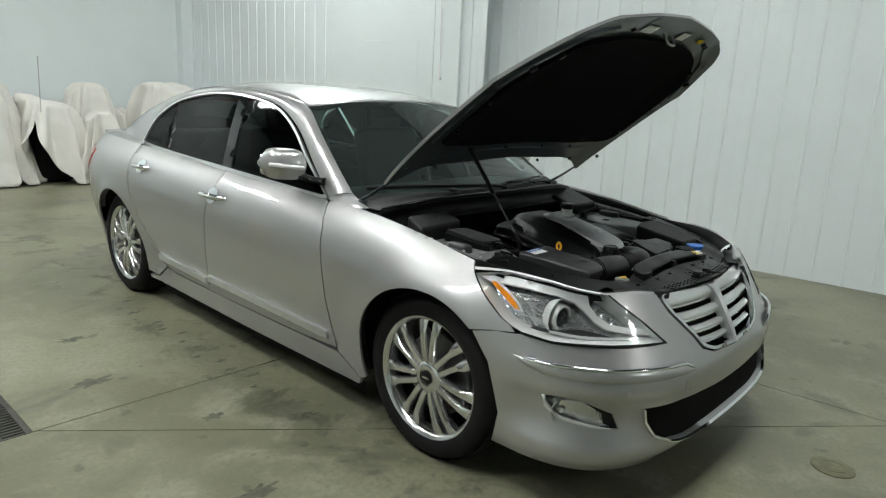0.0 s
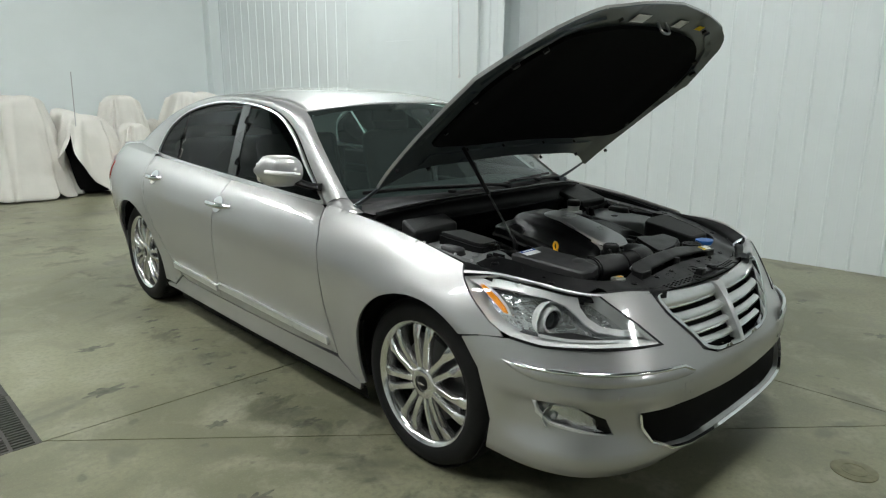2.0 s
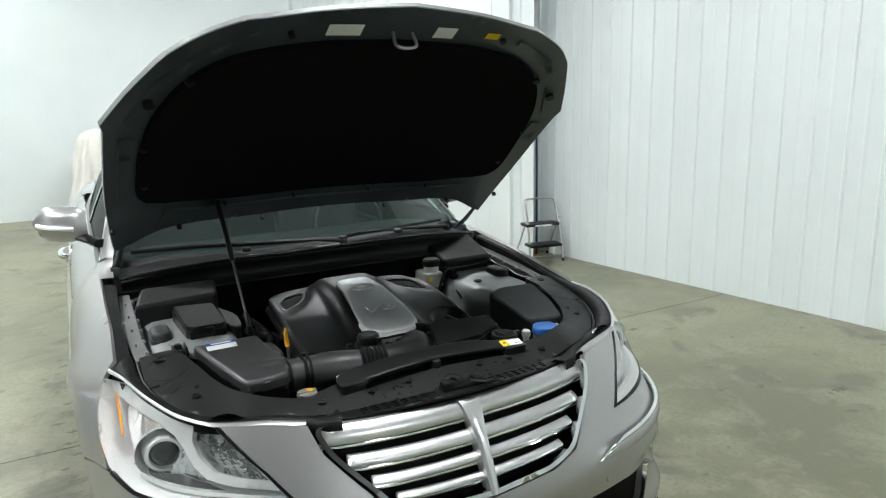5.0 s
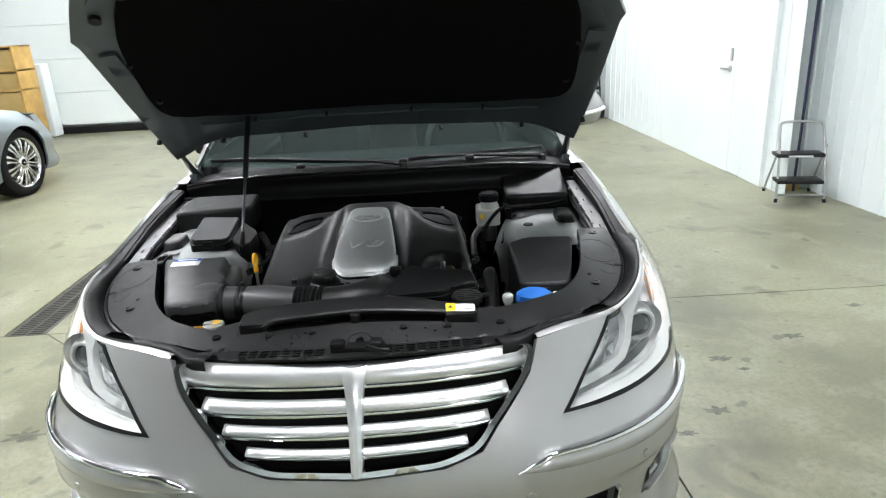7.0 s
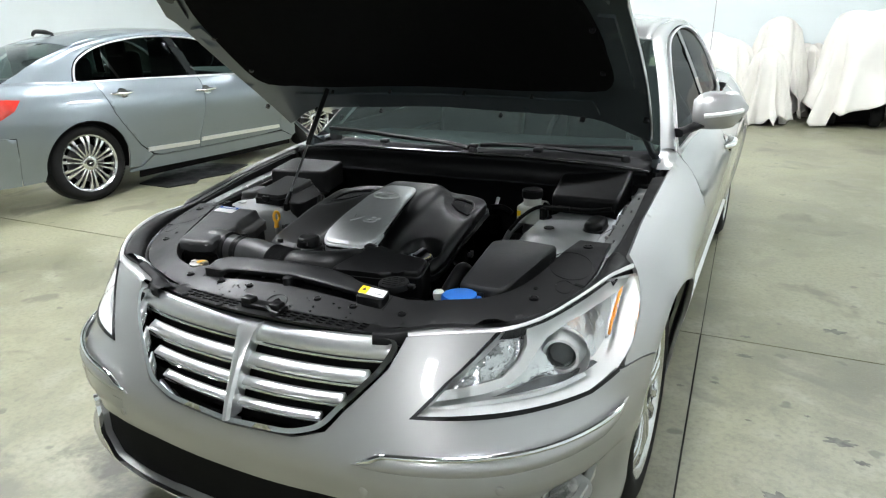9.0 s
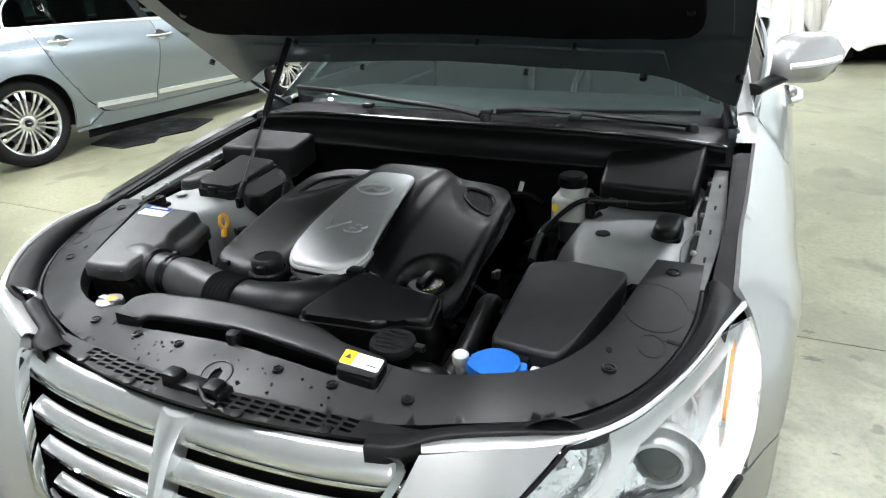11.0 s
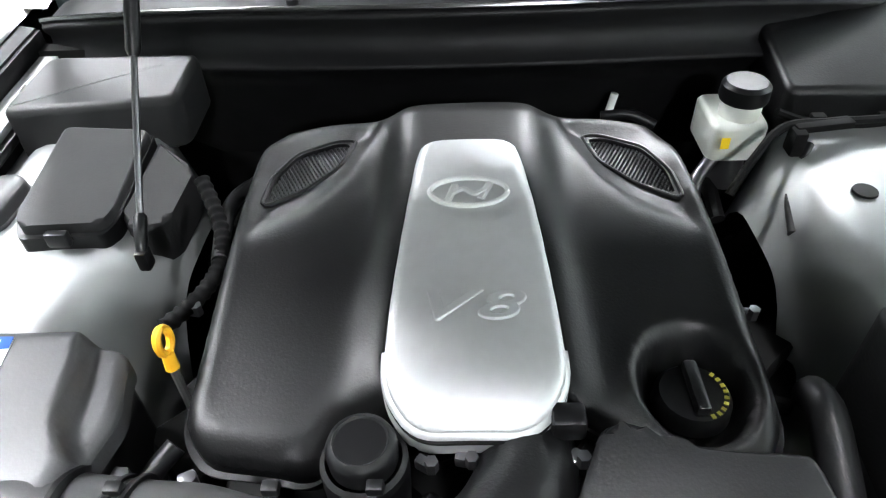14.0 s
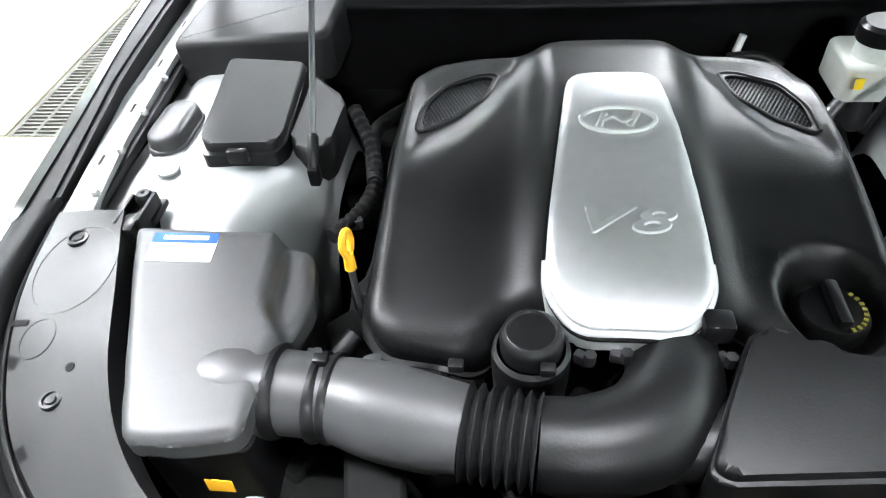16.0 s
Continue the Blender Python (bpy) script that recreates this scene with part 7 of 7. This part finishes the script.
        box(bm, (0.283, -0.53 + 0.0125 * k, 0.829), (0.066 - 0.012 * abs(k - 2), 0.003, 0.003), 0.0008, 1)
        part("cap_rib", bm, M_BLACKM, cap)
    bm = bmesh.new()
    lathe(bm, [(0.026, 0.785), (0.028, 0.795), (0.027, 0.802), (0.0, 0.806)], Matrix.Translation((-0.382, -0.545, 0)), 28)
    box(bm, (-0.382, -0.545, 0.804), (0.052, 0.016, 0.008), 0.003)
    part("radiator_cap", bm, M_STEEL, car, "silver radiator cap with a yellow centre")
    bm = bmesh.new()
    lathe(bm, [(0.012, 0.8075), (0.0, 0.809)], Matrix.Translation((-0.374, -0.545, 0)), 16)
    part("cap_centre", bm, M_YELLOW, car)
    bm = bmesh.new()
    box(bm, (-0.27, -0.535, 0.822), (0.05, 0.012, 0.006), 0.002, rot=Matrix.Rotation(0.3, 4, "Z"))
    part("white_tag", bm, M_WHITE, root, "small white tag")


front_shroud()


def scuttle():
    """Seal, louvred scuttle panel and wipers below the windscreen."""
    root = new("scuttle_panel")
    root.parent = car
    root["label"] = "black scuttle panel with louvres below the windscreen"
    fy = [(-0.755, 0.42), (-0.6, 0.365), (-0.3, 0.325), (0.0, 0.315), (0.3, 0.325), (0.6, 0.365), (0.755, 0.42)]
    c = curve(fy, 60)
    # front wall with a bright bead on its upper edge
    rows = []
    for dy, z in ((0.07, 0.70), (0.03, 0.86), (0.0, 0.905), (-0.012, 0.911), (-0.008, 0.918), (0.02, 0.925), (0.026, 0.97), (0.012, 0.984), (0.012, 0.992), (0.022, 0.997), (0.04, 0.995), (0.05, 0.985)):
        rows.append(np.c_[c[:, 0], c[:, 1] + dy, np.full(60, z) - 0.045 * (c[:, 0] / 0.75) ** 4])
    v = np.concatenate(rows)
    obj("front_wall", v, [(r * 60 + i, r * 60 + i + 1, (r + 1) * 60 + i + 1, (r + 1) * 60 + i) for r in range(len(rows) - 1) for i in range(59)], M_BULK, root, "black moulded bulkhead trim and seal")
    bm = bmesh.new()
    tube(bm, [(x, y + 0.02, 1.0 - 0.045 * (x / 0.75) ** 4) for x, y in c], 0.0055, 8)
    part("bulkhead_seal", bm, M_SEAL, root, "rubber seal along the scuttle")
    back = curve([(-0.765, 0.645), (-0.45, 0.515), (0.0, 0.47), (0.45, 0.515), (0.765, 0.645)], 60)
    poly = [(x, y + 0.045) for x, y in c] + [tuple(p) for p in back[::-1]]

    def f(v):
        return np.stack([v[:, 0], v[:, 1], 0.985 + 0.012 * np.clip((v[:, 1] - 0.36) / 0.15, 0, 1) - 0.045 * (v[:, 0] / 0.75) ** 4], 1)

    panel("louvre_panel", poly, [], f, M_BULK, root, 0.03, (0, 0, 1), 0.01)
    bm = bmesh.new()
    for s in (0.13,):
        for i in range(16):
            for j in range(5):
                x, y = s + i * 0.0115, 0.372 + j * 0.011 + 0.15 * (s + i * 0.0115) ** 2
                z = float(f(np.array([[x, y]]))[0, 2])
                box(bm, (x, y, z + 0.001), (0.0075, 0.007, 0.003))
    part("louvre_mesh", bm, M_VOID, root, "rows of small louvre slots", smooth=False)["kind"] = "stuff"
    for x in (-0.295, 0.33):
        bm = bmesh.new()
        z = float(f(np.array([[x, 0.40]]))[0, 2])
        lathe(bm, [(0.011, z), (0.011, z + 0.008), (0.006, z + 0.011), (0.0, z + 0.011)], Matrix.Translation((x, 0.40, 0)), 14)
        part("scuttle_clip", bm, M_BLACK, root)
    # wipers
    for pts, blade, piv in (([(0.085, 0.42, 1.005), (0.0, 0.432, 1.016), (-0.2, 0.455, 1.026), (-0.45, 0.515, 1.034)], [(-0.70, 0.605, 1.02), (-0.5, 0.532, 1.028), (-0.2, 0.468, 1.02), (0.0, 0.452, 1.014)], (0.10, 0.42, 1.0)),
                            ([(0.65, 0.52, 0.99), (0.5, 0.487, 1.004), (0.35, 0.468, 1.015), (0.2, 0.458, 1.02)], [(0.67, 0.60, 1.004), (0.4, 0.502, 1.014), (0.2, 0.466, 1.016), (0.12, 0.452, 1.012)], (0.66, 0.525, 0.98))):
        w = new("wiper")
        w.parent = car
        w["label"] = "black windscreen wiper at rest"
        bm = bmesh.new()
        tube(bm, pts, [0.016, 0.013, 0.010, 0.008], 10, samples=20, squash=0.6)
        part("wiper_arm", bm, M_BULK, w)
        bm = bmesh.new()
        tube(bm, blade, 0.006, 8, samples=24, squash=1.4)
        part("wiper_blade", bm, M_BULK, w)
        bm = bmesh.new()
        lathe(bm, [(0.018, -0.02), (0.018, 0.0), (0.012, 0.009), (0.0, 0.011)], Matrix.Translation(piv), 20)
        part("wiper_pivot", bm, M_BLACK, w)
    for x in (-0.30, 0.10, 0.36):
        bm = bmesh.new()
        box(bm, (x, 0.43, 1.012), (0.035, 0.03, 0.018), 0.006)
        part("washer_jet", bm, M_BLACK, root)


scuttle()



# ---- the second sedan ----
car2 = empty("sedan", (-4.934, 4.93, 0), "blue-grey four-door sedan with its hood raised, parked on the floor", "car")
car2.rotation_euler = (0, 0, radians(174.3))
body(car2, M_PAINT2, hood_paint=M_PAINT2)
panel("front_bumper", sym([(0.0, 0.192), (0.5, 0.196), (0.937, 0.206), (0.922, 0.345), (0.966, 0.536), (1.030, 0.634), (0.93, 0.80), (0.6, 0.79), (0.0, 0.77)]), [], front_map, M_PAINT2, car2, 0.06, (0, -1, 0), 0.02)
# plain block whose near-black colour gives the shade under the raised hood
bm = bmesh.new()
box(bm, (0, -0.1, 0.72), (1.4, 1.0, 0.1))
part("engine_bay", bm, M_VOID, car2, "block in the engine bay, near black for shade under the hood")
for x, y, s in ((-0.885, 0, -1), (0.885, 0, 1), (-0.885, 2.935, -1), (0.885, 2.935, 1)):
    wheel(car2, x, y, s, "fans")
bm = bmesh.new()
tube(bm, [(0, 2.55, 1.452), (0, 2.62, 1.47), (0, 2.72, 1.475), (0, 2.745, 1.44)], [0.012, 0.022, 0.018, 0.012], 10, samples=12)
part("roof_antenna", bm, M_BLACK, car2, "black shark-fin antenna")
for x, y in ((-0.38, 1.62), (0.38, 1.62), (-0.38, 2.65), (0.38, 2.65)):
    bm = bmesh.new()
    box(bm, (x, y, 0.95), (0.48, 0.15, 0.6), 0.06, 3)
    box(bm, (x, y + 0.08, 1.28), (0.27, 0.1, 0.18), 0.04, 3)
    part("seat", bm, M_SEAT, car2)

# rubber mat beside it
bm = bmesh.new()
prism(bm, [(-4.52, 2.52), (-4.10, 2.5), (-3.98, 2.75), (-4.08, 2.9), (-3.96, 3.2), (-4.1, 3.62), (-4.75, 3.5), (-4.7, 3.0)], 0.0, 0.012, 0.004)
tagged(part("floor_mat", bm, M_BLACKM), "dark rubber floor mat lying on the concrete", "mat")


# ---- dust-sheeted things along the rear wall ----
def draped(x, y, w, d, h, seed, label, lift=(), gap=0.0, hump=0.0):
    """A thing under a white dust sheet: rounded crown, falling folds, uneven hem."""
    rnd = random.Random(seed)
    n, m = 200, 44
    ph = [rnd.uniform(0, 6.28) for _ in range(6)]
    fq = [rnd.choice((5, 6, 7)), rnd.choice((9, 11)), rnd.choice((14, 17)), rnd.choice((23, 27))]
    verts = []
    for j in range(m):
        u = j / (m - 1)
        for i in range(n):
            a = 2 * math.pi * i / n
            sq = 0.58
            cx, sy = math.copysign(abs(math.cos(a)) ** sq, math.cos(a)), math.copysign(abs(math.sin(a)) ** sq, math.sin(a))
            if u < 0.3:
                k = u / 0.3
                r = 0.66 * k
                z = h - (h * 0.07) * k**3 - 0.02 * (1 - k) + hump * math.cos(a) * k - 0.04 * h * math.sin(a * 2 + ph[0]) * k
                fold = 0.012 * math.sin(fq[1] * a + ph[1]) * k
            else:
                k = (u - 0.3) / 0.7
                r = 0.66 + 0.12 * min(1, 5 * k) + 0.36 * k ** 1.5
                hem = 0.02 + gap * max(0, 1 - 2.2 * abs(math.sin(a + ph[2] / 2))) + 0.1 * max(0, 1 - 3 * abs(math.sin(2.5 * a + ph[4])))
                for deg, up, wide in lift:
                    off = abs((math.degrees(a) - deg + 180) % 360 - 180)
                    hem += up * max(0, 1 - off / wide) ** 0.8
                top = h * 0.93 + hump * math.cos(a) - 0.04 * h * math.sin(a * 2 + ph[0])
                z = top + (hem - top) * k**0.92
                fold = (0.02 + 0.10 * k) * (0.6 - 1.2 * abs(math.sin(fq[0] * a + ph[1] + 0.7 * k)) ** 0.8 + 0.7 * abs(math.sin(fq[1] * a / 2 + ph[2] - 1.2 * k)) + 0.35 * math.sin(fq[2] * a + ph[3] + 2.2 * k))
                fold += 0.05 * (abs(math.sin(6 * z + 2.5 * a + ph[3])) - 0.5) * k * (1.2 - k)
            verts.append((x + (w / 2) * r * cx + fold * math.cos(a), y + (d / 2) * r * sy + fold * math.sin(a), z))
    faces = [(j * n + i, j * n + (i + 1) % n, (j + 1) * n + (i + 1) % n, (j + 1) * n + i) for j in range(m - 1) for i in range(n)]
    ob = obj("dust_sheet", verts, faces, M_CLOTH)
    s = ob.modifiers.new("thickness", "SOLIDIFY")
    s.thickness = 0.004
    tagged(ob, label, "dust sheet", "sheeted things by the rear wall")
    bm = bmesh.new()
    box(bm, (x, y, h * 0.4), (w * 0.6, d * 0.6, h * 0.75), 0.05, 3)
    part("covered_core", bm, M_VOID, ob, "dark shape below the sheet")
    return ob


draped(-0.42, 8.75, 1.0, 1.1, 1.36, 1, "white dust sheet over a tall bulky thing, hem on the floor", gap=0.05)
draped(0.38, 8.7, 0.9, 1.2, 1.12, 2, "creased white dust sheet with a dark gap at its hem", lift=((240, 0.75, 34), (318, 0.4, 26)), hump=-0.1)
draped(1.02, 8.95, 0.72, 0.8, 1.36, 3, "white dust sheet over a tall square thing", lift=((275, 0.6, 45), (190, 0.3, 30)))
draped(0.93, 8.25, 0.5, 0.6, 0.98, 4, "narrow white dust sheet hanging to a peak", lift=((225, 0.15, 25), (310, 0.12, 20)))
dr = draped(2.05, 8.65, 1.05, 1.3, 1.42, 5, "broad white dust sheet over a wheeled thing", lift=((305, 0.45, 60), (200, 0.3, 30)))
draped(1.45, 9.1, 0.4, 0.5, 1.0, 6, "small white dust sheet over a stand", gap=0.2)
for x in (1.75, 2.25):
    bm = bmesh.new()
    lathe(bm, [(0.06, -0.06), (0.13, -0.06), (0.145, -0.03), (0.145, 0.03), (0.13, 0.06), (0.06, 0.06)], Matrix.Translation((x, 8.2, 0.147)) @ Matrix.Rotation(radians(90), 4, "Y"), 28)
    part("wheel", bm, M_RUBBER, dr, "small black rubber wheel")
bm = bmesh.new()
tube(bm, [(0.19, 8.25, 0.9), (0.21, 8.26, 1.68)], 0.006, 8)
tagged(part("thin_mast", bm, M_STEEL), "thin grey mast rising out of the sheets", "mast")


# ---- folding step stool by the column ----
def step_stool():
    root = empty("step_stool", (3.2, 3.12, 0), "folding steel step stool with two black treads", "step stool")
    o = V3((3.2, 3.12, 0))

    def add(name, pts, r, m, n=10, samples=0):
        bm = bmesh.new()
        tube(bm, [tuple(V3(p) - o) for p in pts], r, n, samples=samples)
        return part(name, bm, m, root)

    add("front_frame", [(2.99, 2.99, 0.02), (3.02, 3.06, 0.3), (3.045, 3.15, 0.57), (3.06, 3.17, 0.605), (3.10, 3.18, 0.615), (3.33, 3.13, 0.615), (3.37, 3.12, 0.605), (3.38, 3.11, 0.57), (3.36, 3.0, 0.3), (3.335, 2.91, 0.02)], 0.011, M_STEEL, samples=50)
    for a, b in (((3.075, 3.36, 0.02), (3.03, 3.09, 0.44)), ((3.42, 3.27, 0.02), (3.37, 3.02, 0.44))):
        add("rear_leg", [a, b], 0.009, M_STEEL)
    for a, b in (((2.985, 2.985, 0.0), (2.99, 2.99, 0.03)), ((3.34, 2.905, 0.0), (3.335, 2.91, 0.03)), ((3.078, 3.365, 0.0), (3.075, 3.36, 0.03)), ((3.422, 3.275, 0.0), (3.42, 3.27, 0.03))):
        add("rubber_foot", [a, b], 0.014, M_BLACKM)
    add("floor_bar", [(3.0, 3.0, 0.06), (3.335, 2.92, 0.06)], 0.008, M_STEEL)
    for c, w in (((3.15, 2.99, 0.175), 0.34), ((3.19, 3.10, 0.365), 0.36)):
        bm = bmesh.new()
        box(bm, tuple(V3(c) - o), (w, 0.17, 0.028), 0.008, 3, rot=Matrix.Rotation(radians(-12), 4, "Z"))
        part("tread", bm, M_BLACKM, root, "black ribbed tread")
    bm = bmesh.new()
    box(bm, tuple(V3((3.17, 3.014, 0.362)) - o), (0.18, 0.012, 0.014), 0.003, rot=Matrix.Rotation(radians(-12), 4, "Z"))
    part("tread_label", bm, M_WHITE, root)


step_stool()
bm = bmesh.new()
tube(bm, [(3.30, 3.30, 0.0), (3.385, 3.42, 1.75)], 0.011, 10)
tagged(part("broom_pole", bm, mat("dark_blue_pole", (0.03, 0.035, 0.09), 0.4, var=0.1)), "dark blue pole leaning in the wall corner", "pole")
# debris at the column's foot
bm = bmesh.new()
prism(bm, [(3.14, 3.36), (3.36, 3.32), (3.38, 3.45), (3.16, 3.49)], 0.0, 0.045, 0.004)
prism(bm, [(3.17, 3.38), (3.24, 3.37), (3.25, 3.43), (3.18, 3.44)], 0.045, 0.075, 0.004)
tagged(part("wood_blocks", bm, M_WOOD), "small stack of pale wooden boards", "boards")

# ---- plain lining and flush door with lever in the rear side wall ----
bm = bmesh.new()
box(bm, (3.088, 4.86, H_ROOM / 2), (0.03, 1.9, H_ROOM - 0.01), rot=Matrix.Rotation(radians(1.97), 4, "Z"))
tagged(part("wall_lining", bm, M_WALL, smooth=False), "smooth white lining beside the column", "wall", kind="structure")
bm = bmesh.new()
box(bm, (3.0925, 4.62, 1.04), (0.03, 0.93, 2.08), 0.004, rot=Matrix.Rotation(radians(1.97), 4, "Z"))
door = tagged(part("door_1", bm, M_WALL, smooth=False), "white flush steel door in the side wall", "door", kind="structure")
bm = bmesh.new()
lathe(bm, [(0.03, 0.0), (0.03, 0.012), (0.012, 0.016), (0.012, 0.045), (0.0, 0.047)], Matrix.Translation((3.09, 4.24, 0.97)) @ Matrix.Rotation(radians(-90), 4, "Y"), 20)
box(bm, (3.045, 4.30, 0.97), (0.016, 0.13, 0.02), 0.006)
part("door_handle", bm, M_STEEL, door, "steel lever handle")
bm = bmesh.new()
box(bm, (3.09, 4.235, 1.10), (0.012, 0.05, 0.12), 0.004)
part("lock_plate", bm, M_STEEL, door)

# cross bracing and a hanging cord on the rear side wall
for a, b in (((3.035, 7.9, 1.55), (3.075, 6.0, 2.7)), ((3.035, 7.0, 2.7), (3.09, 5.4, 1.6))):
    bm = bmesh.new()
    tube(bm, [a, b], 0.012, 8)
    tagged(part("brace_rod", bm, M_WALLP), "white painted bracing rod on the wall", "brace", kind="structure")
bm = bmesh.new()
tube(bm, [(3.09, 3.80, 3.2), (3.08, 3.79, 2.5), (3.085, 3.78, 1.9), (3.08, 3.765, 1.62)], 0.006, 8, samples=20)
tube(bm, [(3.08, 3.765, 1.66), (3.08, 3.765, 1.62)], 0.016, 8)
tagged(part("hanging_cord", bm, M_LAMPB), "pale cord hanging down the wall", "cord")

# overhead door and striped post by the rear wall
bm = bmesh.new()
for k in range(8):
    box(bm, (-5.4, 9.63, 0.13 + 0.30 + k * 0.55), (3.4, 0.05, 0.545), 0.008)
tagged(part("overhead_door", bm, M_WALLP, smooth=False), "white sectional overhead door, closed", "overhead door", kind="structure")
post = empty("safety_post", (-3.86, 9.42, 0), "yellow and black striped safety post", "post")
for k in range(14):
    bm = bmesh.new()
    lathe(bm, [(0.045, 0.0), (0.045, 0.24), (0.0, 0.24)] if k == 13 else [(0.045, 0.0), (0.045, 0.2)], Matrix.Translation((0.012 * k, 0, 0.2 * k * 0.75)), 20)
    part("stripe", bm, M_YLABEL if k % 2 == 0 else M_PRINT, post)


# ---- wooden shelf and hand truck at the back ----
def shelf_unit():
    root = empty("wooden_shelf", (-6.53, 8.6, 0), "orange-brown wooden shelf unit filled with boxes", "shelf")
    for x in (-0.55, 0.0, 0.55):
        bm = bmesh.new()
        box(bm, (x, 0, 0.76), (0.03, 0.5, 1.5), 0.004)
        part("side_panel", bm, M_WOOD, root)
    for z in (0.05, 0.45, 0.86, 1.15, 1.5):
        bm = bmesh.new()
        box(bm, (0, 0, z), (1.13, 0.52, 0.028), 0.004)
        part("shelf_board", bm, M_WOOD, root)
    bm = bmesh.new()
    box(bm, (0, 0.24, 0.76), (1.1, 0.015, 1.48))
    part("back_panel", bm, M_WOOD, root)


def shelf_box(x, z, w, h, material, label):
    """A closed carton standing on a shelf board, its flaps meeting under a strip of tape."""
    root = empty("storage_box", (x, 8.56, z), label, "box", "boxes on the shelf")
    bm = bmesh.new()
    box(bm, (0, 0, h / 2), (w, 0.40, h), 0.008, 2)
    part("body", bm, material, root)
    for y in (-0.1, 0.1):
        bm = bmesh.new()
        box(bm, (0, y, h + 0.003), (w - 0.01, 0.194, 0.006), 0.002)
        part("flap", bm, material, root)


shelf_unit()
M_CARD = mat("tan_cardboard", (0.42, 0.29, 0.11), 0.75, var=0.12, scale=7, bump=0.1, bscale=120)
for x, z, w, h in ((-0.275, 0.064, 0.48, 0.34), (0.275, 0.064, 0.49, 0.35), (-0.275, 0.464, 0.48, 0.33), (0.275, 0.464, 0.50, 0.36), (-0.275, 0.874, 0.47, 0.21), (0.275, 0.874, 0.50, 0.23), (0.29, 1.164, 0.46, 0.28)):
    shelf_box(-6.53 + x, z, w, h, M_CARD, "closed tan cardboard box on the wooden shelf")
shelf_box(-6.53 - 0.28, 1.164, 0.46, 0.28, M_VOID, "black storage box on the wooden shelf")
bm = bmesh.new()
box(bm, (-6.36, 9.44, 0.605), (0.46, 0.26, 1.2), 0.03, 3)
tagged(part("white_cabinet", bm, M_WALLP), "plain white cabinet standing by the rear wall", "cabinet")


def hand_truck():
    root = empty("folded_stroller", (2.72, 8.2, 0), "dark folded stroller with small wheels by the wall", "stroller")
    for x in (-0.15, 0.15):
        bm = bmesh.new()
        tube(bm, [(x, -0.1, 0.1), (x, 0.0, 0.5), (x, 0.12, 0.88), (x * 0.9, 0.16, 0.95)], 0.012, 8, samples=14)
        part("side_tube", bm, M_BLACK, root)
        for y in (-0.12, 0.16):
            bm = bmesh.new()
            lathe(bm, [(0.03, -0.02), (0.09, -0.018), (0.1, 0.0), (0.09, 0.018), (0.03, 0.02)], Matrix.Translation((x * 1.1, y, 0.1)) @ Matrix.Rotation(radians(90), 4, "Y"), 24)
            part("wheel", bm, M_RUBBER, root)
    bm = bmesh.new()
    tube(bm, [(-0.135, 0.16, 0.95), (0.135, 0.16, 0.95)], 0.014, 8)
    part("handle", bm, M_BLACK, root)
    for k in range(6):
        bm = bmesh.new()
        box(bm, (0.01 * (k % 3), 0.02 + 0.02 * k, 0.28 + 0.085 * k), (0.27, 0.1, 0.05), 0.02, 2, rot=Matrix.Rotation(radians(20 - 9 * k), 4, "X"))
        part("folded_fabric", bm, M_BLACKM if k % 2 else M_SEAT, root)


hand_truck()

# round metal cover let into the floor, and spots on the concrete
bm = bmesh.new()
lathe(bm, [(0.085, 0.0), (0.085, 0.004), (0.078, 0.006), (0.0, 0.006)], Matrix.Translation((0.352, -1.24, 0)), 40)
lathe(bm, [(0.05, 0.006), (0.05, 0.0075), (0.042, 0.0075), (0.042, 0.006)], Matrix.Translation((0.352, -1.24, 0)), 32)
tagged(part("floor_cleanout", bm, mat("dull_brass", (0.2, 0.19, 0.12), 0.5, metal=0.5, var=0.3, scale=30)), "dull round metal cover flush in the floor", "floor cover")
M_STAIN = mat("dark_oil_stain", (0.05, 0.05, 0.035), 0.35, var=0.5, scale=30, col2=(0.12, 0.118, 0.085))


def stain(x, y, r, seed):
    rnd = random.Random(seed)
    pts = []
    for i in range(44):
        a = 2 * math.pi * i / 44
        k = r * (0.62 + 0.25 * math.sin(2 * a + seed) * math.cos(3 * a + 2 * seed) + 0.16 * math.sin(7 * a + seed) + 0.12 * rnd.random())
        pts.append((x + k * 1.4 * math.cos(a), y + k * 0.7 * math.sin(a), 0.0012))
    ob = obj("oil_stain", pts, [tuple(range(44))], M_STAIN, smooth=False)
    tagged(ob, "dark dried spot on the concrete floor", "stain", "spots on the floor")


for n, (x, y, r) in enumerate(((1.135, 1.08, 0.035), (1.13, 1.28, 0.025), (1.545, 0.424, 0.025), (1.035, 0.782, 0.018), (0.906, 0.703, 0.015), (1.376, 0.662, 0.012), (1.176, 0.545, 0.012), (1.485, 0.531, 0.05), (1.3, 0.12, 0.05), (1.12, -0.02, 0.035), (-1.62, 1.55, 0.09), (-1.36, 0.86, 0.05), (-1.05, 0.6, 0.06), (-1.51, 0.23, 0.075), (2.2, -0.9, 0.05), (2.4, 1.0, 0.04), (1.9, 0.7, 0.05), (1.5, 1.5, 0.05), (-1.5, 2.2, 0.07), (2.6, -0.3, 0.05))):
    stain(x, y, r, n)
for n in range(16):
    rnd = random.Random(40 + n)
    stain(-0.98 - rnd.random() * 0.12, 0.75 + n * 0.13, 0.02 + 0.025 * rnd.random(), 60 + n)



# ---- children keep their places under the empties that carry them ----
for child in car.children:
    child.matrix_basis = CAR_AT @ child.matrix_basis
